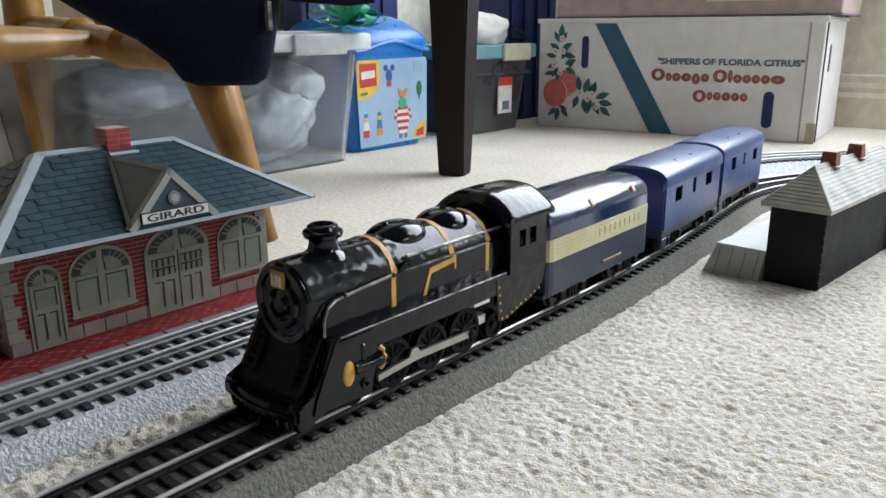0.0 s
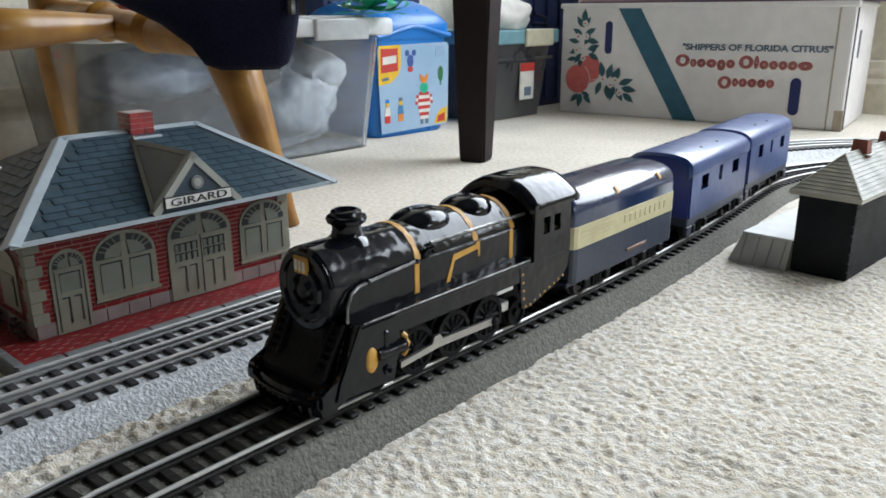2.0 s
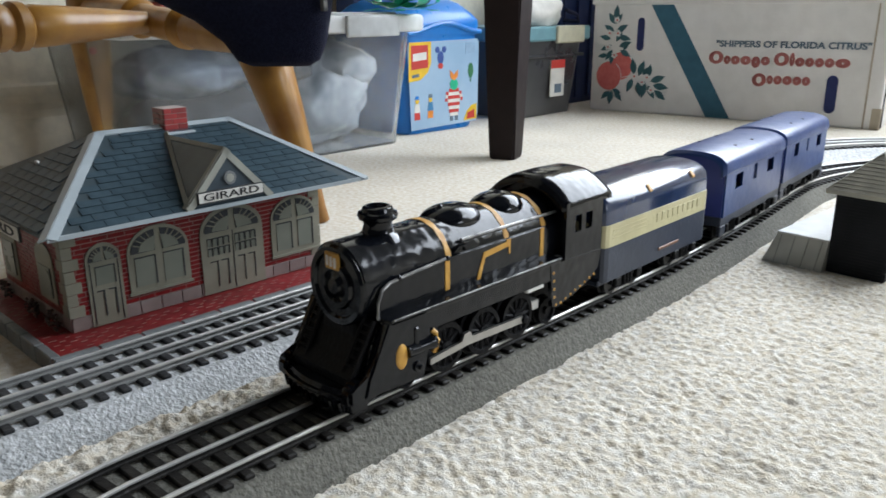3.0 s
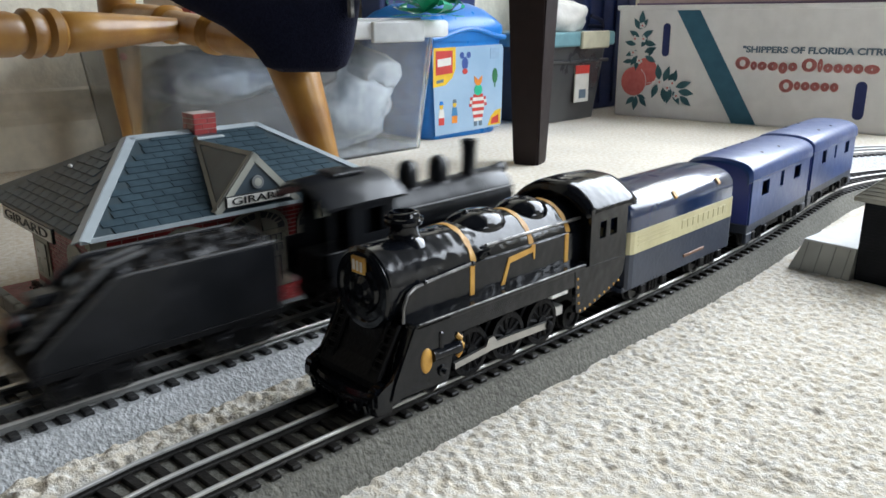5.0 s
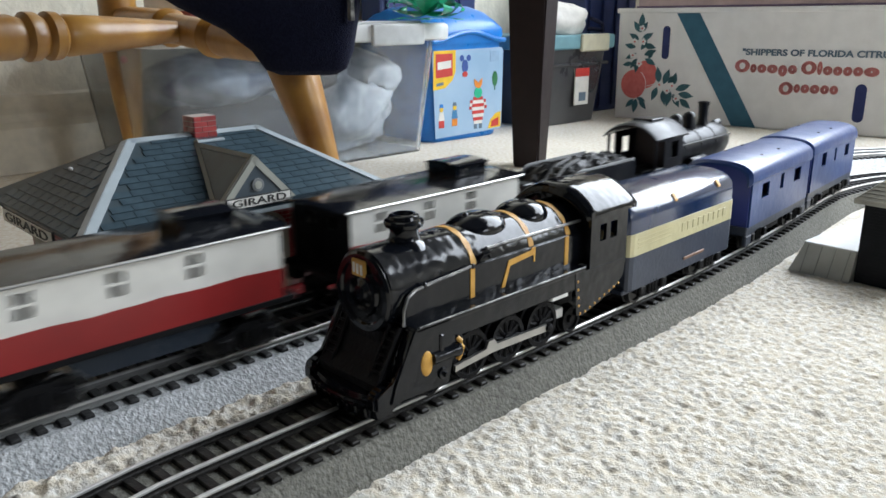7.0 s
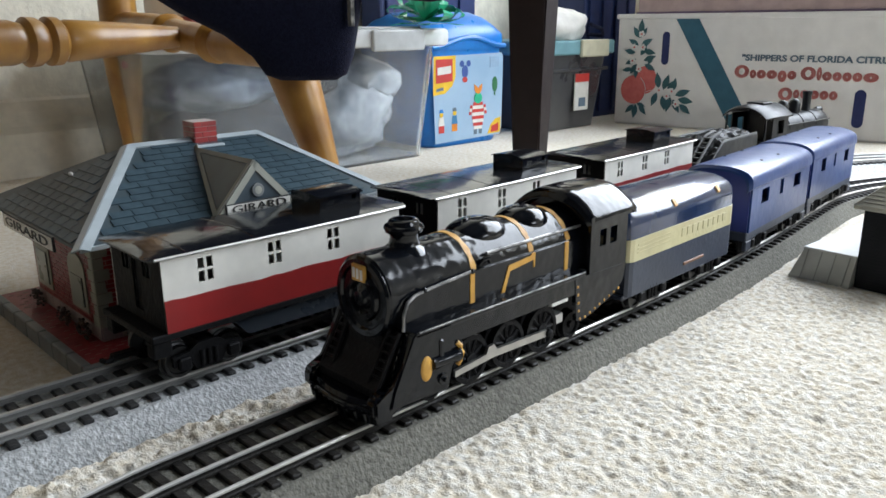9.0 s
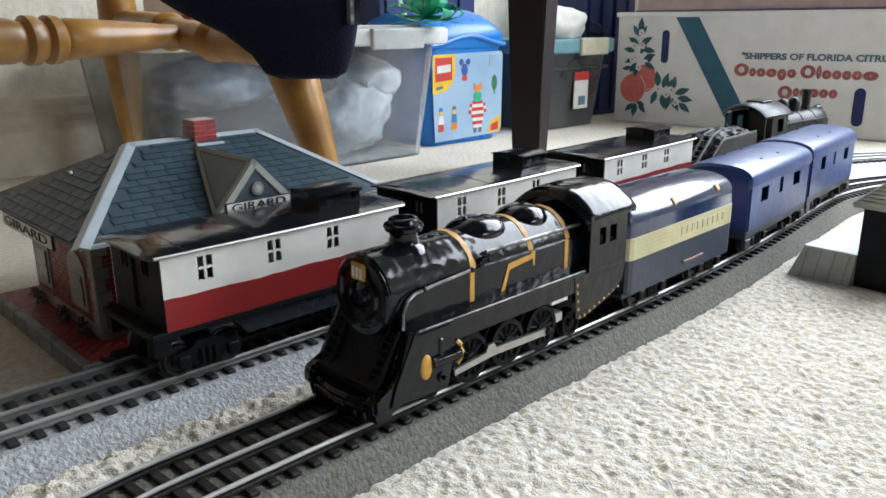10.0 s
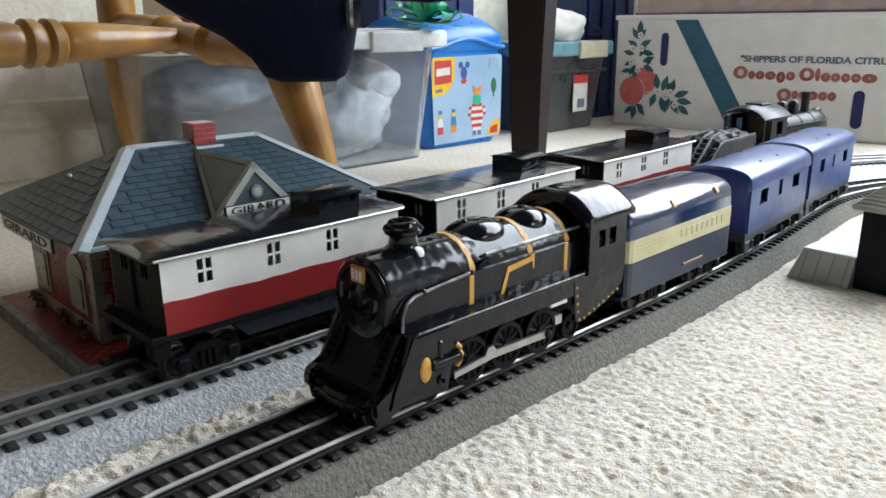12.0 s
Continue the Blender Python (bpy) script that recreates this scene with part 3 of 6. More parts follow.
        put(r, "pilot_wheel", bm, M["black_matt"], smooth=True)
        bm = B()
        wheel(bm, s * 0.0165, 0.2935, RAIL + 0.0068, 0.0068, 0.003, s)
        put(r, "trailing_wheel", bm, M["black_matt"], smooth=True)
        x0, x1 = sorted((s * 0.0212, s * 0.0228))
        bm = extrude(B(), [(0.2095, 0.0275), (0.2285, 0.0291), (0.230, 0.0322), (0.2335, 0.0325), (0.2355, 0.0298), (0.2725, 0.0285), (0.2725, 0.0252), (0.2335, 0.0265), (0.2095, 0.0248)], "x", x0, x1)
        put(r, "side_rod", bm, M["steel"], "dull steel side rod")
        put(r, "rod_pin", lathe(B(), (s * 0.022, 0.2715, 0.0268), (s, 0, 0), [(0, 0.0022), (0.0018, 0.002), (0.0024, 0.0008)], 12), M["black_matt"])
        bm = box(B(), *sorted((s * 0.019, s * 0.0236)), 0.2725, 0.2848, 0.0392, 0.0428, 0.0004)
        put(r, "bracket", bm, M["bright"], "bright bare metal bracket")
        put(r, "bracket", box(B(), *sorted((s * 0.012, s * 0.0185)), 0.277, 0.288, 0.0265, 0.0315, 0.0004), M["bright"])
        # cab side with windows and riveted apron
        bm = pierced(B(), "x", s * 0.0226, s * 0.0018, (0.3, 0.331, 0.0475, 0.0772), [(0.3075, 0.3128, 0.0618, 0.0702), (0.3163, 0.322, 0.0618, 0.0702)])
        side = put(r, "cab_side", bm, M["black"], "cab side with two windows")
        x0, x1 = sorted((s * 0.0224, s * 0.0246))
        bm = extrude(B(), [(0.2884, 0.0497), (0.2905, 0.028), (0.2945, 0.0268), (0.3065, 0.0295), (0.3205, 0.0338), (0.329, 0.0395), (0.3312, 0.0485)], "x", x0, x1)
        put(r, "cab_apron", bm, M["black"], "riveted sloping apron", parent=side)
        bm = B()
        for k in range(9):
            y = 0.2935 + k * 0.004
            z = 0.0282 + max(0, k - 1) * 0.00115
            lathe(bm, (s * 0.0246, y, z), (s, 0, 0), [(0, 0.0008), (0.0003, 0.0005), (0.0004, 0.0001)], 8)
        for k in range(4):
            lathe(bm, (s * 0.0246, 0.2922 - k * 0.0005, 0.0325 + k * 0.0042), (s, 0, 0), [(0, 0.0008), (0.0003, 0.0005), (0.0004, 0.0001)], 8)
        put(r, "rivets", bm, M["gold"], "gold dotted rivets", parent=side)
    # bands over the boiler
    for y in (0.2262, 0.2638, 0.2908):
        put(r, "gold_band", arc_strip(B(), y - 0.0013, y + 0.0015, zc, R + 0.0001 + (y - 0.1975) * 0.0067, -78, 78, 0.00025), M["gold"], "hand-painted gold band", True)
    put(r, "chimney", lathe(B(), (0, 0.2026, 0.0765), (0, 0, 1), [(0, 0.0105), (0.0018, 0.0085), (0.0032, 0.0066), (0.0062, 0.0058), (0.0078, 0.0062), (0.0086, 0.0078), (0.0102, 0.0084), (0.0112, 0.008),
                                                                (0.0118, 0.0066), (0.0132, 0.0062), (0.0138, 0.0052), (0.0138, 0.0042), (0.011, 0.0038), (0.0108, 0.0001)], 28), M["black"], "flared black chimney", True)
    put(r, "steam_dome", ellipsoid(B(), (0, 0.2452, 0.0762), (0.0122, 0.0165, 0.0075), 28, 14), M["black"], smooth=True)
    put(r, "whistle", ellipsoid(B(), (0, 0.2385, 0.0828), (0.0014, 0.0016, 0.0016), 10, 8), M["black"], smooth=True)
    put(r, "sand_dome", ellipsoid(B(), (0, 0.2765, 0.0762), (0.0125, 0.0138, 0.0078), 28, 14), M["black"], smooth=True)
    # cab
    bm = arch_roof(B(), [(0.2985, 0.0228, 0.0762, 0.0862), (0.3, 0.0241, 0.0768, 0.088), (0.304, 0.0246, 0.077, 0.0887), (0.318, 0.0247, 0.0772, 0.089), (0.334, 0.0247, 0.0772, 0.0886), (0.3385, 0.0244, 0.0768, 0.0876), (0.34, 0.0236, 0.076, 0.0862)], 30, 0.003)
    put(r, "cab_roof", bm, M["black"], "broad arched cab roof with a rolled front edge", True, flat_angle=50)
    bm = extrude(B(), [(-0.0238, 0.05), (-0.0238, 0.077), (-0.018, 0.0815), (-0.01, 0.0855), (0, 0.0868), (0.01, 0.0855), (0.018, 0.0815), (0.0238, 0.077), (0.0238, 0.05)], "y", 0.3035, 0.3055)
    put(r, "cab_front", bm, M["black"])
    put(r, "cab_floor", box(B(), -0.0222, 0.0222, 0.297, 0.331, 0.046, 0.049), M["black_matt"])
    # frame and front end
    put(r, "frame", box(B(), -0.0105, 0.0105, 0.18, 0.322, 0.0225, 0.0488, 0.001), M["black_matt"])
    bm = B()
    loft(bm, [[(-0.0165, 0.1835, 0.0495), (0.0165, 0.1835, 0.0495), (0.0165, 0.1875, 0.0495), (-0.0165, 0.1875, 0.0495)],
              [(-0.018, 0.176, 0.0355), (0.018, 0.176, 0.0355), (0.018, 0.186, 0.0355), (-0.018, 0.186, 0.0355)],
              [(-0.0185, 0.17, 0.0305), (0.0185, 0.17, 0.0305), (0.0185, 0.186, 0.0305), (-0.0185, 0.186, 0.0305)],
              [(-0.0185, 0.17, 0.024), (0.0185, 0.17, 0.024), (0.0185, 0.186, 0.024), (-0.0185, 0.186, 0.024)]])
    put(r, "front_slope", bm, M["black_matt"])
    for s in (-1, 1):
        bm = B()
        for dx in (0.0125, 0.0185):
            tube(bm, [(s * dx, 0.1832, 0.051), (s * (dx - 0.0005), 0.1738, 0.0345), (s * (dx - 0.0005), 0.1715, 0.0305)], 0.0009, 6)
        for k in range(6):
            t = k / 5
            y, z = 0.1825 - 0.0088 * t, 0.049 - 0.0145 * t
            rod(bm, (s * 0.012, y, z), (s * 0.0185, y, z), 0.0007, None, 6)
        put(r, "steps", bm, M["black_matt"], "cast ladder steps beside the smokebox", True)
        x0, x1 = sorted((s * 0.0175, s * 0.0238))
        bm = extrude(B(), [(0.1655, 0.0215), (0.1655, 0.0285), (0.1685, 0.0308), (0.1755, 0.0305), (0.185, 0.0505), (0.1878, 0.0505), (0.187, 0.0245), (0.174, 0.0195)], "x", x0, x1)
        bmesh.ops.bevel(bm, geom=bm.edges[:], offset=0.0014, segments=2, affect="EDGES")
        put(r, "pilot_side", bm, M["black"], smooth=True)
    bm = B()
    rings = []
    for k in range(9):
        u = -1 + k / 4
        y = 0.1635 + 0.0045 * u * u
        x = u * 0.0215
        rings.append([(x, y + 0.0005, 0.0178), (x, y - 0.0008, 0.0225), (x, y + 0.001, 0.0272), (x, 0.176, 0.0272), (x, 0.176, 0.0178)])
    loft(bm, rings)
    put(r, "pilot", bm, M["black"], "curved cast pilot", True)
    bm = B()
    for k in range(9):
        u = -0.8 + 0.2 * k
        rod(bm, (u * 0.0215, 0.1635 + 0.0045 * u * u, 0.0182), (u * 0.0215, 0.1624 + 0.0045 * u * u, 0.0228), 0.0008, None, 6)
    tube(bm, [(-0.019, 0.166, 0.0242), (-0.01, 0.1636, 0.0244), (0, 0.1628, 0.0245), (0.01, 0.1636, 0.0244), (0.019, 0.166, 0.0242)], 0.0009, 6)
    put(r, "pilot_grille", bm, M["black"], smooth=True)
    return r


M["bare"] = mat("rubbed_edge_paint", (0.3, 0.29, 0.28), 0.35, 0.5, colour2=(0.05, 0.05, 0.05), scale=160)
M["bright"] = mat("bright_tin", (0.85, 0.85, 0.83), 0.35, 0.3)


def body_outline(hw, z0, zs, zt, n=10, k=2.6):
    """A car's cross-section: straight sides to zs and a rounded roof to zt."""
    pts = [(-hw, z0), (-hw, zs)]
    for i in range(1, n):
        a = math.pi * (1 - i / n)
        c, s = math.cos(a), math.sin(a)
        pts.append((hw * math.copysign(abs(c) ** (2 / k), c), zs + (zt - zs) * abs(s) ** (2 / k)))
    return pts + [(hw, zs), (hw, z0)]


def rounded_body(y0, y1, hw, z0, zs, zt, nose=0.004):
    rings = []
    for y, f in ((y0, 0.9), (y0 + nose * 0.3, 0.965), (y0 + nose, 1.0), (y1 - nose, 1.0), (y1 - nose * 0.3, 0.965), (y1, 0.9)):
        rings.append([(x * f, y, z0 + (z - z0) * (0.97 + 0.03 * (f - 0.9) / 0.1)) for x, z in body_outline(hw, z0, zs, zt)])
    return loft(B(), rings)


def standing_tender():
    x, y, h = on_track(NEAR, length_at_y(NEAR, 0.395))
    L = 0.059
    r = thing("toy_tender", "navy toy tender with cream band and slate-grey lower side", "toy tender", pose(x, y, RAIL, 0, 0, h))
    part("body", rounded_body(-L, L, 0.0228, 0.0145, 0.048, 0.0598), M["navy"], r, "glossy navy rounded body", True)
    part("cream_band", rounded_body(-L - 0.0003, L + 0.0003, 0.0232, 0.0295, 0.0415, 0.0418), M["cream"], r, "cream painted band with faint lines")
    part("lower_side", rounded_body(-L - 0.0002, L + 0.0002, 0.0231, 0.0105, 0.0293, 0.0294), M["grey"], r, "slate-grey lower side")
    for k in range(3):
        z = 0.0335 + k * 0.0022
        part("band_line", box(B(), 0.0231, 0.0234, -0.052, -0.018, z, z + 0.0007), M["creamline"], r)
    for k in range(9):
        part("band_mark", box(B(), 0.0231, 0.0235, -0.006 + k * 0.0062, -0.0022 + k * 0.0062, 0.0335, 0.0385, 0.0002), M["creamline"], r, "faded dull mark")
    for y in (-0.013, 0.038):
        bm = B()
        rings = []
        for i, (px, pz) in enumerate(body_outline(0.0232, 0.046, 0.048, 0.0601)[9:11]):
            rings.append([(px, y - 0.0014, pz - 0.0008), (px + 0.0002, y - 0.0014, pz + 0.0003), (px + 0.0002, y + 0.0014, pz + 0.0003), (px, y + 0.0014, pz - 0.0008)])
        loft(bm, rings)
        part("gold_mark", bm, M["gold"], r, "short gold stripe on the roof shoulder", True)
    part("sill", box(B(), -0.021, 0.021, -L - 0.002, L + 0.002, 0.0085, 0.0115, 0.0006), M["grey"], r)
    part("roof_seam", arc_strip(B(), 0.0, 0.0016, 0.039, 0.0206, -35, 35, 0.0004), M["navy"], r, smooth=True)
    part("side_plate", box(B(), 0.0233, 0.0242, -0.002, 0.022, 0.0158, 0.0178, 0.0004), M["copper"], r, "small rust-coloured tank plate")
    truck(r, -0.033, 0.0155, 0.0195)
    truck(r, 0.033, 0.0155, 0.0195)
    coupler(r, L, 1)
    coupler(r, -L, -1)
    return r


M["creamline"] = mat("worn_cream_line", (0.55, 0.5, 0.295), 0.5)
M["copper"] = mat("rust_brown_plate", (0.2, 0.105, 0.065), 0.55)


def blue_car(yc, L, windows, label, door_end):
    x, y, h = on_track(NEAR, length_at_y(NEAR, yc))
    r = thing("toy_passenger_car", label, "toy railway car", pose(x, y, RAIL, 0, 0, h), group="blue toy cars")
    hl = L / 2
    for s in (-1, 1):
        holes = [(a, a + w, zb, zb + hh) for a, w, zb, hh in windows]
        part("side", pierced(B(), "x", s * 0.0212, s * 0.0012, (-hl + 0.002, hl - 0.002, 0.0165, 0.0505), holes), M["blue"], r, "pressed tin side with small square windows")
    for s in (-1, 1):
        y0, y1 = sorted((s * (hl - 0.0022), s * (hl - 0.0008)))
        part("end", extrude(B(), body_outline(0.0211, 0.0165, 0.048, 0.0575), "y", y0, y1), M["blue_dark"], r)
    rings = []
    for y, f, dz in ((-hl - 0.002, 0.9, -0.0022), (-hl, 0.985, -0.0004), (-hl + 0.004, 1, 0), (hl - 0.004, 1, 0), (hl, 0.985, -0.0004), (hl + 0.002, 0.9, -0.0022)):
        top = [(px * f, y, pz + dz) for px, pz in body_outline(0.0234, 0.0465, 0.049, 0.0595, 14, 2.6)]
        rings.append(top + [(px * 0.94, y, pz - 0.0014) for px, _, pz in reversed(top)])
    part("roof", loft(B(), rings), M["blue"], r, "rounded blue roof, worn glossy", True)
    for k, (px, py) in enumerate(((0.0125, -0.02), (0.0128, 0.012), (-0.0125, -0.02), (-0.0128, 0.012))):
        part("roof_rivet", ellipsoid(B(), (px, py, 0.0586), (0.0013, 0.0013, 0.0006), 8, 5), M["hole"], r)
    part("doorway", box(B(), -0.0185, 0.0185, min(door_end * hl, door_end * (hl + 0.006)), max(door_end * hl, door_end * (hl + 0.006)), 0.012, 0.0545, 0.0012), M["blue_dark"], r, "dark blue vestibule between the cars")
    part("underframe", box(B(), -0.0217, 0.0217, -hl, hl, 0.0105, 0.0166, 0.0006), M["grey"], r, "scuffed grey underframe")
    for s in (-1, 1):
        x0, x1 = sorted((s * 0.0195, s * 0.0222))
        part("step", box(B(), x0, x1, -hl, -hl + 0.012, 0.004, 0.0106, 0.0005), M["grey"], r)
        part("step", box(B(), x0, x1, hl - 0.012, hl, 0.004, 0.0106, 0.0005), M["grey"], r)
    part("battery_box", box(B(), -0.018, 0.018, -0.016, 0.014, 0.004, 0.0106, 0.0008), M["black_matt"], r)
    truck(r, -hl * 0.62, 0.0155, 0.0188)
    truck(r, hl * 0.62, 0.0155, 0.0188)
    coupler(r, hl, 1)
    coupler(r, -hl, -1)
    return r


standing_locomotive()
standing_tender()
blue_car(0.5415, 0.121, [(-0.0405, 0.0135, 0.033, 0.0098), (-0.005, 0.0065, 0.0335, 0.0108), (0.024, 0.014, 0.034, 0.0095)], "bright blue tin toy passenger car with small windows", 1)
blue_car(0.675, 0.122, [(-0.036, 0.011, 0.034, 0.0105), (-0.002, 0.005, 0.034, 0.0105), (0.028, 0.012, 0.034, 0.0098)], "bright blue tin toy passenger car at the tail of the train", -1)


# ---------------------------------------------------------------- the passing train
TRAIN = []


def joins(thing_root, place, axles):
    """place: which vehicle of the train it is, from the first car: see place_of()."""
    TRAIN.append((thing_root, place, axles))
    return thing_root


def passing_locomotive():
    r = thing("steam_locomotive", "plain black toy steam locomotive with tall stack and domes", "toy locomotive")
    zc, R = 0.0415, 0.0152
    part("boiler", lathe(B(), (0, -0.03, zc), (0, 1, 0), [(0, R), (0.088, R), (0.09, R + 0.0006), (0.112, R + 0.0006), (0.116, R - 0.0004), (0.1175, R - 0.003), (0.1178, 0.001)], 32), M["black_satin"], r, "shiny black boiler", True)
    for y in (0.0, 0.03, 0.058):
        part("boiler_band", arc_strip(B(), y, y + 0.0016, zc, R, -85, 85, 0.0005), M["black_satin"], r, smooth=True)
    part("chimney", lathe(B(), (0, 0.0605, 0.054), (0, 0, 1), [(0, 0.0066), (0.002, 0.005), (0.008, 0.0042), (0.019, 0.0046), (0.0215, 0.0052), (0.023, 0.005), (0.023, 0.0036), (0.018, 0.0034), (0.018, 0.0001)], 20), M["black_satin"], r, "tall straight black chimney", True)
    for nm, y, rr in (("steam_dome", 0.0095, 0.0062), ("sand_dome", 0.034, 0.0062)):
        part(nm, lathe(B(), (0, y, 0.054), (0, 0, 1), [(0, rr * 1.25), (0.002, rr), (0.011, rr * 0.97), (0.0145, rr * 0.8), (0.0165, rr * 0.4), (0.017, 0.0001)], 20), M["black_satin"], r, smooth=True)
    part("whistle", lathe(B(), (0, -0.013, 0.0565), (0, 0, 1), [(0, 0.0032), (0.005, 0.003), (0.0075, 0.0036), (0.0085, 0.002), (0.0088, 0.0001)], 12), M["brass"], r, "small dull metal whistle", True)
    part("cab_roof", arch_roof(B(), [(-0.066, 0.0235, 0.0585, 0.0685), (-0.063, 0.0245, 0.0592, 0.0702), (-0.04, 0.0248, 0.0598, 0.0712), (-0.0165, 0.0245, 0.0595, 0.0708), (-0.014, 0.024, 0.059, 0.07)], 18, 0.0014), M["black_satin"], r, "curved cab roof, glossy on top", True)
    part("roof_hatch", box(B(), -0.009, 0.009, -0.048, -0.03, 0.0702, 0.0722, 0.0006), M["black_satin"], r)
    for s in (-1, 1):
        part("cab_side", pierced(B(), "x", s * 0.0212, s * 0.0013, (-0.05, -0.02, 0.018, 0.0602), [(-0.0395, -0.028, 0.042, 0.055)]), M["black_satin"], r, "cab side with an open window and open rear")
        part("roof_post", box(B(), *sorted((s * 0.0198, s * 0.0218)), -0.0625, -0.0605, 0.018, 0.06, 0.0003), M["black_satin"], r)
        part("tender_side_panel", box(B(), *sorted((s * 0.0208, s * 0.0222)), -0.0625, -0.05, 0.018, 0.036, 0.0003), M["black_satin"], r)
        part("running_board", box(B(), *sorted((s * 0.012, s * 0.0222)), -0.021, 0.086, 0.0262, 0.0282, 0.0004), M["black_satin"], r)
        part("air_tank", lathe(B(), (s * 0.0178, 0.004, 0.0322), (0, 1, 0), [(0, 0.001), (0.0008, 0.0034), (0.002, 0.004), (0.026, 0.004), (0.0272, 0.0034), (0.028, 0.001)], 14), M["black_satin"], r, smooth=True)
        part("hand_rail", tube(B(), [(s * 0.0158, -0.018, 0.0475), (s * 0.0162, 0.03, 0.0475), (s * 0.0162, 0.084, 0.0475)], 0.0007, 6), M["edge"], r, "thin worn hand rail", True)
        part("pale_mark", box(B(), *sorted((s * 0.0224, s * 0.0228)), -0.044, -0.035, 0.026, 0.0295), M["white_num"], r, "small pale mark")
        part("cylinder", lathe(B(), (s * 0.0185, 0.058, 0.0185), (0, 1, 0), [(0, 0.003), (0.001, 0.0062), (0.002, 0.0066), (0.02, 0.0066), (0.021, 0.006), (0.0215, 0.002)], 16), M["black_satin"], r, smooth=True)
        bm = extrude(B(), [(-0.022, 0.0105), (0.04, 0.0115), (0.04, 0.0145), (-0.022, 0.0138)], "x", *sorted((s * 0.0212, s * 0.0226)))
        part("side_rod", bm, M["steel"], r, "steel side rod")
    part("cab_front", extrude(B(), [(-0.021, 0.018), (-0.021, 0.0595), (-0.012, 0.067), (0, 0.0692), (0.012, 0.067), (0.021, 0.0595), (0.021, 0.018)], "y", -0.0215, -0.02), M["black_satin"], r)
    part("cab_floor", box(B(), -0.0212, 0.0212, -0.063, -0.02, 0.0165, 0.0185), M["black_matt"], r)
    part("frame", box(B(), -0.0095, 0.0095, -0.062, 0.084, 0.012, 0.032, 0.0008), M["black_matt"], r)
    part("headlight", lathe(B(), (0, 0.083, 0.0552), (0, 1, 0), [(0, 0.003), (0.007, 0.0042), (0.0085, 0.0042), (0.0085, 0.0032), (0.0075, 0.0001)], 16), M["black_satin"], r, smooth=True)
    bm = B()
    loft(bm, [[(-0.021, 0.086, 0.0225), (0.021, 0.086, 0.0225), (0.021, 0.09, 0.0225), (-0.021, 0.09, 0.0225)],
              [(-0.021, 0.086, 0.014), (0.021, 0.086, 0.014), (0.021, 0.0905, 0.014), (-0.021, 0.0905, 0.014)],
              [(-0.019, 0.088, 0.003), (0.019, 0.088, 0.003), (0.006, 0.1, 0.003), (-0.006, 0.1, 0.003)]])
    part("pilot", bm, M["black_matt"], r)
    ax = [axle(r, y, 0.0112, name="driving_wheelset") for y in (-0.02, 0.006, 0.032)]
    ax += [axle(r, 0.069, 0.0068), axle(r, -0.05, 0.0068)]
    return joins(r, "locomotive", ax)


M["edge"] = mat("dull_dark_edge", (0.06, 0.06, 0.06), 0.5, 0.2)
M["brass"] = mat("dull_brass", (0.45, 0.38, 0.22), 0.4, 0.9)
M["coal"] = mat("black_coal", (0.008, 0.008, 0.009), 0.45, spec=0.3, bump=0.8, bscale=250)
M["ladder"] = mat("worn_grey_ladder", (0.11, 0.11, 0.11), 0.6, 0.0, scale=200)


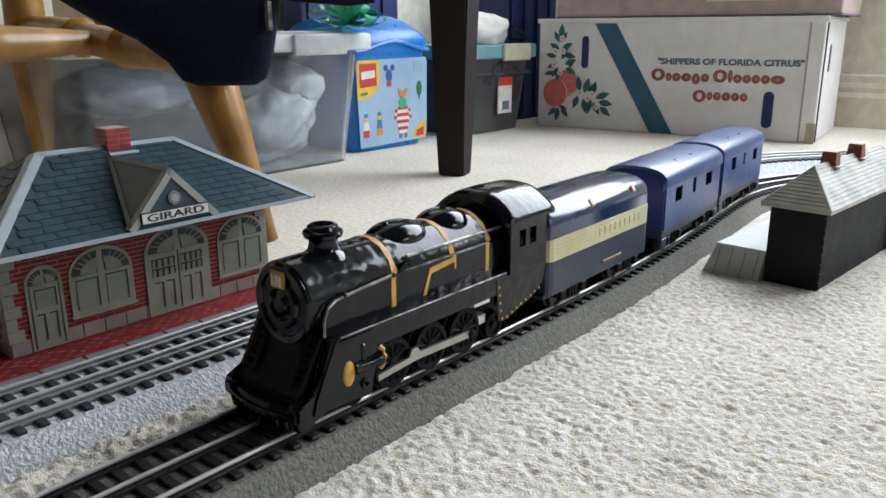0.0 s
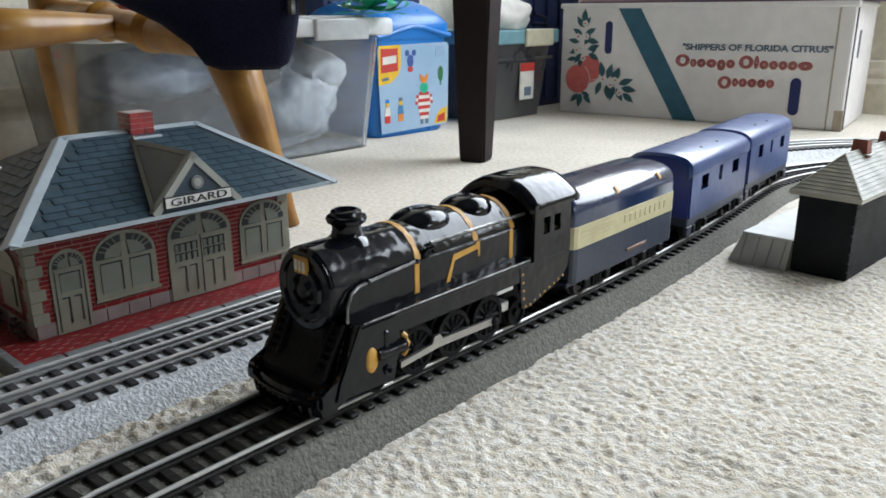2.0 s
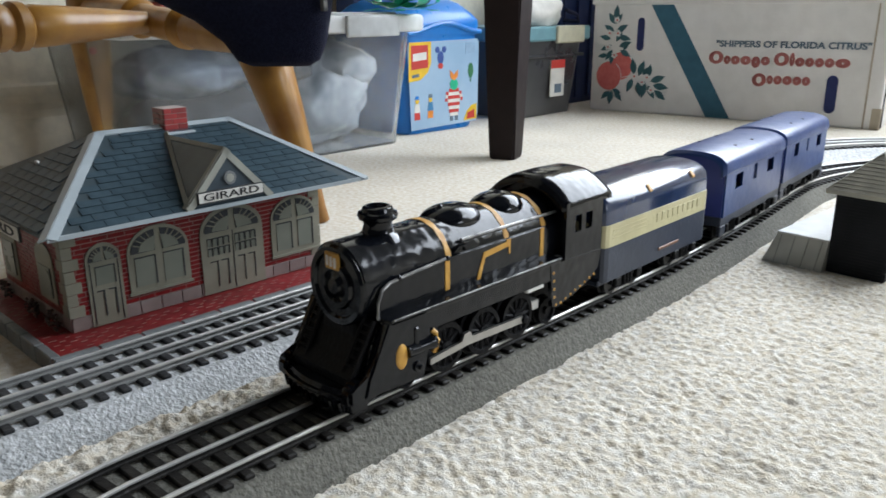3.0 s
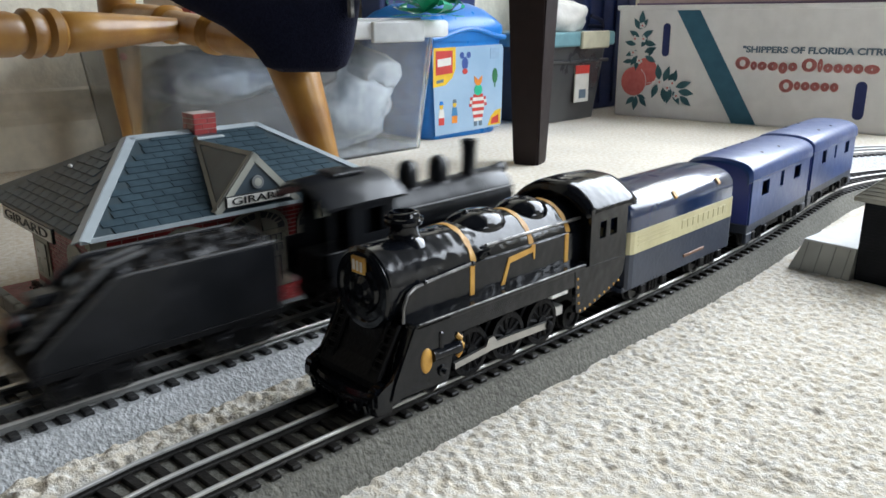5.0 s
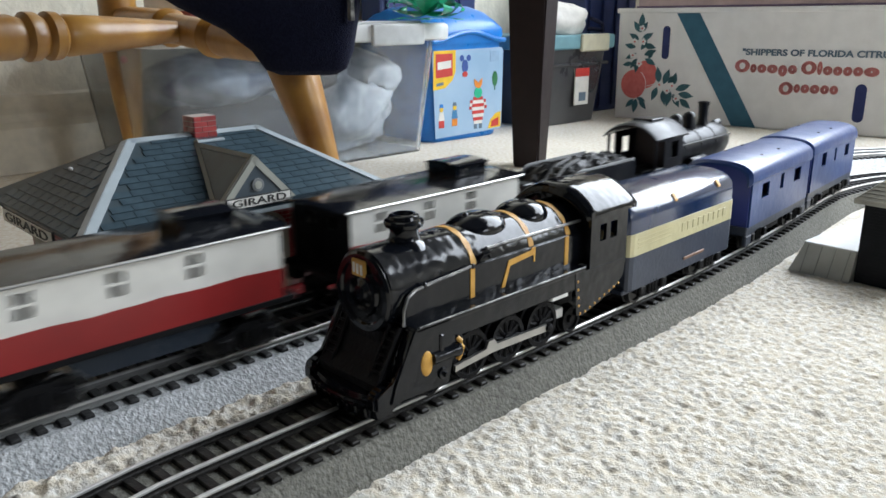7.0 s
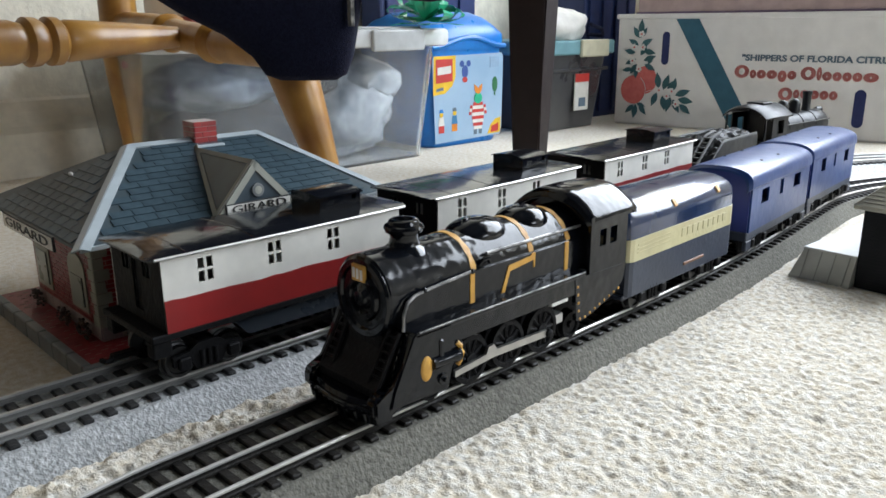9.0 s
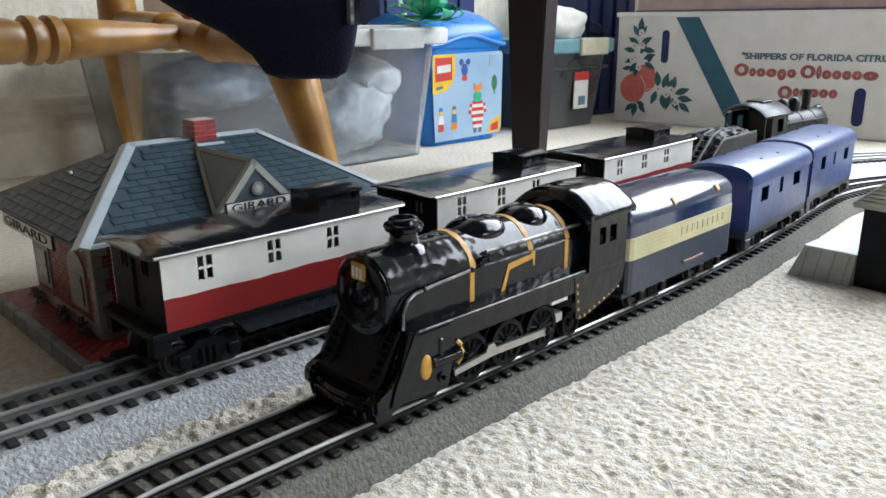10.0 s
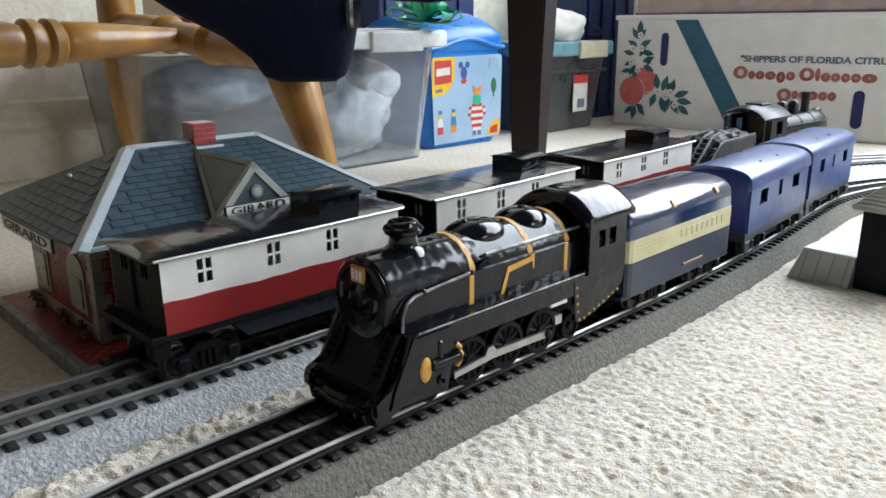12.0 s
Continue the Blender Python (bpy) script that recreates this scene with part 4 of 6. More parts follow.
def passing_tender():
    r = thing("toy_tender", "black toy tender with coal load and grey steps", "toy tender")
    for s in (-1, 1):
        bm = extrude(B(), [(-0.056, 0.0165), (-0.056, 0.0225), (-0.022, 0.0475), (-0.018, 0.0485), (0.053, 0.0485), (0.055, 0.046), (0.055, 0.0165)], "x", *sorted((s * 0.0205, s * 0.0222)))
        bmesh.ops.bevel(bm, geom=bm.edges[:], offset=0.0004, segments=1, affect="EDGES")
        side = part("side", bm, M["black_satin"], r, "sloping black side plate")
        part("side_edge", tube(B(), [(s * 0.0214, -0.055, 0.0232), (s * 0.0214, -0.0215, 0.0482), (s * 0.0214, -0.0175, 0.049), (s * 0.0214, 0.053, 0.049)], 0.0008, 6), M["edge"], side, "worn bright edge", True)
    bm = B()
    rnd = random.Random(5)
    nx, ny = 13, 28
    rows = []
    for j in range(ny):
        y = -0.05 + 0.104 * j / (ny - 1)
        base = 0.0235 + max(0, min(1, (y + 0.05) / 0.032)) * 0.022
        rows.append([(-0.0205 + 0.041 * i / (nx - 1), y, base + rnd.uniform(-0.0012, 0.0032) + 0.004 * (1 - abs(-1 + 2 * i / (nx - 1)) ** 2)) for i in range(nx)])
    loft(bm, rows, close=False)
    part("coal", bm, M["coal"], r, "lumpy shiny coal load")
    # steps on the slope
    bm = B()
    for dx in (0.004, 0.0115):
        tube(bm, [(dx, -0.056, 0.0245), (dx, -0.02, 0.0515), (dx, -0.004, 0.0545)], 0.0013, 6)
    ladder = part("ladder", bm, M["ladder"], r, "grey cast steps up the coal slope", True)
    for k in range(7):
        t = (k + 0.5) / 7
        part("rung", box(B(), 0.004, 0.0115, -0.0555 + 0.036 * t - 0.0012, -0.0555 + 0.036 * t + 0.0012, 0.0245 + 0.027 * t, 0.026 + 0.027 * t, 0.0003), M["ladder"], ladder)
    part("back_light", lathe(B(), (-0.006, -0.047, 0.0315), (0, -1, 0), [(0, 0.003), (0.006, 0.0045), (0.0075, 0.0045), (0.0075, 0.0034), (0.0065, 0.0001)], 14), M["black_satin"], r, smooth=True)
    part("back_lens", lathe(B(), (-0.006, -0.0538, 0.0315), (0, -1, 0), [(0, 0.003), (0.0008, 0.0024), (0.001, 0.0001)], 12), M["red"], r, "small red lens")
    part("bulkhead", box(B(), -0.0205, 0.0205, 0.0535, 0.055, 0.0165, 0.0475), M["black_satin"], r)
    part("deck", box(B(), -0.0222, 0.0222, -0.058, 0.057, 0.013, 0.0166, 0.0005), M["black_matt"], r)
    part("hatch", box(B(), -0.013, -0.002, -0.047, -0.036, 0.036, 0.041, 0.0008), M["black_satin"], r)
    ax = truck(r, -0.034) + truck(r, 0.034)
    coupler(r, -0.058, -1)
    return joins(r, "tender", ax)


def caboose(place, red, label):
    r = thing("toy_caboose", label, "toy railway car", group="white and red toy cars")
    hl, hw = 0.0653, 0.0255
    z0, zr, zt = 0.0245, red, 0.0574
    holes = []
    for c in (-0.0455, -0.0108, 0.0225):
        for du in (-0.0035, 0.0006):
            for zb in (0.0436, 0.0494):
                holes.append((c + du, c + du + 0.0029, zb, zb + 0.0047))
    for s in (-1, 1):
        side = part("side", pierced(B(), "x", s * hw, -s * 0.0009, (-hl, hl, z0, zt), holes), M["tinwhite"], r, "white painted tin side with punched four-pane windows")
        bm = B()
        n = 34
        x = s * (hw + 0.0004)
        rnd = random.Random(int(red * 90000))
        low = [(x, -hl + 2 * hl * i / n, z0 - 0.0002) for i in range(n + 1)]
        wob = [0.0008 * noise.noise(Vector((i * 0.31, red * 400, 0))) + rnd.uniform(-0.00015, 0.00015) for i in range(n + 1)]
        high = [(x, -hl + 2 * hl * i / n, zr + wob[i]) for i in range(n + 1)]
        ins = s * 0.0006
        loft(bm, [[a, b, (b[0] - ins, b[1], b[2]), (a[0] - ins, a[1], a[2])] for a, b in zip(low, high)])
        part("red_band", bm, M["tinred"], side, "hand-painted dark red lower half")
    for s in (-1, 1):
        y0, y1 = sorted((s * hl, s * (hl - 0.001)))
        part("end", pierced(B(), "y", s * hl, -s * 0.001, (-hw + 0.0002, hw - 0.0002, z0, zt + 0.0002),
                            [(-0.0135, -0.0105, 0.046, 0.0525), (-0.0098, -0.0068, 0.046, 0.0525), (0.0068, 0.0098, 0.046, 0.0525), (0.0105, 0.0135, 0.046, 0.0525), (-0.004, 0.004, 0.029, 0.052)]), M["black_matt"], r, "black tin end with door and windows")
        part("end_door", box(B(), -0.0042, 0.0042, s * hl - 0.002 * (s > 0) + 0.0012 * (s < 0), s * hl - 0.0012 * (s > 0) + 0.002 * (s < 0), 0.0285, 0.0525), M["black_matt"], r)
    st = [(-hl - 0.0062, hw - 0.003, 0.058, 0.0584), (-hl - 0.005, hw, 0.0576, 0.0588), (-hl, hw + 0.0012, 0.0575, 0.059), (hl, hw + 0.0012, 0.0575, 0.059), (hl + 0.005, hw, 0.0576, 0.0588), (hl + 0.0062, hw - 0.003, 0.058, 0.0584)]
    roof = part("roof", arch_roof(B(), st, 16, 0.0008), M["blackroof"], r, "glossy black curved tin roof", True)
    for y in (-hl + 0.012, -0.02, 0.058):
        bm = B()
        rings = []
        for i in range(13):
            u = -0.96 + 1.92 * i / 12
            z = 0.0575 + 0.0015 * (1 - abs(u) ** 2.3)
            rings.append([(u * (hw + 0.001), y - 0.0012, z - 0.0004), (u * (hw + 0.001), y, z + 0.0002), (u * (hw + 0.001), y + 0.0012, z - 0.0004)])
        loft(bm, rings)
        part("roof_seam", bm, M["blackroof"], roof, smooth=True)
    part("roof_edge", tube(B(), [(hw + 0.0012, -hl - 0.003, 0.0574), (hw + 0.0014, 0, 0.0572), (hw + 0.0012, hl + 0.003, 0.0574)], 0.0007, 6), M["steel"], roof, "rubbed bright lower edge", True)
    cy = 0.0375
    cup = part("cupola", pierced(B(), "x", 0.0125, -0.0008, (cy - 0.0128, cy + 0.0128, 0.0585, 0.0668), [(cy + 0.0072, cy + 0.0102, 0.0632, 0.066)]), M["black"], r, "black cupola on the roof")
    part("cupola_side", box(B(), -0.0125, -0.0117, cy - 0.0128, cy + 0.0128, 0.0585, 0.0668), M["black"], cup)
    for y in (cy - 0.0128, cy + 0.012):
        part("cupola_end", box(B(), -0.0117, 0.0117, y, y + 0.0008, 0.0585, 0.0675), M["black"], cup)
    part("cupola_roof", arch_roof(B(), [(cy - 0.0138, 0.0135, 0.0668, 0.0684), (cy + 0.0138, 0.0135, 0.0668, 0.0684)], 10, 0.0007), M["blackroof"], cup, smooth=True)
    part("sill", box(B(), -hw - 0.0004, hw + 0.0004, -hl - 0.007, hl + 0.007, 0.0212, 0.0244, 0.0005), M["black_matt"], r, "black pressed frame")
    for s in (-1, 1):
        bm = extrude(B(), [(-0.034, 0.0212), (-0.026, 0.0125), (0.026, 0.0125), (0.034, 0.0212)], "x", *sorted((s * 0.013, s * 0.0235)))
        part("tank", bm, M["tank"], r, "dark blue-black sloping underframe tank")
        part("end_step", box(B(), *sorted((s * 0.0175, s * 0.0245)), -hl - 0.0065, -hl + 0.002, 0.0135, 0.0212, 0.0006), M["black_matt"], r)
    ax = truck(r, -0.0465, 0.0165, 0.0208) + truck(r, 0.0465, 0.0165, 0.0208)
    coupler(r, hl + 0.004, 1)
    coupler(r, -hl - 0.004, -1)
    return joins(r, place, ax)


M["blackroof"] = mat("black_roof_enamel", (0.005, 0.006, 0.008), 0.13, colour2=(0.008, 0.009, 0.012), scale=40, bump=0.35, bscale=75, coat=0.1, spec=0.3, dirt=0.2, dscale=40)
M["tank"] = mat("blue_black_tin", (0.02, 0.028, 0.04), 0.3, coat=0.3)
passing_locomotive()
passing_tender()
caboose("first", 0.0392, "white and dark red tin caboose coupled behind the tender")
caboose("second", 0.0386, "white and dark red tin caboose in mid-train")
caboose("third", 0.0384, "white and dark red tin caboose at the tail")


# ---------------------------------------------------------------- the tin station
def strip(bm, a, b, width, lift, up):
    """A flat bar from a to b, lying on a slope whose normal is up."""
    a, b, up = Vector(a), Vector(b), Vector(up).normalized()
    d = (b - a).normalized()
    w = d.cross(up).normalized() * width / 2
    pts = [[p - w, p + w, p + w + up * lift, p - w + up * lift] for p in (a, b)]
    return loft(bm, pts)


def arched(y0, y1, z0, zs, zt, n=12):
    """Outline of an arched opening in y and z."""
    c, h = (y0 + y1) / 2, (y1 - y0) / 2
    return [(y0, z0), (y1, z0)] + [(c + h * math.cos(math.pi * i / n), zs + (zt - zs) * math.sin(math.pi * i / n)) for i in range(n + 1)]


def bricks_on(bm, axis, at, out, u0, u1, v0, v1, course=0.0025, length=0.0088, gap=0.00055, seed=1):
    """Courses of shallow bricks on a wall plane."""
    rnd = random.Random(seed)
    row, v = 0, v0
    while v < v1 - 0.0008:
        u = u0 - (length / 2 if row % 2 else 0) + rnd.uniform(-0.001, 0.001)
        while u < u1:
            a, b = max(u, u0), min(u + length * rnd.uniform(0.9, 1.1), u1)
            if b - a > 0.001:
                t = 0.0003
                d = [(a, v), (b - gap, v), (b - gap, min(v + course - gap, v1)), (a, min(v + course - gap, v1))]
                if axis == "x":
                    lo = [bm.verts.new((at, p, q)) for p, q in d]
                    hi = [bm.verts.new((at + out * t, p, q)) for p, q in d]
                else:
                    lo = [bm.verts.new((p, at, q)) for p, q in d]
                    hi = [bm.verts.new((p, at + out * t, q)) for p, q in d]
                bm.faces.new(hi)
                for i in range(4):
                    bm.faces.new((lo[i], lo[(i + 1) % 4], hi[(i + 1) % 4], hi[i]))
            u = b if b > u else u + length
        v += course
        row += 1
    return bm


def station():
    G = 0.0098
    r = thing("toy_station", "lithographed tin toy railway station with red brick walls and slate roof", "toy station", pose(-0.205, 0.2115, 0.0))
    X0, X1, Y0, Y1, ZW = -0.252, -0.158, 0.1335, 0.2895, 0.068
    # platform
    px0, px1, py0, py1 = -0.278, -0.1292, 0.1135, 0.309
    base = put(r, "platform", box(B(), px0 + 0.0006, px1 - 0.0006, py0 + 0.0006, py1 - 0.0006, 0.0005, G - 0.0006), M["paving"], "red printed brick platform")
    bm = B()
    rnd = random.Random(3)
    for i in range(40):
        for j in range(24):
            x, y = px0 + 0.007 + i * 0.0036, py0 + 0.007 + j * 0.0078 + (i % 2) * 0.0039
            if x < px1 - 0.006 and y < py1 - 0.006 and not (X0 - 0.004 < x < X1 + 0.003 and Y0 - 0.003 < y < Y1 + 0.003) and rnd.random() < 0.8:
                box(bm, x, x + 0.0003, y, y + rnd.uniform(0.002, 0.0042), G - 0.0008, G - 0.0004)
    put(r, "paving_joints", bm, M["mortar"], "pale broken joint lines", parent=base)
    n = 9
    for i in range(n):
        a, b = py0 + (py1 - py0) * i / n, py0 + (py1 - py0) * (i + 1) / n
        put(r, "kerb_block", box(B(), px1 - 0.0048, px1, a + 0.0003, b - 0.0003, 0.0, G, 0.0006), M["kerb"], parent=base)
    n = 7
    for i in range(n):
        a, b = px0 + (px1 - 0.0052 - px0) * i / n, px0 + (px1 - 0.0052 - px0) * (i + 1) / n
        put(r, "kerb_block", box(B(), a + 0.0003, b - 0.0003, py0, py0 + 0.0048, 0.0, G, 0.0006), M["kerb"], parent=base)
    # walls
    put(r, "wall", box(B(), X0, X1, Y0, Y1, G - 0.001, ZW), M["mortar"], "tin wall printed as red brick")
    put(r, "front_bricks", bricks_on(B(), "x", X1, 1, Y0 + 0.001, Y1 - 0.001, G + 0.0075, ZW), M["brickstuff"], "long thin red bricks")
    put(r, "side_bricks", bricks_on(B(), "y", Y0, -1, X0 + 0.001, X1 - 0.001, G + 0.0075, ZW, seed=2), M["brickstuff"])
    for ob in r.children:
        if "bricks" in ob.name:
            tagged(ob, kind="stuff")
    for i in range(13):
        a, b = Y0 + (Y1 - Y0) * i / 13, Y0 + (Y1 - Y0) * (i + 1) / 13
        put(r, "plinth_stone", box(B(), X1, X1 + 0.0006, a + 0.0002, b - 0.0002, G, G + 0.0072, 0.0002), M["stone"], "" if i else "grey-brown plinth stone")
    for i in range(8):
        a, b = X0 + (X1 - X0) * i / 8, X0 + (X1 - X0) * (i + 1) / 8
        put(r, "plinth_stone", box(B(), a + 0.0002, b - 0.0002, Y0 - 0.0006, Y0, G, G + 0.0072, 0.0002), M["stone"])
    # quoins
    for k in range(8):
        z = G + 0.0072 + k * 0.0062
        w = 0.0072 if k % 2 == 0 else 0.0046
        for ya, yb in ((Y0 - 0.0008, Y0 + w), (Y1 - w, Y1 + 0.0006)):
            put(r, "quoin", box(B(), X1 + 0.0001, X1 + 0.0008, ya, yb, z, z + 0.006, 0.0002), M["lithogrey"], "" if k else "pale grey corner stone")
        put(r, "quoin", box(B(), X1 - w, X1 + 0.0001, Y0 - 0.0009, Y0 - 0.0001, z, z + 0.006, 0.0002), M["lithogrey"])
    xf = X1 + 0.0006

    def pane(parent, y0, y1, z0, z1):
        put(r, "pane", box(B(), xf + 0.0003, xf + 0.0008, y0, y1, z0, z1), M["litho_pane"], parent=parent)
        put(r, "pane_shadow", box(B(), xf + 0.0006, xf + 0.0011, y1 - 0.0006, y1, z0, z1), M["lithodark"], parent=parent)
        put(r, "pane_shadow", box(B(), xf + 0.0006, xf + 0.0011, y0, y1, z1 - 0.0005, z1), M["lithodark"], parent=parent)

    def fan(parent, c, h, zs, rise, sides=(-1, 1)):
        for s in sides:
            pts = [(c + s * h * 0.12, zs), (c + s * h * 0.88, zs)]
            for i in range(7):
                a = radians(8 + 76 * i / 6)
                pts.append((c + s * h * 0.9 * math.cos(a), zs + rise * 0.86 * math.sin(a)))
            if s < 0:
                pts = pts[::-1]
            put(r, "fan_light", extrude(B(), pts, "x", xf + 0.0003, xf + 0.0008), M["lithodark"], parent=parent)
            inner = [(c + s * (h * 0.16), zs + 0.0002)] + [(c + s * h * 0.66 * math.cos(radians(4 + 80 * i / 6)), zs + rise * 0.6 * math.sin(radians(4 + 80 * i / 6))) for i in range(7)]
            if s < 0:
                inner = inner[::-1]
            put(r, "fan_pane", extrude(B(), inner, "x", xf + 0.0007, xf + 0.0011), M["litho_pane"], parent=parent)
            for i in range(1, 5):
                a = radians(10 + 70 * i / 5)
                p = (xf + 0.0009, c + s * h * 0.62 * math.cos(a), zs + rise * 0.58 * math.sin(a))
                q = (xf + 0.0009, c + s * h * 0.88 * math.cos(a), zs + rise * 0.84 * math.sin(a))
                put(r, "fan_bar", rod(B(), p, q, 0.0004, None, 5), M["lithogrey"], parent=parent)

    # single door
    d = put(r, "door", extrude(B(), arched(0.1436, 0.1618, G, 0.0445, 0.0535), "x", X1 + 0.0003, xf + 0.0004), M["lithogrey"], "cream printed door under a fan light")
    fan(d, 0.1527, 0.0085, 0.0442, 0.0085)
    pane(d, 0.1478, 0.1582, 0.0315, 0.0415)
    for y in (0.1478, 0.1538):
        put(r, "panel_line", box(B(), xf + 0.0003, xf + 0.0008, y + 0.0032, y + 0.0038, 0.0145, 0.0285), M["lithodark"], parent=d)
        put(r, "panel_line", box(B(), xf + 0.0003, xf + 0.0008, y, y + 0.0038, 0.028, 0.0286), M["lithodark"], parent=d)
    for y in (0.1455, 0.16):
        put(r, "door_edge", box(B(), xf + 0.0003, xf + 0.0007, y - 0.0002, y + 0.0002, G + 0.001, 0.0435), M["lithodark"], parent=d)
    # two wide windows
    for y0, y1, z0, zs, zt in ((0.1652, 0.2, 0.0222, 0.0435, 0.0572), (0.2538, 0.2876, 0.0222, 0.0445, 0.0578)):
        w = put(r, "window", extrude(B(), arched(y0, y1, z0, zs, zt), "x", X1 + 0.0003, xf + 0.0004), M["lithogrey"], "cream printed arched window with two sashes")
        c = (y0 + y1) / 2
        fan(w, c, (y1 - y0) / 2, zs, zt - zs)
        for a, b in ((y0 + 0.0035, c - 0.0022), (c + 0.0022, y1 - 0.0035)):
            pane(w, a, b, z0 + 0.003, zs - 0.0022)
        put(r, "sill", box(B(), xf + 0.0002, xf + 0.0012, y0 - 0.0008, y1 + 0.0008, z0 - 0.0012, z0 + 0.0002), M["lithogrey"], parent=w)
    # double door
    d = put(r, "double_door", extrude(B(), arched(0.2072, 0.2478, G, 0.0458, 0.0602), "x", X1 + 0.0003, xf + 0.0004), M["lithogrey"], "cream printed double door with small panes")
    fan(d, 0.2275, 0.0198, 0.0458, 0.0138)
    for a in (0.2112, 0.2288):
        for i in range(4):
            for j in range(2):
                y = a + i * 0.0036
                z = 0.0322 + j * 0.0056
                pane(d, y, y + 0.003, z, z + 0.0048)
        for k in range(2):
            y = a + 0.0012 + k * 0.0068
            put(r, "panel_line", box(B(), xf + 0.0003, xf + 0.0008, y + 0.0042, y + 0.0047, 0.0135, 0.0288), M["lithodark"], parent=d)
            put(r, "panel_line", box(B(), xf + 0.0003, xf + 0.0008, y, y + 0.0047, 0.0284, 0.0289), M["lithodark"], parent=d)
    put(r, "door_edge", box(B(), xf + 0.0003, xf + 0.0007, 0.2273, 0.2277, G + 0.001, 0.0452), M["lithodark"], parent=d)
    # side windows
    yf = Y0 - 0.0006
    for x0, x1, z0, zs, zt in ((-0.247, -0.2235, 0.0215, 0.0475, 0.0482), (-0.1935, -0.1705, 0.0215, 0.0445, 0.053)):
        w = put(r, "window", extrude(B(), arched(x0, x1, z0, zs, zt), "y", yf - 0.0004, Y0 - 0.0003), M["lithogrey"], "cream printed window")
        put(r, "pane", box(B(), x0 + 0.0035, x1 - 0.0035, yf - 0.0008, yf - 0.0003, z0 + 0.003, zs - 0.004), M["litho_pane"], parent=w)
        put(r, "pane_shadow", box(B(), x1 - 0.0042, x1 - 0.0035, yf - 0.001, yf - 0.0006, z0 + 0.003, zs - 0.004), M["lithodark"], parent=w)
    # printed bushes by the end wall
    for x in (-0.243, -0.2, -0.172):
        bm = B()
        rnd = random.Random(int(-x * 1000))
        for k in range(46):
            hgt = rnd.uniform(0.0008, 0.0085)
            ellipsoid(bm, (x + rnd.uniform(-0.009, 0.009) * (1.1 - hgt * 60), Y0 - 0.003 - rnd.uniform(0, 0.003), G + hgt), (rnd.uniform(0.0008, 0.002), rnd.uniform(0.0005, 0.0012), rnd.uniform(0.0004, 0.001)), 6, 4)
        put(r, "shrub", bm, M["shrub"], "dark red-brown low shrub")
    # roof
    ex0, ex1, ey0, ey1, ze = -0.2815, -0.1285, 0.1185, 0.3065, 0.0678
    rx, ry0, ry1, zr = -0.205, 0.1775, 0.26, 0.1018
    A, Bv, C, D = Vector((ex1, ey0, ze)), Vector((ex1, ey1, ze)), Vector((ex0, ey1, ze)), Vector((ex0, ey0, ze))
    P, Q = Vector((rx, ry0, zr)), Vector((rx, ry1, zr))
    bm = B()
    vs = [bm.verts.new(v) for v in (A, Bv, C, D, P, Q)] + [bm.verts.new(v - Vector((0, 0, 0.0012))) for v in (A, Bv, C, D)]
    for f in ((0, 1, 5, 4), (1, 2, 5), (2, 3, 4, 5), (3, 0, 4), (0, 6, 7, 1), (1, 7, 8, 2), (2, 8, 9, 3), (3, 9, 6, 0), (9, 8, 7, 6)):
        bm.faces.new([vs[i] for i in f])
    roof = put(r, "roof", bm, M["roofbase"], "blue-grey printed slate hip roof")
    nf = Vector((zr - ze, 0, ex1 - rx)).normalized()
    up = (Vector((rx, 0, zr)) - Vector((ex1, 0, ze)))
    sl = up.length
    up.normalize()
    course, width = 0.0058, 0.0112
    # slates of the front slope, one by one
    bm = B()
    loft(bm, [[(-width / 2 + 0.0002, 0.0003, 0.0001), (width / 2 - 0.0002, 0.0003, 0.0001), (width / 2 - 0.0002, 0.0003, 0.0006), (-width / 2 + 0.0002, 0.0003, 0.0006)],
              [(-width / 2 + 0.0002, course, 0.00005), (width / 2 - 0.0002, course, 0.00005), (width / 2 - 0.0002, course, 0.0003), (-width / 2 + 0.0002, course, 0.0003)]])
    me = bpy.data.meshes.new("slate")
    bm.to_mesh(me)
    bm.free()
    me.materials.append(M["shingle"])
    inv = r.matrix_basis.inverted()

    def slates(a, b, top_a, top_b, normal, spare):
        a, b, ta, tb = (Vector(v) for v in (a, b, top_a, top_b))
        n = Vector(normal).normalized()
        ux = (b - a).normalized()
        uy = n.cross(ux).normalized()
        h = (ta - a).dot(uy)
        la, lb = (ta - a).dot(ux), (tb - a).dot(ux)
        base = (b - a).length
        rows = int(h / course)
        for j in range(rows):
            v = j * course + 0.0006
            lo = la * (v + course) / h + width * spare
            hi = base + (lb - base) * (v + course) / h - width * spare
            u = (j % 2) * width / 2 + (j % 3) * 0.0021
            while u < base:
                if lo < u < hi:
                    o = a + ux * u + uy * v
                    m = Matrix((ux, uy, n)).transposed().to_4x4()
                    m.translation = o
                    piece("slate", me, roof, inv @ m)
                u += width

    slates(A, Bv, P, Q, nf, 0.62)
    nl = (A - P).cross(D - P)
    nl = nl if nl.z > 0 else -nl
    slates(D, A, P, P, nl, 0.62)
    # pale trim on hips, ridge and eaves
    bm = B()
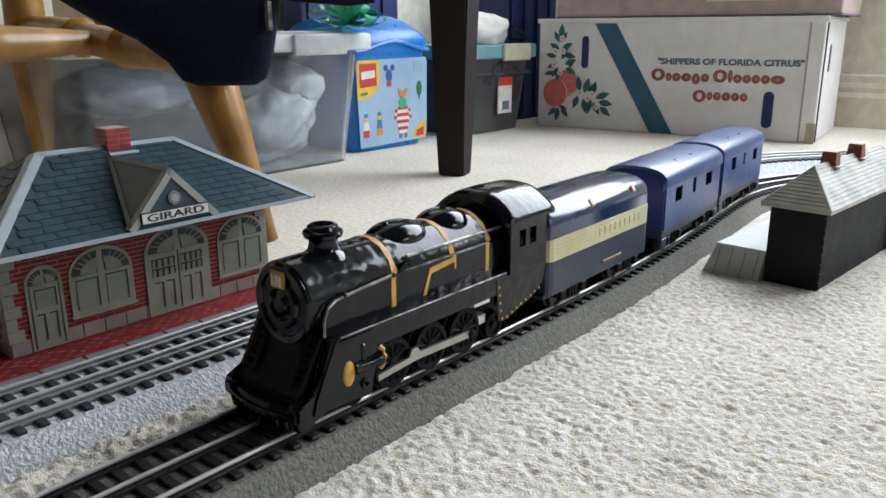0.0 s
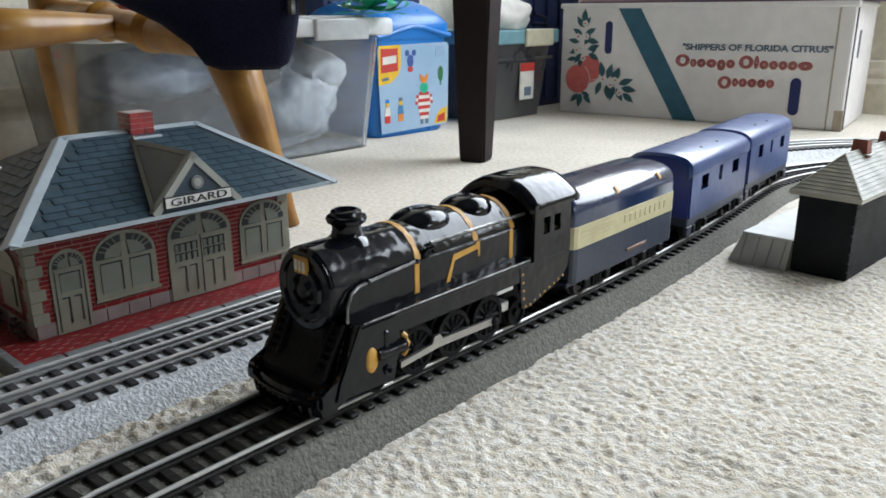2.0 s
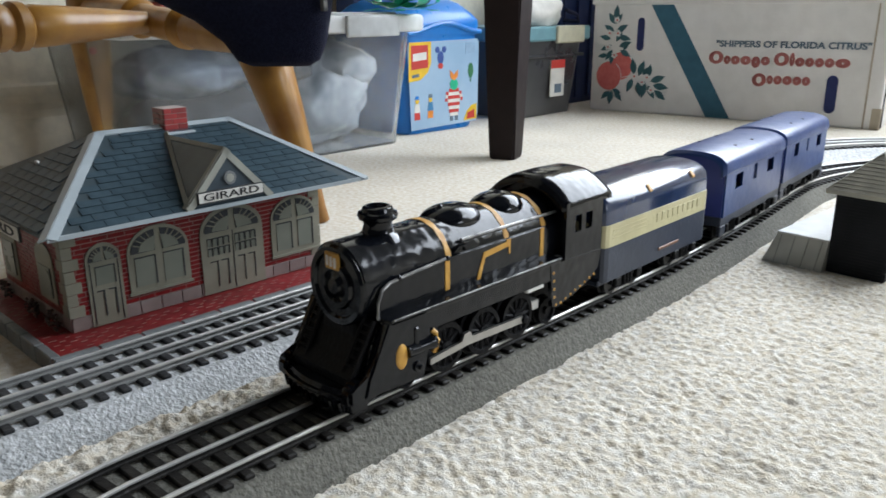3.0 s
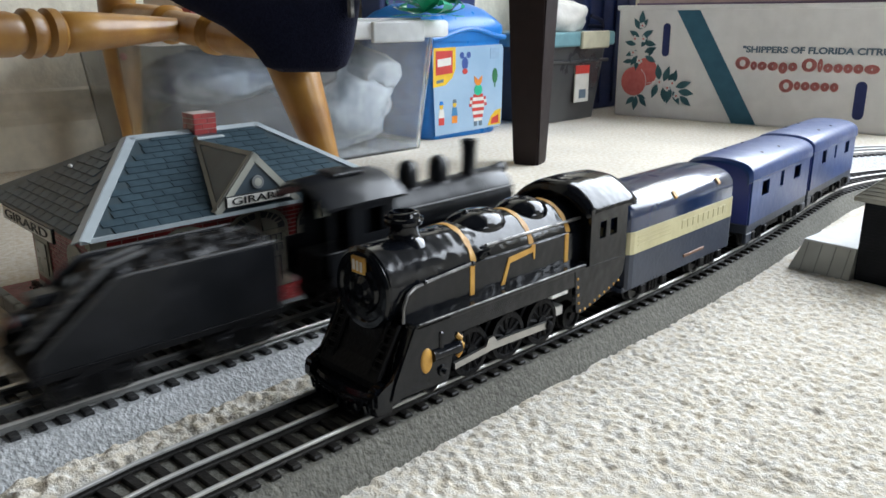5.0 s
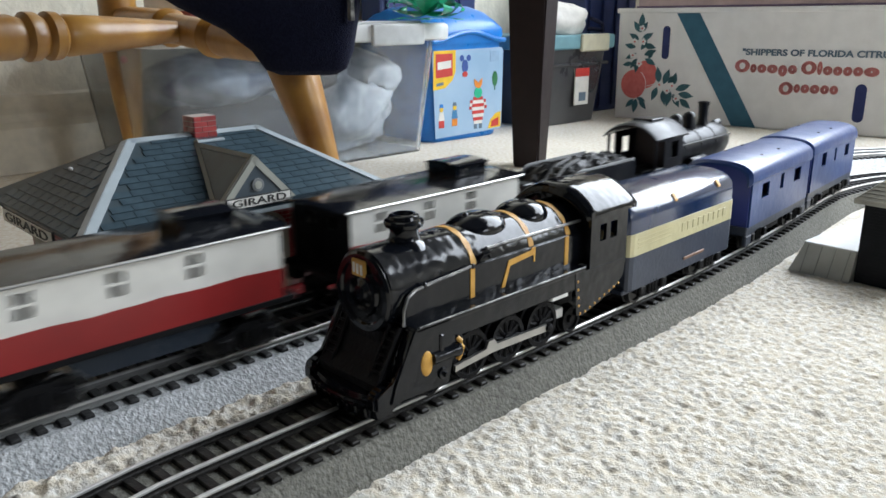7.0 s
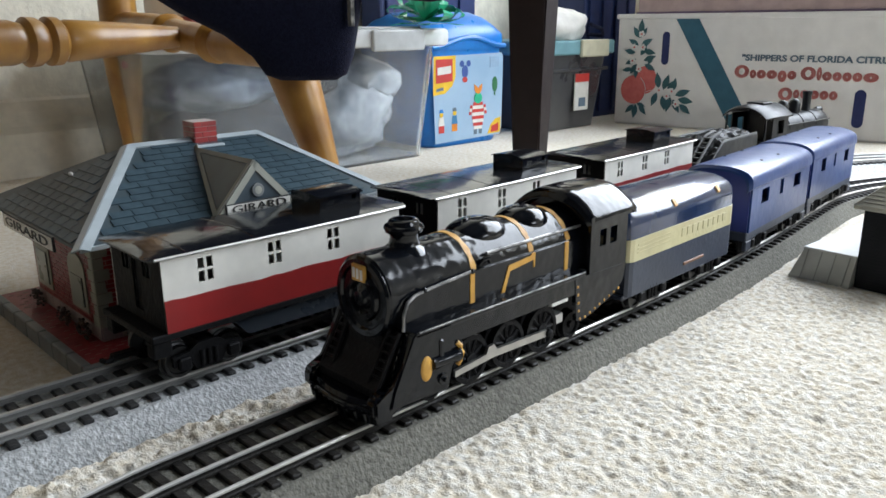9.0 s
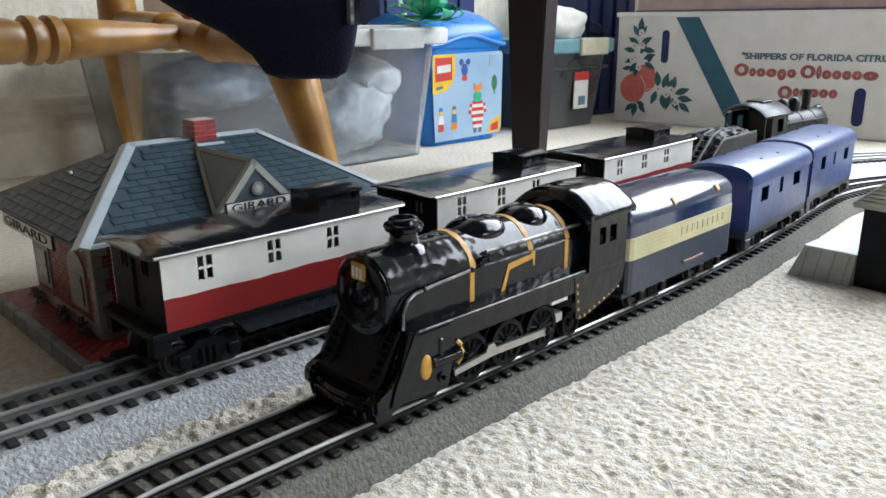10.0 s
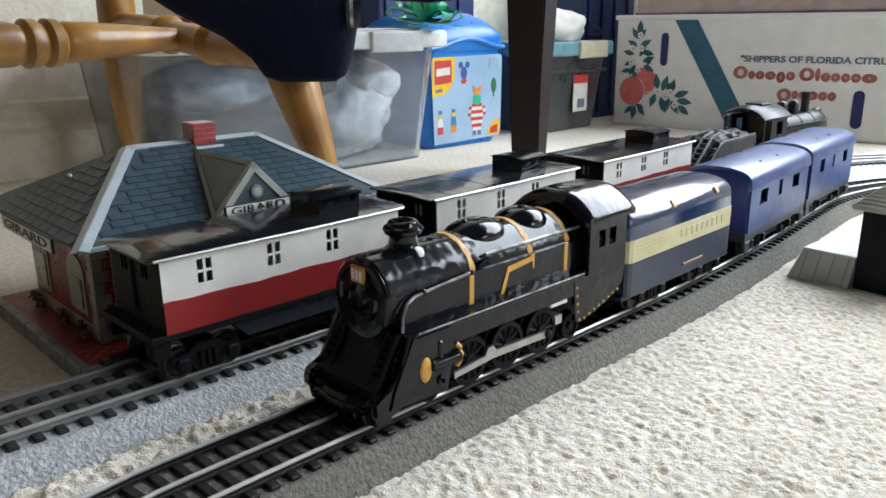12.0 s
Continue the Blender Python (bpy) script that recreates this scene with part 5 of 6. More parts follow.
    for a, b, n in ((A, P, nf), (A, P, nl), (Bv, Q, nf), (P, Q, nf)):
        m = Vector(n).normalized()
        a2, b2 = a + (b - a) * 0.0, b
        d = (b2 - a2).normalized()
        side = d.cross(m).normalized()
        if side.dot((A + Bv + P + Q) / 4 - a2) < 0 and n is nf:
            side = -side
        if n is nl and side.dot((A + D + P) / 3 - a2) < 0:
            side = -side
        strip(bm, a2 + side * 0.0022, b2 + side * 0.0022, 0.0044, 0.0008, m)
    put(r, "roof_trim", bm, M["roof_edge"], "pale blue-white printed roof trim", parent=roof)
    put(r, "eave_trim", box(B(), ex1 - 0.0012, ex1 + 0.0006, ey0, ey1, ze - 0.0014, ze + 0.0006), M["roof_edge"], parent=roof)
    # dormer gable
    slope = (zr - ze) / (ex1 - rx)
    bl, br_, ap = Vector((-0.1288, 0.1862, 0.0694)), Vector((-0.1288, 0.2385, 0.0694)), Vector((-0.1302, 0.2123, 0.0978))
    back = Vector((ex1 - (ap.z - ze) / slope, 0.2123, ap.z))
    bm = B()
    for tri in ((bl, br_, ap), (bl, ap, back), (br_, back, ap)):
        bm.faces.new([bm.verts.new(v) for v in tri])
    bl2, br2 = Vector((ex1 - (bl.z - ze) / slope, bl.y, bl.z)), Vector((ex1 - (bl.z - ze) / slope, br_.y, br_.z))
    dorm = put(r, "dormer", bm, M["shingle_plain"], "triangular dormer gable with dark slate face", parent=roof)
    fn = (br_ - bl).cross(ap - bl).normalized()
    fn = fn if fn.x > 0 else -fn
    bm = B()
    cen = (bl + br_ + ap) / 3
    for a, b in ((bl, ap), (ap, br_)):
        d = (b - a).normalized()
        side = fn.cross(d)
        side = side if side.dot(cen - a) > 0 else -side
        strip(bm, a + side * 0.0018, b + side * 0.0018, 0.0036, 0.0008, fn)
    put(r, "gable_trim", bm, M["gabletrim"], "grey-cream gable boards", parent=roof)
    ln = (ap - bl).cross(back - bl).normalized()
    ln = ln if ln.z > 0 else -ln
    bm = B()
    cen2 = (bl + ap + back) / 3
    for a, b in ((bl, ap), (ap, back), (back, bl)):
        d = (b - a).normalized()
        side = ln.cross(d)
        side = side if side.dot(cen2 - a) > 0 else -side
        strip(bm, a + side * 0.0015, b + side * 0.0015, 0.0026, 0.0006, ln)
    put(r, "gable_trim", bm, M["gabletrim"], parent=roof)
    put(r, "gable_disc", lathe(B(), cen + fn * 0.0002 + Vector((0, 0.0003, 0.003)), fn, [(0, 0.0036), (0.0007, 0.0036), (0.0008, 0.0032), (0.0008, 0.0001)], 18), M["kerb"], "small round printed emblem", parent=roof)
    put(r, "emblem_ring", lathe(B(), cen + fn * 0.0009 + Vector((0, 0.0003, 0.003)), fn, [(0, 0.0022), (0.0003, 0.0022), (0.0004, 0.0001)], 14), M["gabletrim"], parent=roof)
    # sign boards
    up_s = Vector((ap - (bl + br_) / 2)).normalized()
    sg = put(r, "sign_board", box(B(), -0.1284, -0.1272, 0.1925, 0.2318, 0.0708, 0.0768), M["signblack"], "white station sign with black border", parent=roof)
    put(r, "sign_face", box(B(), -0.1272, -0.1269, 0.1931, 0.2312, 0.0713, 0.0763), M["signwhite"], parent=roof)
    w = words("sign_letters", "GIRARD", 0.0054, M["signblack"], roof, inv @ Matrix.Translation((-0.1267, 0.2121, 0.0738)) @ pose(0, 0, 0, 90, 0, 90), 0.0002, 0.0325)
    put(r, "side_sign_board", box(B(), -0.238, -0.1605, 0.1168, 0.118, 0.0605, 0.0682), M["signblack"], parent=roof)
    put(r, "side_sign_face", box(B(), -0.2372, -0.1613, 0.1164, 0.1169, 0.0611, 0.0676), M["signwhite"], parent=roof)
    words("side_sign_letters", "GIRARD", 0.0068, M["signblack"], roof, inv @ Matrix.Translation((-0.199, 0.1162, 0.0643)) @ pose(0, 0, 0, 90, 0, 0), 0.0002, 0.066)
    put(r, "roof_tab", ellipsoid(B(), (-0.214, 0.1475, 0.0882), (0.0022, 0.0012, 0.0012), 10, 6), M["bright"], "small bright bent metal tab", True, parent=roof)
    # chimney
    cb = put(r, "chimney", box(B(), -0.2115, -0.1985, 0.2145, 0.2285, 0.092, 0.1118), M["palemortar"], "red printed brick chimney")
    for k in range(5):
        z = 0.0965 + k * 0.0031
        for j in range(2):
            o = (k % 2) * 0.0035
            for a, b in ((0.2145 + (0 if j == 0 else 0.005 + o), 0.2145 + (0.0046 + o if j == 0 else 0.014)),):
                put(r, "brick", box(B(), -0.1985, -0.198, a, b, z, z + 0.0027), M["brick"], parent=cb)
            a, b = (-0.2115 + (0 if j == 0 else 0.0046 + o), -0.2115 + (0.0042 + o if j == 0 else 0.013))
            put(r, "brick", box(B(), a, b, 0.214, 0.2145, z, z + 0.0027), M["brick"], parent=cb)
    put(r, "chimney_flashing", box(B(), -0.2135, -0.1935, 0.212, 0.231, 0.0965, 0.0985, 0.0004), M["roof_edge"], parent=cb)
    return r


M["palemortar"] = mat("pale_chimney_mortar", (0.55, 0.47, 0.43), 0.5)
M["stone"] = mat("grey_brown_litho_stone", (0.3, 0.24, 0.22), 0.4, per_piece=0.12, dirt=0.2, dscale=60)
M["shrub"] = mat("dark_printed_shrub", (0.05, 0.02, 0.015), 0.6)
M["roofbase"] = mat("slate_joint_dark", (0.045, 0.065, 0.075), 0.45)
M["shingle_plain"] = mat("dark_slate_print", (0.045, 0.065, 0.08), 0.35, colour2=(0.035, 0.05, 0.062), scale=80, coat=0.2)
M["gabletrim"] = mat("grey_cream_board", (0.34, 0.34, 0.29), 0.4)
M["brickstuff"] = mat("red_litho_brick_courses", (0.27, 0.02, 0.019), 0.33, colour2=(0.19, 0.013, 0.014), scale=120, spec=0.35, dirt=0.2, dscale=50)
station()


# ---------------------------------------------------------------- the dark house and its platform
def house():
    r = thing("toy_house", "dark toy house with pale ridged roof and red-brown chimneys", "toy house", pose(0.0745, 0.525, 0, 0, 0, -4.5))
    w, L, h = 0.0345, 0.172, 0.0545
    part("wall", box(B(), 0, w, 0, L, 0, h), M["housewall"], r, "dark plastic wall")
    bm = B()
    for k in range(26):
        z = 0.001 + k * 0.00205
        box(bm, w, w + 0.0003, 0.001, L - 0.001, z, z + 0.0017)
        box(bm, 0.001, w - 0.001, -0.0002, 0, z, z + 0.0017)
    tagged(part("wall_relief", bm, M["housewall"], r), kind="stuff")
    for y in (0, L - 0.004):
        for k in range(9):
            part("quoin", box(B(), w - 0.0002, w + 0.0012, y, y + (0.006 if k % 2 else 0.0042), 0.0008 + k * 0.006, 0.0058 + k * 0.006, 0.0004), M["housewall"], r)
    part("bay", box(B(), w, w + 0.006, L - 0.03, L - 0.006, 0, 0.04, 0.001), M["housewall"], r)
    o = 0.005
    c = w / 2
    A = [(-o, -o, h), (w + o, -o, h), (w + o, L + o, h), (-o, L + o, h)]
    P, Q = (c, 0.02, 0.0775), (c, L - 0.02, 0.0775)
    bm = B()
    vs = [bm.verts.new(v) for v in (*A, P, Q)] + [bm.verts.new((v[0], v[1], v[2] - 0.0022)) for v in A]
    for f in ((0, 1, 4), (1, 2, 5, 4), (2, 3, 5), (3, 0, 4, 5), (0, 6, 7, 1), (1, 7, 8, 2), (2, 8, 9, 3), (3, 9, 6, 0), (6, 9, 8, 7)):
        bm.faces.new([vs[i] for i in f])
    roof = part("roof", bm, M["grit"], r, "pale cream ridged hip roof")
    a, b, p, q = Vector(A[1]), Vector(A[2]), Vector(P), Vector(Q)
    n = (b - a).cross(p - a)
    n = n if n.z > 0 else -n
    for k in range(11):
        t = (k + 0.4) / 11
        s0, s1 = a.lerp(p, t), b.lerp(q, t)
        part("roof_board", strip(B(), s0, s1, 0.0021, 0.0005, n), M["grit"], roof)
    a, b = Vector(A[0]), Vector(A[1])
    n = (b - a).cross(p - a)
    n = n if n.z > 0 else -n
    for k in range(10):
        t = (k + 0.4) / 11
        part("roof_board", strip(B(), a.lerp(p, t), b.lerp(p, t), 0.002, 0.0005, n), M["grit"], roof)
    bm = B()
    for u, v in ((A[0], P), (A[1], P), (P, Q), (A[2], Q)):
        rod(bm, u, v, 0.0008, None, 6)
    part("ridge_cap", bm, M["grit"], roof, smooth=True)
    for y in (0.048, 0.098):
        bm = B()
        loft(bm, [[(c - 0.0058, y - 0.0045, 0.07), (c + 0.0058, y - 0.0045, 0.07), (c + 0.0058, y + 0.0045, 0.07), (c - 0.0058, y + 0.0045, 0.07)],
                  [(c - 0.0044, y - 0.0036, 0.0842), (c + 0.0044, y - 0.0036, 0.0842), (c + 0.0044, y + 0.0036, 0.0842), (c - 0.0044, y + 0.0036, 0.0842)]])
        ch = part("chimney", bm, M["terracotta"], r, "red-brown chimney with pale worn top")
        part("chimney_top", box(B(), c - 0.0042, c + 0.0042, y - 0.0034, y + 0.0034, 0.0842, 0.0847), M["grit"], ch)
        part("flashing", box(B(), c - 0.0075, c + 0.0075, y - 0.006, y + 0.006, 0.0742, 0.0752, 0.0004), M["grit"], ch)
    return r


def side_platform():
    r = thing("toy_platform", "low pale grey toy platform with sloping plank sides", "toy platform", pose(0.034, 0.52, 0, 0, 0, -3))
    bm = B()
    loft(bm, [[(0, 0, 0), (0.0395, 0, 0), (0.0395, 0.19, 0), (0, 0.19, 0)], [(0.006, 0.007, 0.0195), (0.0395, 0.007, 0.0195), (0.0395, 0.183, 0.0195), (0.006, 0.183, 0.0195)]])
    part("body", bm, M["slab"], r, "pale grey sloping sides")
    part("deck", box(B(), 0.0055, 0.0398, 0.0065, 0.1835, 0.0195, 0.0206, 0.0004), M["slabtop"], r, "smooth white deck")
    for k in range(4):
        x = 0.008 + k * 0.009
        part("board_line", strip(B(), (x, 0.0002, 0.0006), (x + 0.001, 0.0068, 0.019), 0.0005, 0.0004, (0, -1, 0.35)), M["boardline"], r)
    for k in range(18):
        y = 0.008 + k * 0.01
        part("board_line", strip(B(), (0.0002, y, 0.0006), (0.0058, y, 0.019), 0.0005, 0.0004, (-1, 0, 0.35)), M["boardline"], r)
    return r


M["slabtop"] = mat("white_deck", (0.72, 0.72, 0.7), 0.45, dirt=0.06)
M["boardline"] = mat("grey_board_joint", (0.3, 0.3, 0.27), 0.6)
house()
side_platform()


# ---------------------------------------------------------------- boxes and tubs along the walls
def flat(outline, root, name, material, label="", lift=0.0006, parent=None, base=0.0):
    """Print on a carton's or tub's face: an outline in the local x and z, on the plane y = 0."""
    return part(name, extrude(B(), outline, "y", -base - lift, -base), material, parent or root, label)


def disc(cx, cz, rx, rz, n=22):
    return [(cx + rx * math.cos(2 * math.pi * i / n), cz + rz * math.sin(2 * math.pi * i / n)) for i in range(n)]


def leaf(cx, cz, length, width, turn):
    pts = []
    for i in range(9):
        t = i / 8
        pts.append((t * length, width * math.sin(math.pi * t ** 0.85) ** 1.15))
    pts += [(x, -z) for x, z in reversed(pts[1:-1])]
    c, s = math.cos(radians(turn)), math.sin(radians(turn))
    return [(cx + x * c - z * s, cz + x * s + z * c) for x, z in pts]


def slot(cx, z0, z1, w):
    return [(cx + w * math.cos(a), z1 - w + w * math.sin(a)) for a in [math.pi * i / 8 for i in range(9)]] + \
           [(cx + w * math.cos(a), z0 + w + w * math.sin(a)) for a in [math.pi + math.pi * i / 8 for i in range(9)]]


def citrus_carton():
    W, D, Hh = 0.446, 0.21, 0.18
    r = thing("citrus_carton", "white printed cardboard citrus carton with orange fruit and teal stripe", "cardboard box", pose(-0.532, 1.155, 0, 0, 0, 7.3))
    body = part("body", box(B(), 0, W, 0, D, 0, Hh - 0.003, 0.003, 2), M["carton"], r, "white cardboard body, scuffed at the corners")
    part("lid_rim", box(B(), -0.003, W + 0.003, -0.003, D + 0.003, Hh - 0.008, Hh, 0.002, 2), M["carton"], r, "folded upper rim")
    part("corner_edge", box(B(), W - 0.022, W - 0.0195, -0.0008, 0.002, 0.001, Hh - 0.009, 0.0004), M["carton_edge"], r, "worn corner crease")
    part("corner_gap", box(B(), W - 0.002, W + 0.0015, 0.006, 0.012, 0.002, Hh - 0.009, 0.0004), M["hole"], r, "dark gap at the side flap")
    part("torn_edge", box(B(), W - 0.012, W + 0.0008, -0.001, 0.004, 0.0, 0.03, 0.001), M["carton_edge"], r)
    flat([(0.087, 0.1715), (0.124, 0.1715), (0.226, 0.001), (0.189, 0.001)], r, "stripe", M["teal"], "slanting teal stripe")
    flat(disc(0.026, 0.058, 0.0225, 0.0235), r, "fruit", M["orange"], "faded orange fruit")
    flat(disc(0.046, 0.0745, 0.0205, 0.0225), r, "fruit", M["orange"], lift=0.0009)
    rim = [(0.0245 + 0.0235 * math.cos(a), 0.0575 + 0.025 * math.sin(a)) for a in [radians(-50 + 105 * i / 12) for i in range(13)]]
    part("fruit_outline", tube(B(), [(x, -0.0011, z) for x, z in rim], 0.0005, 5), M["carton"], r)
    part("fruit_outline", tube(B(), [(0.0495, -0.0011, 0.056), (0.056, -0.0011, 0.0575), (0.064, -0.0011, 0.06)], 0.0005, 5), M["carton"], r)
    sprigs = [(0.034, 0.148, 88, 0.024), (0.033, 0.142, 55, 0.02), (0.032, 0.142, 122, 0.021), (0.036, 0.13, 30, 0.022), (0.031, 0.13, 150, 0.02), (0.04, 0.122, -12, 0.022), (0.026, 0.118, 168, 0.02),
              (0.036, 0.114, 60, 0.02), (0.028, 0.108, 205, 0.021), (0.042, 0.106, 20, 0.022), (0.03, 0.1, 235, 0.02), (0.044, 0.1, -28, 0.021), (0.022, 0.092, 190, 0.018), (0.03, 0.094, 265, 0.018), (0.05, 0.1, 62, 0.016),
              (0.071, 0.062, 100, 0.026), (0.079, 0.06, 72, 0.026), (0.068, 0.055, 250, 0.024), (0.078, 0.05, 282, 0.024), (0.09, 0.052, 262, 0.028), (0.095, 0.058, 80, 0.022), (0.1, 0.052, 20, 0.026), (0.096, 0.045, 300, 0.024),
              (0.105, 0.046, -8, 0.026), (0.108, 0.038, -38, 0.024), (0.086, 0.062, 45, 0.02), (0.032, 0.034, 262, 0.024), (0.028, 0.033, 225, 0.02), (0.038, 0.033, 310, 0.02), (0.034, 0.036, 340, 0.016)]
    for cx, cz, tn, ln in sprigs:
        flat(leaf(cx, cz, ln, ln * 0.21, tn), r, "leaf", M["leafprint"], lift=0.0012)
    for cx, cz in ((0.024, 0.127), (0.036, 0.148), (0.022, 0.105), (0.039, 0.127), (0.034, 0.092), (0.072, 0.059), (0.086, 0.05), (0.094, 0.058), (0.102, 0.038)):
        for k in range(5):
            a = radians(72 * k + cx * 4000)
            flat(disc(cx + 0.0034 * math.cos(a), cz + 0.0036 * math.sin(a), 0.0022, 0.0022, 8), r, "petal", M["carton"], lift=0.0015)
        flat(disc(cx, cz, 0.0017, 0.0017, 8), r, "blossom_centre", M["orange"], lift=0.0018)
    flat(slot(0.078, 0.1, 0.152, 0.006), r, "hand_hole", M["navyprint"], "dark oval hand hole", lift=0.0007)
    flat(slot(0.372, 0.019, 0.073, 0.0075), r, "hand_hole", M["navyprint"], "dark oval hand hole", lift=0.0007)
    words("printed_line", "\"SHIPPERS OF FLORIDA CITRUS\"", 0.0125, M["textdark"], r, pose(0.3085, -0.0006, 0.1135, 90, 0, 0), 0.0003, 0.214, 0.00045)
    # the maker's mark in plain faded red shapes
    def oval(x, z, w, h, hollow):
        bm = B()
        o = disc(x + w / 2, z + h / 2, w / 2, h / 2, 16)
        outer = [bm.verts.new((p, -0.0006, q)) for p, q in o]
        inner = [bm.verts.new((x + w / 2 + (p - x - w / 2) * hollow, -0.0006, z + h / 2 + (q - z - h / 2) * (hollow + 0.12))) for p, q in o]
        for k in range(16):
            bm.faces.new((outer[k], outer[(k + 1) % 16], inner[(k + 1) % 16], inner[k]))
        bmesh.ops.solidify(bm, geom=bm.faces[:], thickness=0.0004)
        part("emblem_shape", bm, M["fadedred"], r)

    low = 0.013
    for x0, z0, widths in ((0.192, 0.0835, (1.75, 0.75, 1.05, 1.2, 1.0, 1.0, 0, 1.65, 0.55, 1.0, 0.95, 0.95, 1.0, 1.55)), (0.26, 0.0565, (1.7, 0.75, 1.0, 1.1, 1.0, 0.95))):
        unit = (0.197 if len(widths) > 8 else 0.083) / sum(w + 0.06 for w in widths)
        x = x0
        for k, w in enumerate(widths):
            tall = 1.5 if w in (1.75, 1.65, 1.7, 0.55) else 1.3 if k == 4 and len(widths) > 8 else 1.0
            if w:
                oval(x, z0 - (0.004 if tall > 1 and w in (1.0, 1.7) else 0), w * unit, low * tall, 0.4 if w > 1.6 else 0.12)
            x += (w + 0.06) * unit if w else 0.35 * unit
    for ob in r.children:
        if ob.name.split(".")[0] in ("stripe", "fruit", "leaf", "petal", "blossom_centre", "fruit_outline", "hand_hole", "printed_line", "emblem_shape"):
            ob.location.x += 0.013 if ob.name.startswith("stripe") else 0.007
    bm = extrude(B(), slot(0.06, 0.1, 0.14, 0.006), "x", W, W + 0.0008)
    part("hand_hole", bm, M["hole"], r)
    return r


def upper_carton():
    r = thing("cardboard_carton", "pinkish cardboard carton stacked on the citrus carton", "cardboard box", pose(-0.532, 1.155, 0.18, 0, 0, 7.3))
    part("body", box(B(), 0.03, 0.462, 0.006, 0.215, 0.0, 0.2, 0.003, 2), M["pinkcarton"], r, "faded pinkish cardboard")
    part("label", box(B(), 0.275, 0.43, 0.0045, 0.0062, 0.022, 0.09), M["signwhite"], r, "white paper label")
    # shade between the two cartons, put in as a dark purple strip
    part("rim_shadow", box(B(), 0.028, 0.464, 0.004, 0.217, 0.0, 0.003, 0.001), M["purple"], r, "rim shadow coloured as a dark purple lower strip")
    for k in range(6):
        part("label_bar", box(B(), 0.285 + k * 0.02, 0.297 + k * 0.02, 0.0038, 0.0046, 0.03, 0.04), M["skyprint"], r)
    return r


M["fadedred"] = mat("faded_red_print", (0.62, 0.2, 0.19), 0.75, colour2=(0.66, 0.27, 0.25), scale=200)
M["purple"] = mat("purple_rim_shade", (0.2, 0.14, 0.22), 0.8)


def tub_shell(x0, x1, y0, y1, z1, taper, wall_t=0.0022):
    """An open tub, narrower at its foot."""
    def ring(z, k, d):
        a = taper * (1 - z / z1)
        rr = 0.018
        pts = []
        for cx, cy, a0 in ((x1 - a - rr - d, y1 - a - rr - d, 0), (x0 + a + rr + d, y1 - a - rr - d, 90), (x0 + a + rr + d, y0 + a + rr + d, 180), (x1 - a - rr - d, y0 + a + rr + d, 270)):
            for i in range(5):
                t = radians(a0 + 22.5 * i)
                pts.append((cx + rr * math.cos(t), cy + rr * math.sin(t), z))
        return pts
    return loft(B(), [ring(0.001, 0, 0), ring(z1 * 0.5, 0, 0), ring(z1, 0, 0), ring(z1, 0, wall_t), ring(0.004, 0, wall_t)])


def clear_tub():
    r = thing("storage_tub", "cloudy clear plastic storage tub with white lid and jumbled contents", "storage tub", pose(-0.6, 0.53, 0))
    x0, x1, y0, y1 = -0.105, 0.105, -0.2, 0.172
    sh = part("shell", tub_shell(x0, x1, y0, y1, 0.142, 0.014), M["tubclear"], r, "cloudy clear plastic sides", True)
    sh.visible_shadow = False
    lid = part("lid", box(B(), x0 - 0.004, x1 + 0.008, y0 - 0.006, y1 + 0.01, 0.14, 0.161, 0.005, 2), M["tubwhite"], r, "white plastic lid", True)
    part("lid_panel", box(B(), x0 + 0.015, x1 - 0.012, y0 + 0.02, y1 - 0.02, 0.161, 0.1635, 0.001), M["tubwhite"], lid)
    part("latch", box(B(), x1 + 0.007, x1 + 0.013, 0.055, 0.135, 0.136, 0.16, 0.002, 2), M["latchwhite"], r, "pale grey snap latch")
    rnd = random.Random(12)
    for k, (cy, cz, sy, sz, m) in enumerate(((0.06, 0.06, 0.085, 0.058, "bag"), (-0.06, 0.045, 0.095, 0.045, "stuffing"), (-0.09, 0.1, 0.075, 0.028, "stuffing2"), (0.0, 0.105, 0.05, 0.025, "stuffing"), (0.1, 0.1, 0.05, 0.03, "bag"), (-0.02, 0.06, 0.04, 0.04, "stuffing2"))):
        bm = B()
        ellipsoid(bm, (0, 0, 0), (0.085, sy, sz), 48, 30)
        for v in bm.verts:
            n1, n2 = noise.noise(v.co * 28 + Vector((k * 3.1, 0, 0))), noise.noise(v.co * 75 + Vector((0, k * 2.3, 0)))
            v.co *= 1 + 0.22 * n1 + 0.13 * abs(n2)
            v.co.x = min(v.co.x, 0.084)
            v.co.z = max(-cz + 0.005, min(v.co.z, 0.136 - cz))
            v.co.y = max(y0 + 0.02 - cy, min(v.co.y, y1 - 0.02 - cy))
        bm.transform(pose(0, cy, cz))
        part("content", bm, M[m], r, "" if k else "crinkled pale bag", True, 60)
    return r


M["bag"] = mat("crinkled_pale_bag", (0.5, 0.52, 0.53), 0.35, colour2=(0.2, 0.23, 0.26), scale=30, bump=0.8, bscale=70)
M["latchwhite"] = mat("grey_white_latch", (0.58, 0.6, 0.6), 0.4)
M["stuffing2"] = mat("blue_grey_contents", (0.1, 0.13, 0.17), 0.6, colour2=(0.3, 0.33, 0.36), scale=35, dirt=0.4, dscale=30)


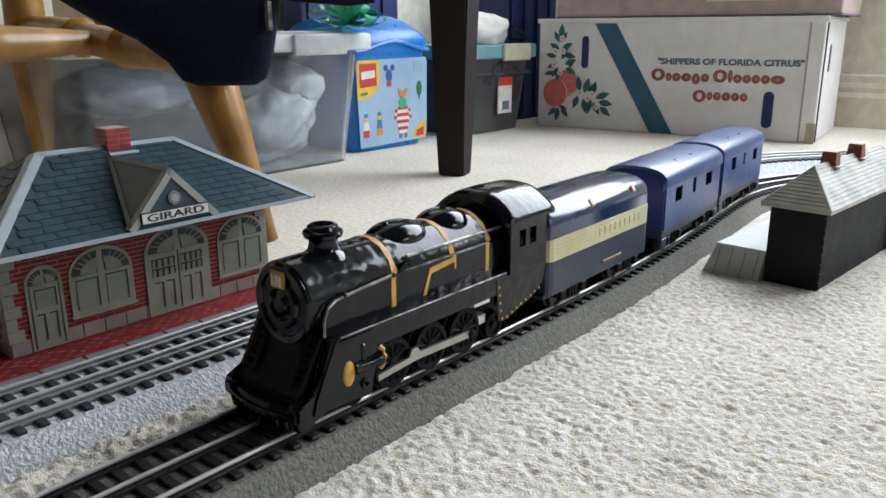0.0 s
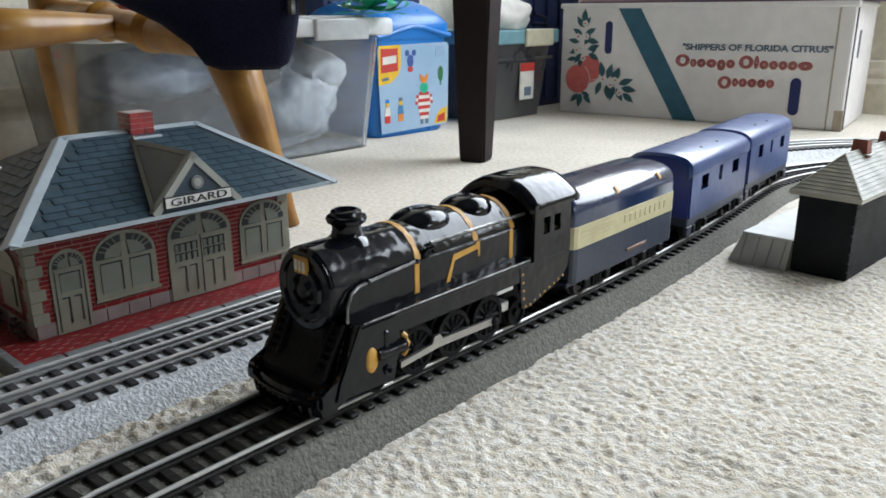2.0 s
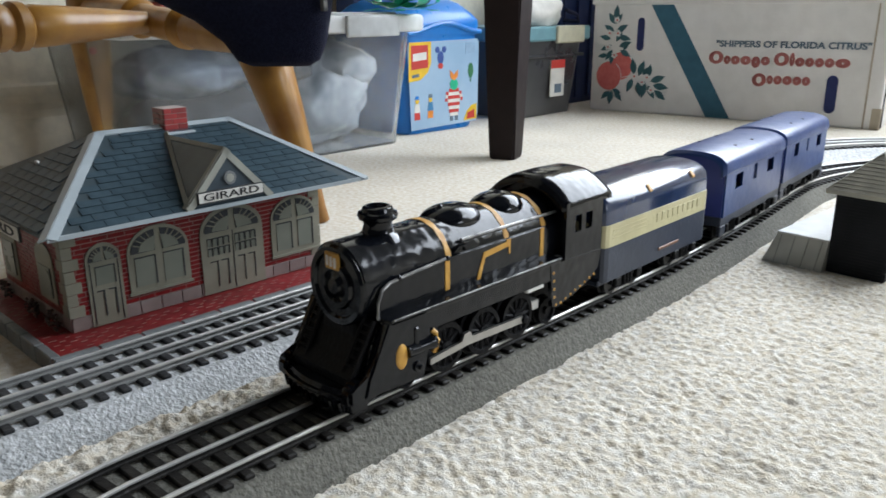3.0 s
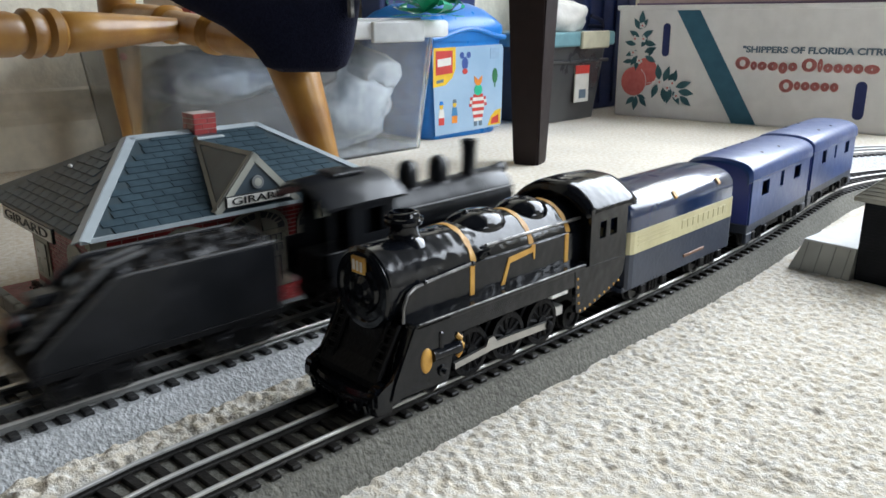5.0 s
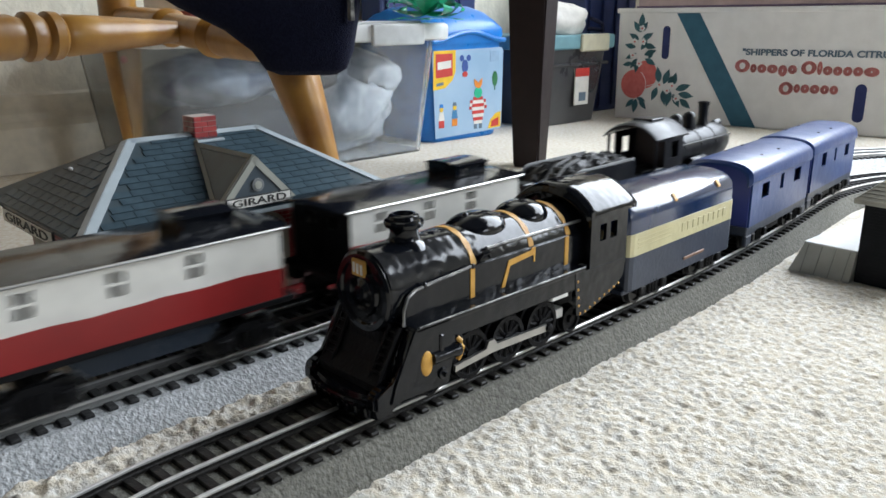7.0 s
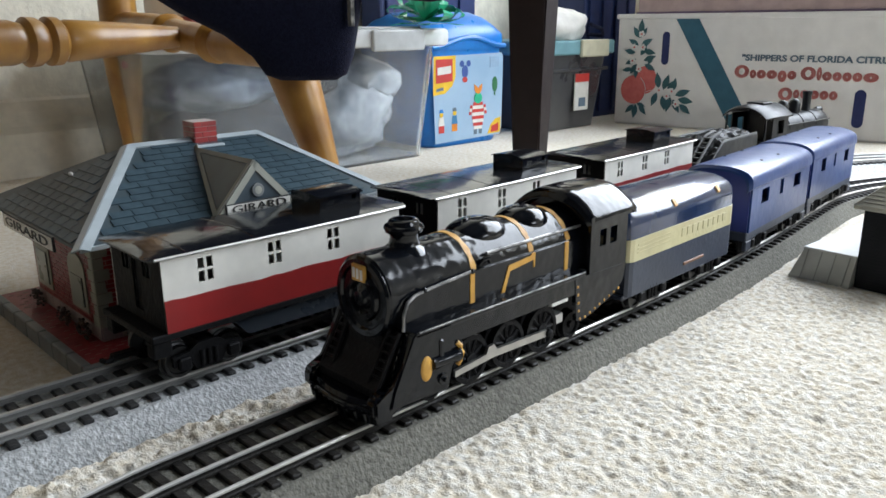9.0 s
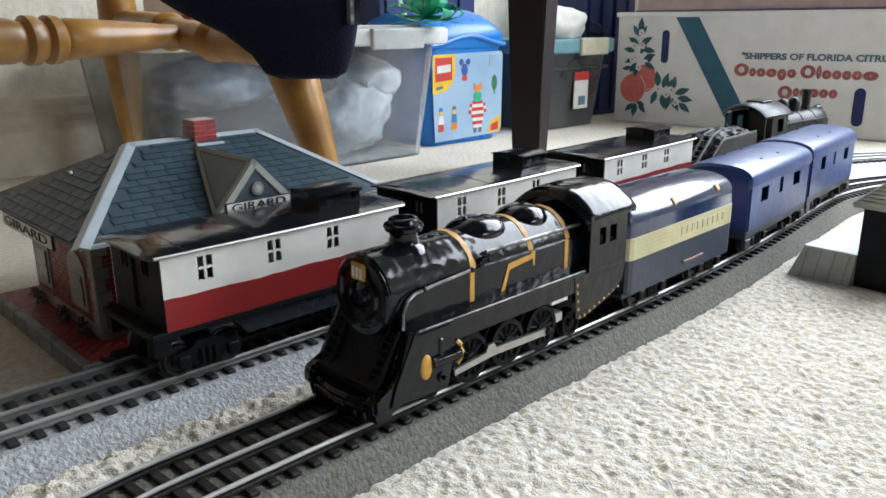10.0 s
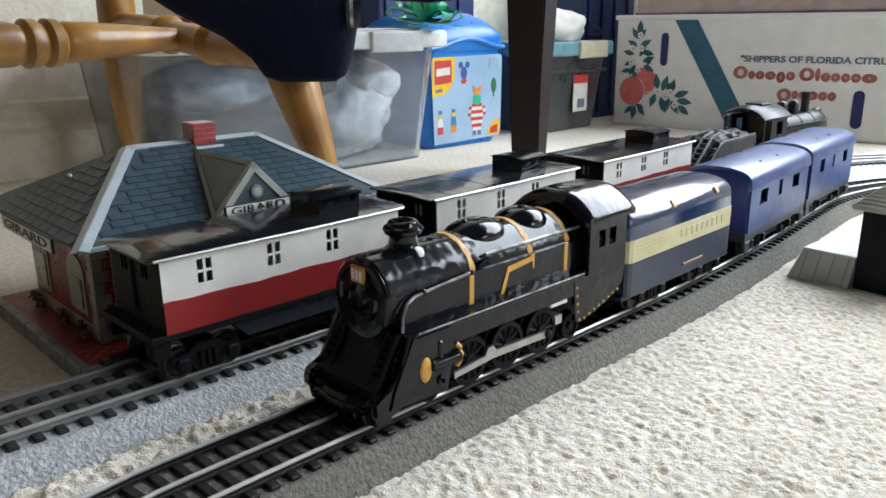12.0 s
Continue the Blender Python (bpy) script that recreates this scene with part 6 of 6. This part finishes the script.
def ribbon_bow():
    r = thing("ribbon_bow", "shiny green gift bow lying on the tub lid", "gift bow", pose(-0.5, 0.684, 0.1635))
    rnd = random.Random(4)
    for k in range(26):
        a = k * 137.5 + rnd.uniform(-12, 12)
        el = radians((12, 30, 52, 74)[k % 4] + rnd.uniform(-7, 7))
        ln = rnd.uniform(0.04, 0.056) * (1 - 0.35 * math.sin(el))
        rings = []
        for i in range(11):
            t = i / 10
            along = ln * math.sin(math.pi * t) ** 0.8
            off = 0.0085 * math.sin(2 * math.pi * t) * (1 - 0.4 * math.sin(math.pi * t))
            px, pz = along * math.cos(el) - off * math.sin(el), 0.009 + along * math.sin(el) + off * math.cos(el)
            hw, tw = 0.0022 + 0.0048 * math.sin(math.pi * t), 0.002 * math.sin(5 * t)
            rings.append([(px, -hw, pz + tw), (px, hw, pz - tw), (px + 0.0004, hw, pz - tw + 0.0004), (px + 0.0004, -hw, pz + tw + 0.0004)])
        bm = loft(B(), rings)
        bm.transform(pose(0, 0, 0, 0, 0, a))
        part("loop", bm, M["green"], r, "" if k else "glossy green ribbon loop", True)
    for a in (20, 140, 250):
        bm = B()
        loft(bm, [[(0, -0.006, 0.002), (0, 0.006, 0.002), (0, 0.006, 0.0025), (0, -0.006, 0.0025)], [(0.03, -0.006, 0.004), (0.03, 0.006, 0.003), (0.03, 0.006, 0.0035), (0.03, -0.006, 0.0045)],
                  [(0.045, -0.007, 0.001), (0.05, 0.004, 0.001), (0.05, 0.004, 0.0015), (0.045, -0.007, 0.0015)]])
        bm.transform(pose(0, 0, 0, 0, 0, a))
        part("tail", bm, M["green"], r)
    return r


def figure(root, parent, x, z, s, cap, top, legs):
    """A little printed toy figure in plain blocks of colour."""
    for nm, o, m in (("print_legs", [(-0.004, 0), (0.004, 0), (0.004, 0.008), (-0.004, 0.008)], legs), ("print_body", [(-0.0045, 0.008), (0.0045, 0.008), (0.003, 0.0175), (-0.003, 0.0175)], top),
                     ("print_head", disc(0, 0.0205, 0.0028, 0.0032, 10), "yellow"), ("print_cap", [(-0.003, 0.0222), (0.003, 0.0222), (0.002, 0.0262), (-0.002, 0.0262)], cap)):
        flat([(x + p * s, z + q * s) for p, q in o], root, nm, M[m], lift=0.0005 + 0.0001 * (nm == "print_cap"), parent=parent, base=0.0012)


def brick_tub():
    """Blue tub; its local y = 0 plane is the label side."""
    W, D, H0 = 0.148, 0.16, 0.132
    r = thing("toy_brick_tub", "blue plastic toy-brick tub with a pictured label and domed lid", "toy tub", pose(-0.5465, 0.729, 0, 0, 0, 88))
    def ring(z, g, rr=0.02):
        pts = []
        for cx, cy, a0 in ((W + g - rr, D + g - rr, 0), (-g + rr, D + g - rr, 90), (-g + rr, -g + rr, 180), (W + g - rr, -g + rr, 270)):
            for i in range(6):
                t = radians(a0 + 18 * i)
                pts.append((cx + rr * math.cos(t), cy + rr * math.sin(t), z))
        return pts
    part("body", loft(B(), [ring(0, -0.006), ring(0.003, -0.004), ring(H0 * 0.6, 0), ring(H0, 0.001)]), M["bluepl"], r, "blue plastic body", True)
    lid = part("lid", loft(B(), [ring(H0, 0.003), ring(H0 + 0.012, 0.004), ring(H0 + 0.02, 0.0035), ring(H0 + 0.03, -0.004), ring(H0 + 0.042, -0.016), ring(H0 + 0.05, -0.032, 0.018), ring(H0 + 0.052, -0.05, 0.015)]), M["bluepl"], r, "domed blue lid", True)
    wave = [(0.004 + 0.14 * i / 16, -0.0045, H0 + 0.004 + 0.012 * math.sin(math.pi * i / 16) ** 2) for i in range(17)]
    part("lid_wave", tube(B(), wave, 0.0035, 8), M["bluepl"], lid, "raised wavy rim", True)
    lab = flat([(0.012, 0.006), (0.14, 0.009), (0.143, 0.02), (0.145, 0.12), (0.142, 0.126), (0.01, 0.124), (0.007, 0.118)], r, "label", M["skyprint"], "pale blue picture label", lift=0.0006, base=0.0006)
    q = dict(parent=lab, base=0.0012)
    flat([(0.008, 0.072), (0.03, 0.074), (0.044, 0.084), (0.05, 0.096), (0.05, 0.1245), (0.01, 0.124)], r, "label_corner", M["yellow"], lift=0.0004, **q)
    flat([(0.013, 0.088), (0.044, 0.09), (0.044, 0.12), (0.013, 0.12)], r, "label_square", M["red"], "plain red square with a white shape", lift=0.0007, **q)
    flat([(0.016, 0.099), (0.041, 0.101), (0.041, 0.111), (0.016, 0.109)], r, "label_shape", M["signwhite"], lift=0.0009, **q)
    figure(r, lab, 0.023, 0.02, 1.25, "bluepl", "signwhite", "red")
    figure(r, lab, 0.048, 0.021, 1.25, "textdark", "tealprint", "orangeprint")
    for i in range(8):
        z = 0.02 + i * 0.0048
        w = 0.008 + 0.004 * math.sin(math.pi * i / 8)
        flat([(0.094 - w, z), (0.094 + w, z), (0.094 + w, z + 0.0046), (0.094 - w, z + 0.0046)], r, "print_stripe", M["red"] if i % 2 else M["signwhite"], lift=0.0005, **q)
    for d in (-1, 1):
        for i in range(3):
            z = 0.05 - i * 0.0045
            flat([(0.094 + d * (0.011 + i * 0.001), z), (0.094 + d * (0.0155 + i * 0.001), z), (0.094 + d * (0.0155 + i * 0.001), z + 0.0043), (0.094 + d * (0.011 + i * 0.001), z + 0.0043)][::d], r, "print_arm", M["signwhite"] if i % 2 else M["red"], lift=0.0005, **q)
        flat([(0.094 + d * 0.002, 0.013), (0.094 + d * 0.008, 0.013), (0.094 + d * 0.008, 0.02), (0.094 + d * 0.002, 0.02)][::d], r, "print_legs", M["textdark"], lift=0.0005, **q)
    flat([(0.014, 0.077), (0.027, 0.0785), (0.027, 0.0825), (0.014, 0.081)], r, "label_bar", M["textdark"], lift=0.0006, **q)
    flat(disc(0.094, 0.064, 0.008, 0.008, 12), r, "print_body", M["green"], lift=0.0006, **q)
    for tn in (60, 120):
        flat(leaf(0.094, 0.07, 0.016, 0.0035, tn), r, "print_ears", M["orangeprint"], lift=0.0007, **q)
    flat(disc(0.068, 0.102, 0.006, 0.009, 10), r, "print_toy", M["bluedeep"], lift=0.0005, **q)
    for dx in (-0.006, 0.007):
        flat(disc(0.068 + dx, 0.113, 0.004, 0.0045, 10), r, "print_toy", M["bluedeep"], lift=0.0006, **q)
    flat(disc(0.068, 0.091, 0.005, 0.004, 10), r, "print_toy", M["red"], lift=0.0006, **q)
    flat(disc(0.128, 0.082, 0.0055, 0.011, 10), r, "print_tree", M["greendark"], lift=0.0005, **q)
    flat([(0.127, 0.066), (0.129, 0.066), (0.129, 0.073), (0.127, 0.073)], r, "print_tree", M["greendark"], lift=0.0005, **q)
    flat([(0.118, 0.106), (0.136, 0.106), (0.136, 0.121), (0.118, 0.121)], r, "print_panel", M["paleprint"], lift=0.0005, **q)
    flat([(0.114, 0.011), (0.14, 0.012), (0.141, 0.034), (0.13, 0.032), (0.12, 0.024)], r, "label_corner", M["yellow"], lift=0.0004, **q)
    flat([(0.12, 0.013), (0.136, 0.014), (0.136, 0.026), (0.122, 0.022)], r, "label_square", M["red"], lift=0.0007, **q)
    return r


M["tealprint"] = mat("teal_blue_print", (0.04, 0.2, 0.4), 0.5)
M["orangeprint"] = mat("orange_print", (0.75, 0.24, 0.02), 0.5)
M["bluedeep"] = mat("deep_blue_print", (0.03, 0.08, 0.3), 0.5)
M["greendark"] = mat("dark_green_figure", (0.02, 0.15, 0.05), 0.5)
M["paleprint"] = mat("grey_blue_print", (0.28, 0.42, 0.58), 0.5)


def dark_tub():
    r = thing("storage_box", "smoky grey plastic storage box with teal lid and cream latch", "storage box", pose(-0.62, 1.04, 0))
    part("shell", tub_shell(-0.09, 0.092, -0.088, 0.085, 0.118, 0.012), M["tubdark"], r, "smoky grey plastic sides", True)
    part("rib", box(B(), 0.088, 0.0935, -0.086, 0.083, 0.092, 0.097, 0.001), M["tubdark"], r)
    lid = part("lid", box(B(), -0.096, 0.099, -0.094, 0.091, 0.118, 0.14, 0.003, 2), M["tublid"], r, "dull teal lid")
    part("latch", box(B(), 0.097, 0.103, -0.005, 0.07, 0.114, 0.141, 0.002), M["latch"], r, "cream snap latch")
    lab = part("label", box(B(), 0.089, 0.0915, -0.005, 0.032, 0.03, 0.088, 0.0004), M["signwhite"], r, "white and red sticker")
    part("label_top", box(B(), 0.0912, 0.0921, -0.005, 0.032, 0.075, 0.088), M["red"], lab)
    part("label_bars", box(B(), 0.0912, 0.0919, 0.006, 0.024, 0.036, 0.05), M["textdark"], lab)
    # one plain near-black block stands for the dark inside of the box
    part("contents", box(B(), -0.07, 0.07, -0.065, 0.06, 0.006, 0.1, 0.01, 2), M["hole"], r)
    return r


def crumpled_cloth():
    bm = B()
    ellipsoid(bm, (0, 0, 0), (0.05, 0.062, 0.03), 26, 16)
    for v in bm.verts:
        v.co *= 1 + 0.3 * noise.noise(v.co * 32) + 0.12 * noise.noise(v.co * 80)
        v.co.z = max(v.co.z, -0.02)
    r = thing("crumpled_cloth", "crumpled white cloth bag on the storage box", "cloth", pose(-0.575, 1.035, 0.1605))
    part("cloth", bm, M["linen"], r, "", True, 80)
    part("strap", tube(B(), [(0.03, 0.05, -0.012), (0.05, 0.066, -0.014), (0.058, 0.05, -0.004), (0.05, 0.03, 0.004)], 0.003, 8), M["cloth"], r, "dark strap", True)
    return r


def blue_crates():
    for label, m, w, d, h in (("dark blue plastic crate standing against the wall", pose(-0.66, 1.24, 0), 0.11, 0.16, 0.3), ("dark blue plastic crate behind the tubs", pose(-0.69, 0.85, 0), 0.045, 0.2, 0.36)):
        r = thing("plastic_crate", label, "crate", m, group="dark blue crates")
        part("body", box(B(), -w / 2, w / 2, -d / 2, d / 2, 0, h, 0.004, 2), M["navybin"], r)
        for k in range(4):
            part("rib", box(B(), w / 2, w / 2 + 0.004, -d / 2 + 0.01 + k * d / 4, -d / 2 + 0.016 + k * d / 4, 0.01, h - 0.02, 0.001), M["navybin"], r)
        part("rim", box(B(), -w / 2 - 0.004, w / 2 + 0.005, -d / 2 - 0.004, d / 2 + 0.004, h - 0.02, h, 0.003), M["navybin"], r)


def tub_top_clutter():
    r = thing("paper_box", "small white printed box with red sides on the tub", "box", pose(-0.6, 0.418, 0.1635, 0, 0, 20))
    part("body", box(B(), -0.035, 0.035, -0.03, 0.03, 0, 0.012, 0.001), M["red_dull"], r, "dark red lower part")
    part("top", box(B(), -0.033, 0.033, -0.028, 0.028, 0.012, 0.04, 0.001), M["signwhite"], r, "white printed top")
    part("ring_mark", lathe(B(), (0.0335, 0.0, 0.026), (1, 0, 0), [(0, 0.007), (0.0005, 0.007), (0.0006, 0.0001)], 16), M["textdark"], r)
    part("ring_centre", lathe(B(), (0.0341, 0.0, 0.026), (1, 0, 0), [(0, 0.005), (0.0003, 0.005), (0.0004, 0.0001)], 16), M["signwhite"], r)


M["red_dull"] = mat("dark_red_card", (0.25, 0.05, 0.04), 0.6)
citrus_carton()
upper_carton()
clear_tub()
ribbon_bow()
brick_tub()
dark_tub()
crumpled_cloth()
blue_crates()
tub_top_clutter()


# ---------------------------------------------------------------- furniture
def turned(bm, p0, p1, prof, n=20):
    p0, p1 = Vector(p0), Vector(p1)
    ln = (p1 - p0).length
    return lathe(bm, p0, p1 - p0, [(t * ln, rr) for t, rr in prof], n)


def chair():
    r = thing("wooden_chair", "honey-varnished turned pine chair with a dark jacket over it", "chair", pose(-0.45, 0.16, 0))
    legp = [(0, 0.0062), (0.03, 0.0068), (0.22, 0.0158), (0.33, 0.0198), (0.42, 0.019), (0.6, 0.0175), (0.75, 0.0205), (0.78, 0.0235), (0.8, 0.0205), (0.84, 0.0225), (1, 0.0165)]
    legs = [((-0.269, 0.376, 0.0), (-0.362, 0.300, 0.405)), ((-0.603, 0.345, 0), (-0.598, 0.342, 0.405)), ((-0.27, -0.06, 0), (-0.33, -0.02, 0.405)), ((-0.61, -0.07, 0), (-0.58, -0.02, 0.405))]
    for a, b in legs:
        put(r, "leg", turned(B(), a, b, legp), M["wood"], "turned varnished leg", True)
    sp = [(0, 0.009), (0.1, 0.0125), (0.26, 0.0155), (0.3, 0.0145), (0.315, 0.0178), (0.33, 0.0142), (0.345, 0.018), (0.36, 0.0138), (0.45, 0.0138), (0.55, 0.0138), (0.585, 0.0142), (0.6, 0.0178), (0.61, 0.0145), (0.625, 0.0175), (0.64, 0.0145),
          (0.7, 0.0155), (0.9, 0.0125), (1, 0.009)]
    put(r, "stretcher", turned(B(), (-0.305, 0.345, 0.143), (-0.6, 0.342, 0.170), sp), M["wood"], "turned side stretcher with ringed beads", True)
    put(r, "stretcher", turned(B(), (-0.292, -0.035, 0.145), (-0.597, -0.04, 0.168), sp), M["wood"], "turned side stretcher with ringed beads", True)
    cp = [(0, 0.0085), (0.06, 0.0105), (0.22, 0.0152), (0.285, 0.0165), (0.295, 0.0145), (0.305, 0.0185), (0.325, 0.0188), (0.335, 0.0148), (0.35, 0.0185), (0.37, 0.0188), (0.38, 0.0145), (0.4, 0.0168), (0.6, 0.0168), (0.75, 0.0155), (0.93, 0.0105), (1, 0.0085)]
    put(r, "stretcher", turned(B(), (-0.452, 0.338, 0.1565), (-0.392, -0.036, 0.1515), cp), M["wood"], "turned cross stretcher", True)
    bm = box(B(), -0.64, -0.3, -0.06, 0.36, 0.4, 0.44, 0.012, 3)
    put(r, "seat", bm, M["wood"], "solid pine seat", True)
    put(r, "paint_mark", ellipsoid(B(), (-0.584, 0.3385, 0.128), (0.003, 0.004, 0.004), 8, 6), M["red"], "small red mark on the leg")
    return r


def jacket():
    r = thing("dark_jacket", "dark navy cloth jacket hanging over the chair", "jacket", pose(-0.267, 0.334, 0.13))
    right, toward = Vector((0.70, 0.715, 0)), Vector((0.715, -0.70, 0))
    rings = []
    for z, a, b, th in ((0.127, -0.012, 0.03, 0.010), (0.131, -0.022, 0.037, 0.016), (0.144, -0.03, 0.042, 0.019), (0.159, -0.048, 0.044, 0.02), (0.175, -0.08, 0.047, 0.021), (0.196, -0.115, 0.053, 0.022),
                        (0.26, -0.14, 0.06, 0.025), (0.34, -0.15, 0.06, 0.03), (0.44, -0.15, 0.05, 0.03), (0.45, -0.13, 0.03, 0.02)):
        c, h = (a + b) / 2, (b - a) / 2
        ring = []
        for i in range(36):
            t = 2 * math.pi * i / 36
            w = 1 + 0.1 * noise.noise(Vector((3 * math.cos(t), 3 * math.sin(t), z * 16)))
            p = Vector((-0.267, 0.334, z)) + right * (c + h * math.copysign(abs(math.cos(t)) ** 0.7, math.cos(t)) * w) + toward * th * math.copysign(abs(math.sin(t)) ** 0.7, math.sin(t)) * w
            ring.append(p)
        rings.append(ring)
    put(r, "body", loft(B(), rings), M["cloth"], "dark navy napped cloth", True, flat_angle=80)
    bm = B()
    rings = []
    for t, zz, th in ((0.03, 0.192, 0.012), (0.06, 0.185, 0.014), (0.1, 0.182, 0.014), (0.118, 0.184, 0.01)):
        c = Vector((-0.267, 0.334, 0)) + right * t
        rings.append([c + toward * th + Vector((0, 0, zz)), c + toward * th + Vector((0, 0, zz + 0.06)), c - toward * th + Vector((0, 0, zz + 0.06)), c - toward * th + Vector((0, 0, zz))])
    put(r, "sleeve", loft(B(), rings), M["cloth"], "folded sleeve edge", True)
    c = Vector((-0.267, 0.334, 0.178)) + right * 0.044 + toward * 0.018
    put(r, "zip_pull", box(B(), c.x - 0.002, c.x + 0.002, c.y - 0.002, c.y + 0.002, 0.165, 0.185, 0.0006), M["bare"], "small metal zip pull")
    return r


def table_leg():
    r = thing("side_table", "dark-stained tapered square furniture leg under an added, unseen top", "table", pose(-0.343, 0.7, 0))
    bm = B()
    rings = []
    for z, h in ((0, 0.0145), (0.004, 0.0155), (0.1, 0.0185), (0.2, 0.0225), (0.42, 0.0225)):
        rings.append([(-h, -h, z), (h, -h, z), (h, h, z), (-h, h, z)])
    loft(bm, rings)
    bmesh.ops.bevel(bm, geom=[e for e in bm.edges if abs(e.verts[0].co.z - e.verts[1].co.z) > 0.003], offset=0.0025, segments=2, affect="EDGES")
    leg = part("leg", bm, M["darkwood"], r, "dark tapered square leg", True)
    leg.rotation_euler = (0, 0, radians(20))
    # this top is added out of view and keeps light off the tubs
    part("top", box(B(), -0.24, 0.03, -0.03, 0.3, 0.42, 0.44, 0.004, 2), M["darkwood"], r, "added unseen top that shades the tubs")
    return r


chair()
jacket()
table_leg()


# ---------------------------------------------------------------- motion of the passing train
def glide(t, ts, ds):
    """A monotone curve through the values ds at the times ts."""
    k = [0.0]
    for i in range(1, len(ts) - 1):
        a, b = (ds[i] - ds[i - 1]) / (ts[i] - ts[i - 1]), (ds[i + 1] - ds[i]) / (ts[i + 1] - ts[i])
        k.append(0.0 if a * b <= 0 else 2 * a * b / (a + b))
    k.append(0.0)
    i = max(j for j in range(len(ts) - 1) if ts[j] <= t)
    h = ts[i + 1] - ts[i]
    s = (t - ts[i]) / h
    return ((2 * s ** 3 - 3 * s ** 2 + 1) * ds[i] + (s ** 3 - 2 * s ** 2 + s) * h * k[i] + (-2 * s ** 3 + 3 * s ** 2) * ds[i + 1] + (s ** 3 - s ** 2) * h * k[i + 1])


def place_of(vehicle, t):
    """How far along the room (y) a vehicle's middle stands; the couplings close up as the train slows."""
    y = glide(t, [0.0, 1.9, 2.4, 2.8, 3.2, 3.7, 4.5, 5.3, 5.5, 5.7, 5.9, 6.1, 6.3, 6.5, 6.8, 7.0, 7.2, 7.6, 8.0, 8.3, 8.55, 8.75, 12.0],
              [-0.63, -0.63, -0.575, -0.5, -0.415, -0.308, -0.132, 0.0435, 0.081, 0.1172, 0.147, 0.1732, 0.1993, 0.2255, 0.2615, 0.292, 0.3245, 0.3875, 0.446, 0.487, 0.512, 0.518, 0.518])
    slack = glide(t, [0.0, 6.7, 7.2, 8.7, 12.0], [1.0, 1.0, 0.45, 0.0, 0.0])
    behind = {"locomotive": -0.3, "tender": -0.153, "first": 0.0, "second": 0.165 + 0.009 * slack, "third": 0.324 + 0.021 * slack}
    return y - behind[vehicle]


def motions():
    times = [i / 10 for i in range(89)] + [12.0]
    fine = [i / 30 for i in range(265)] + [12.0]
    for r, vehicle, axles in TRAIN:
        rows = []
        for t in times:
            x, y, h = on_track(LEFT, length_at_y(LEFT, place_of(vehicle, t)))
            rows.append((t, pose(x, y, RAIL, 0, 0, h)))
        walk(r, rows)
        for ax in axles:
            radius, y = ax.location.z, ax.location.y
            walk(ax, [(t, pose(0, y, radius, -math.degrees(place_of(vehicle, t) / radius), 0, 0)) for t in fine])


motions()
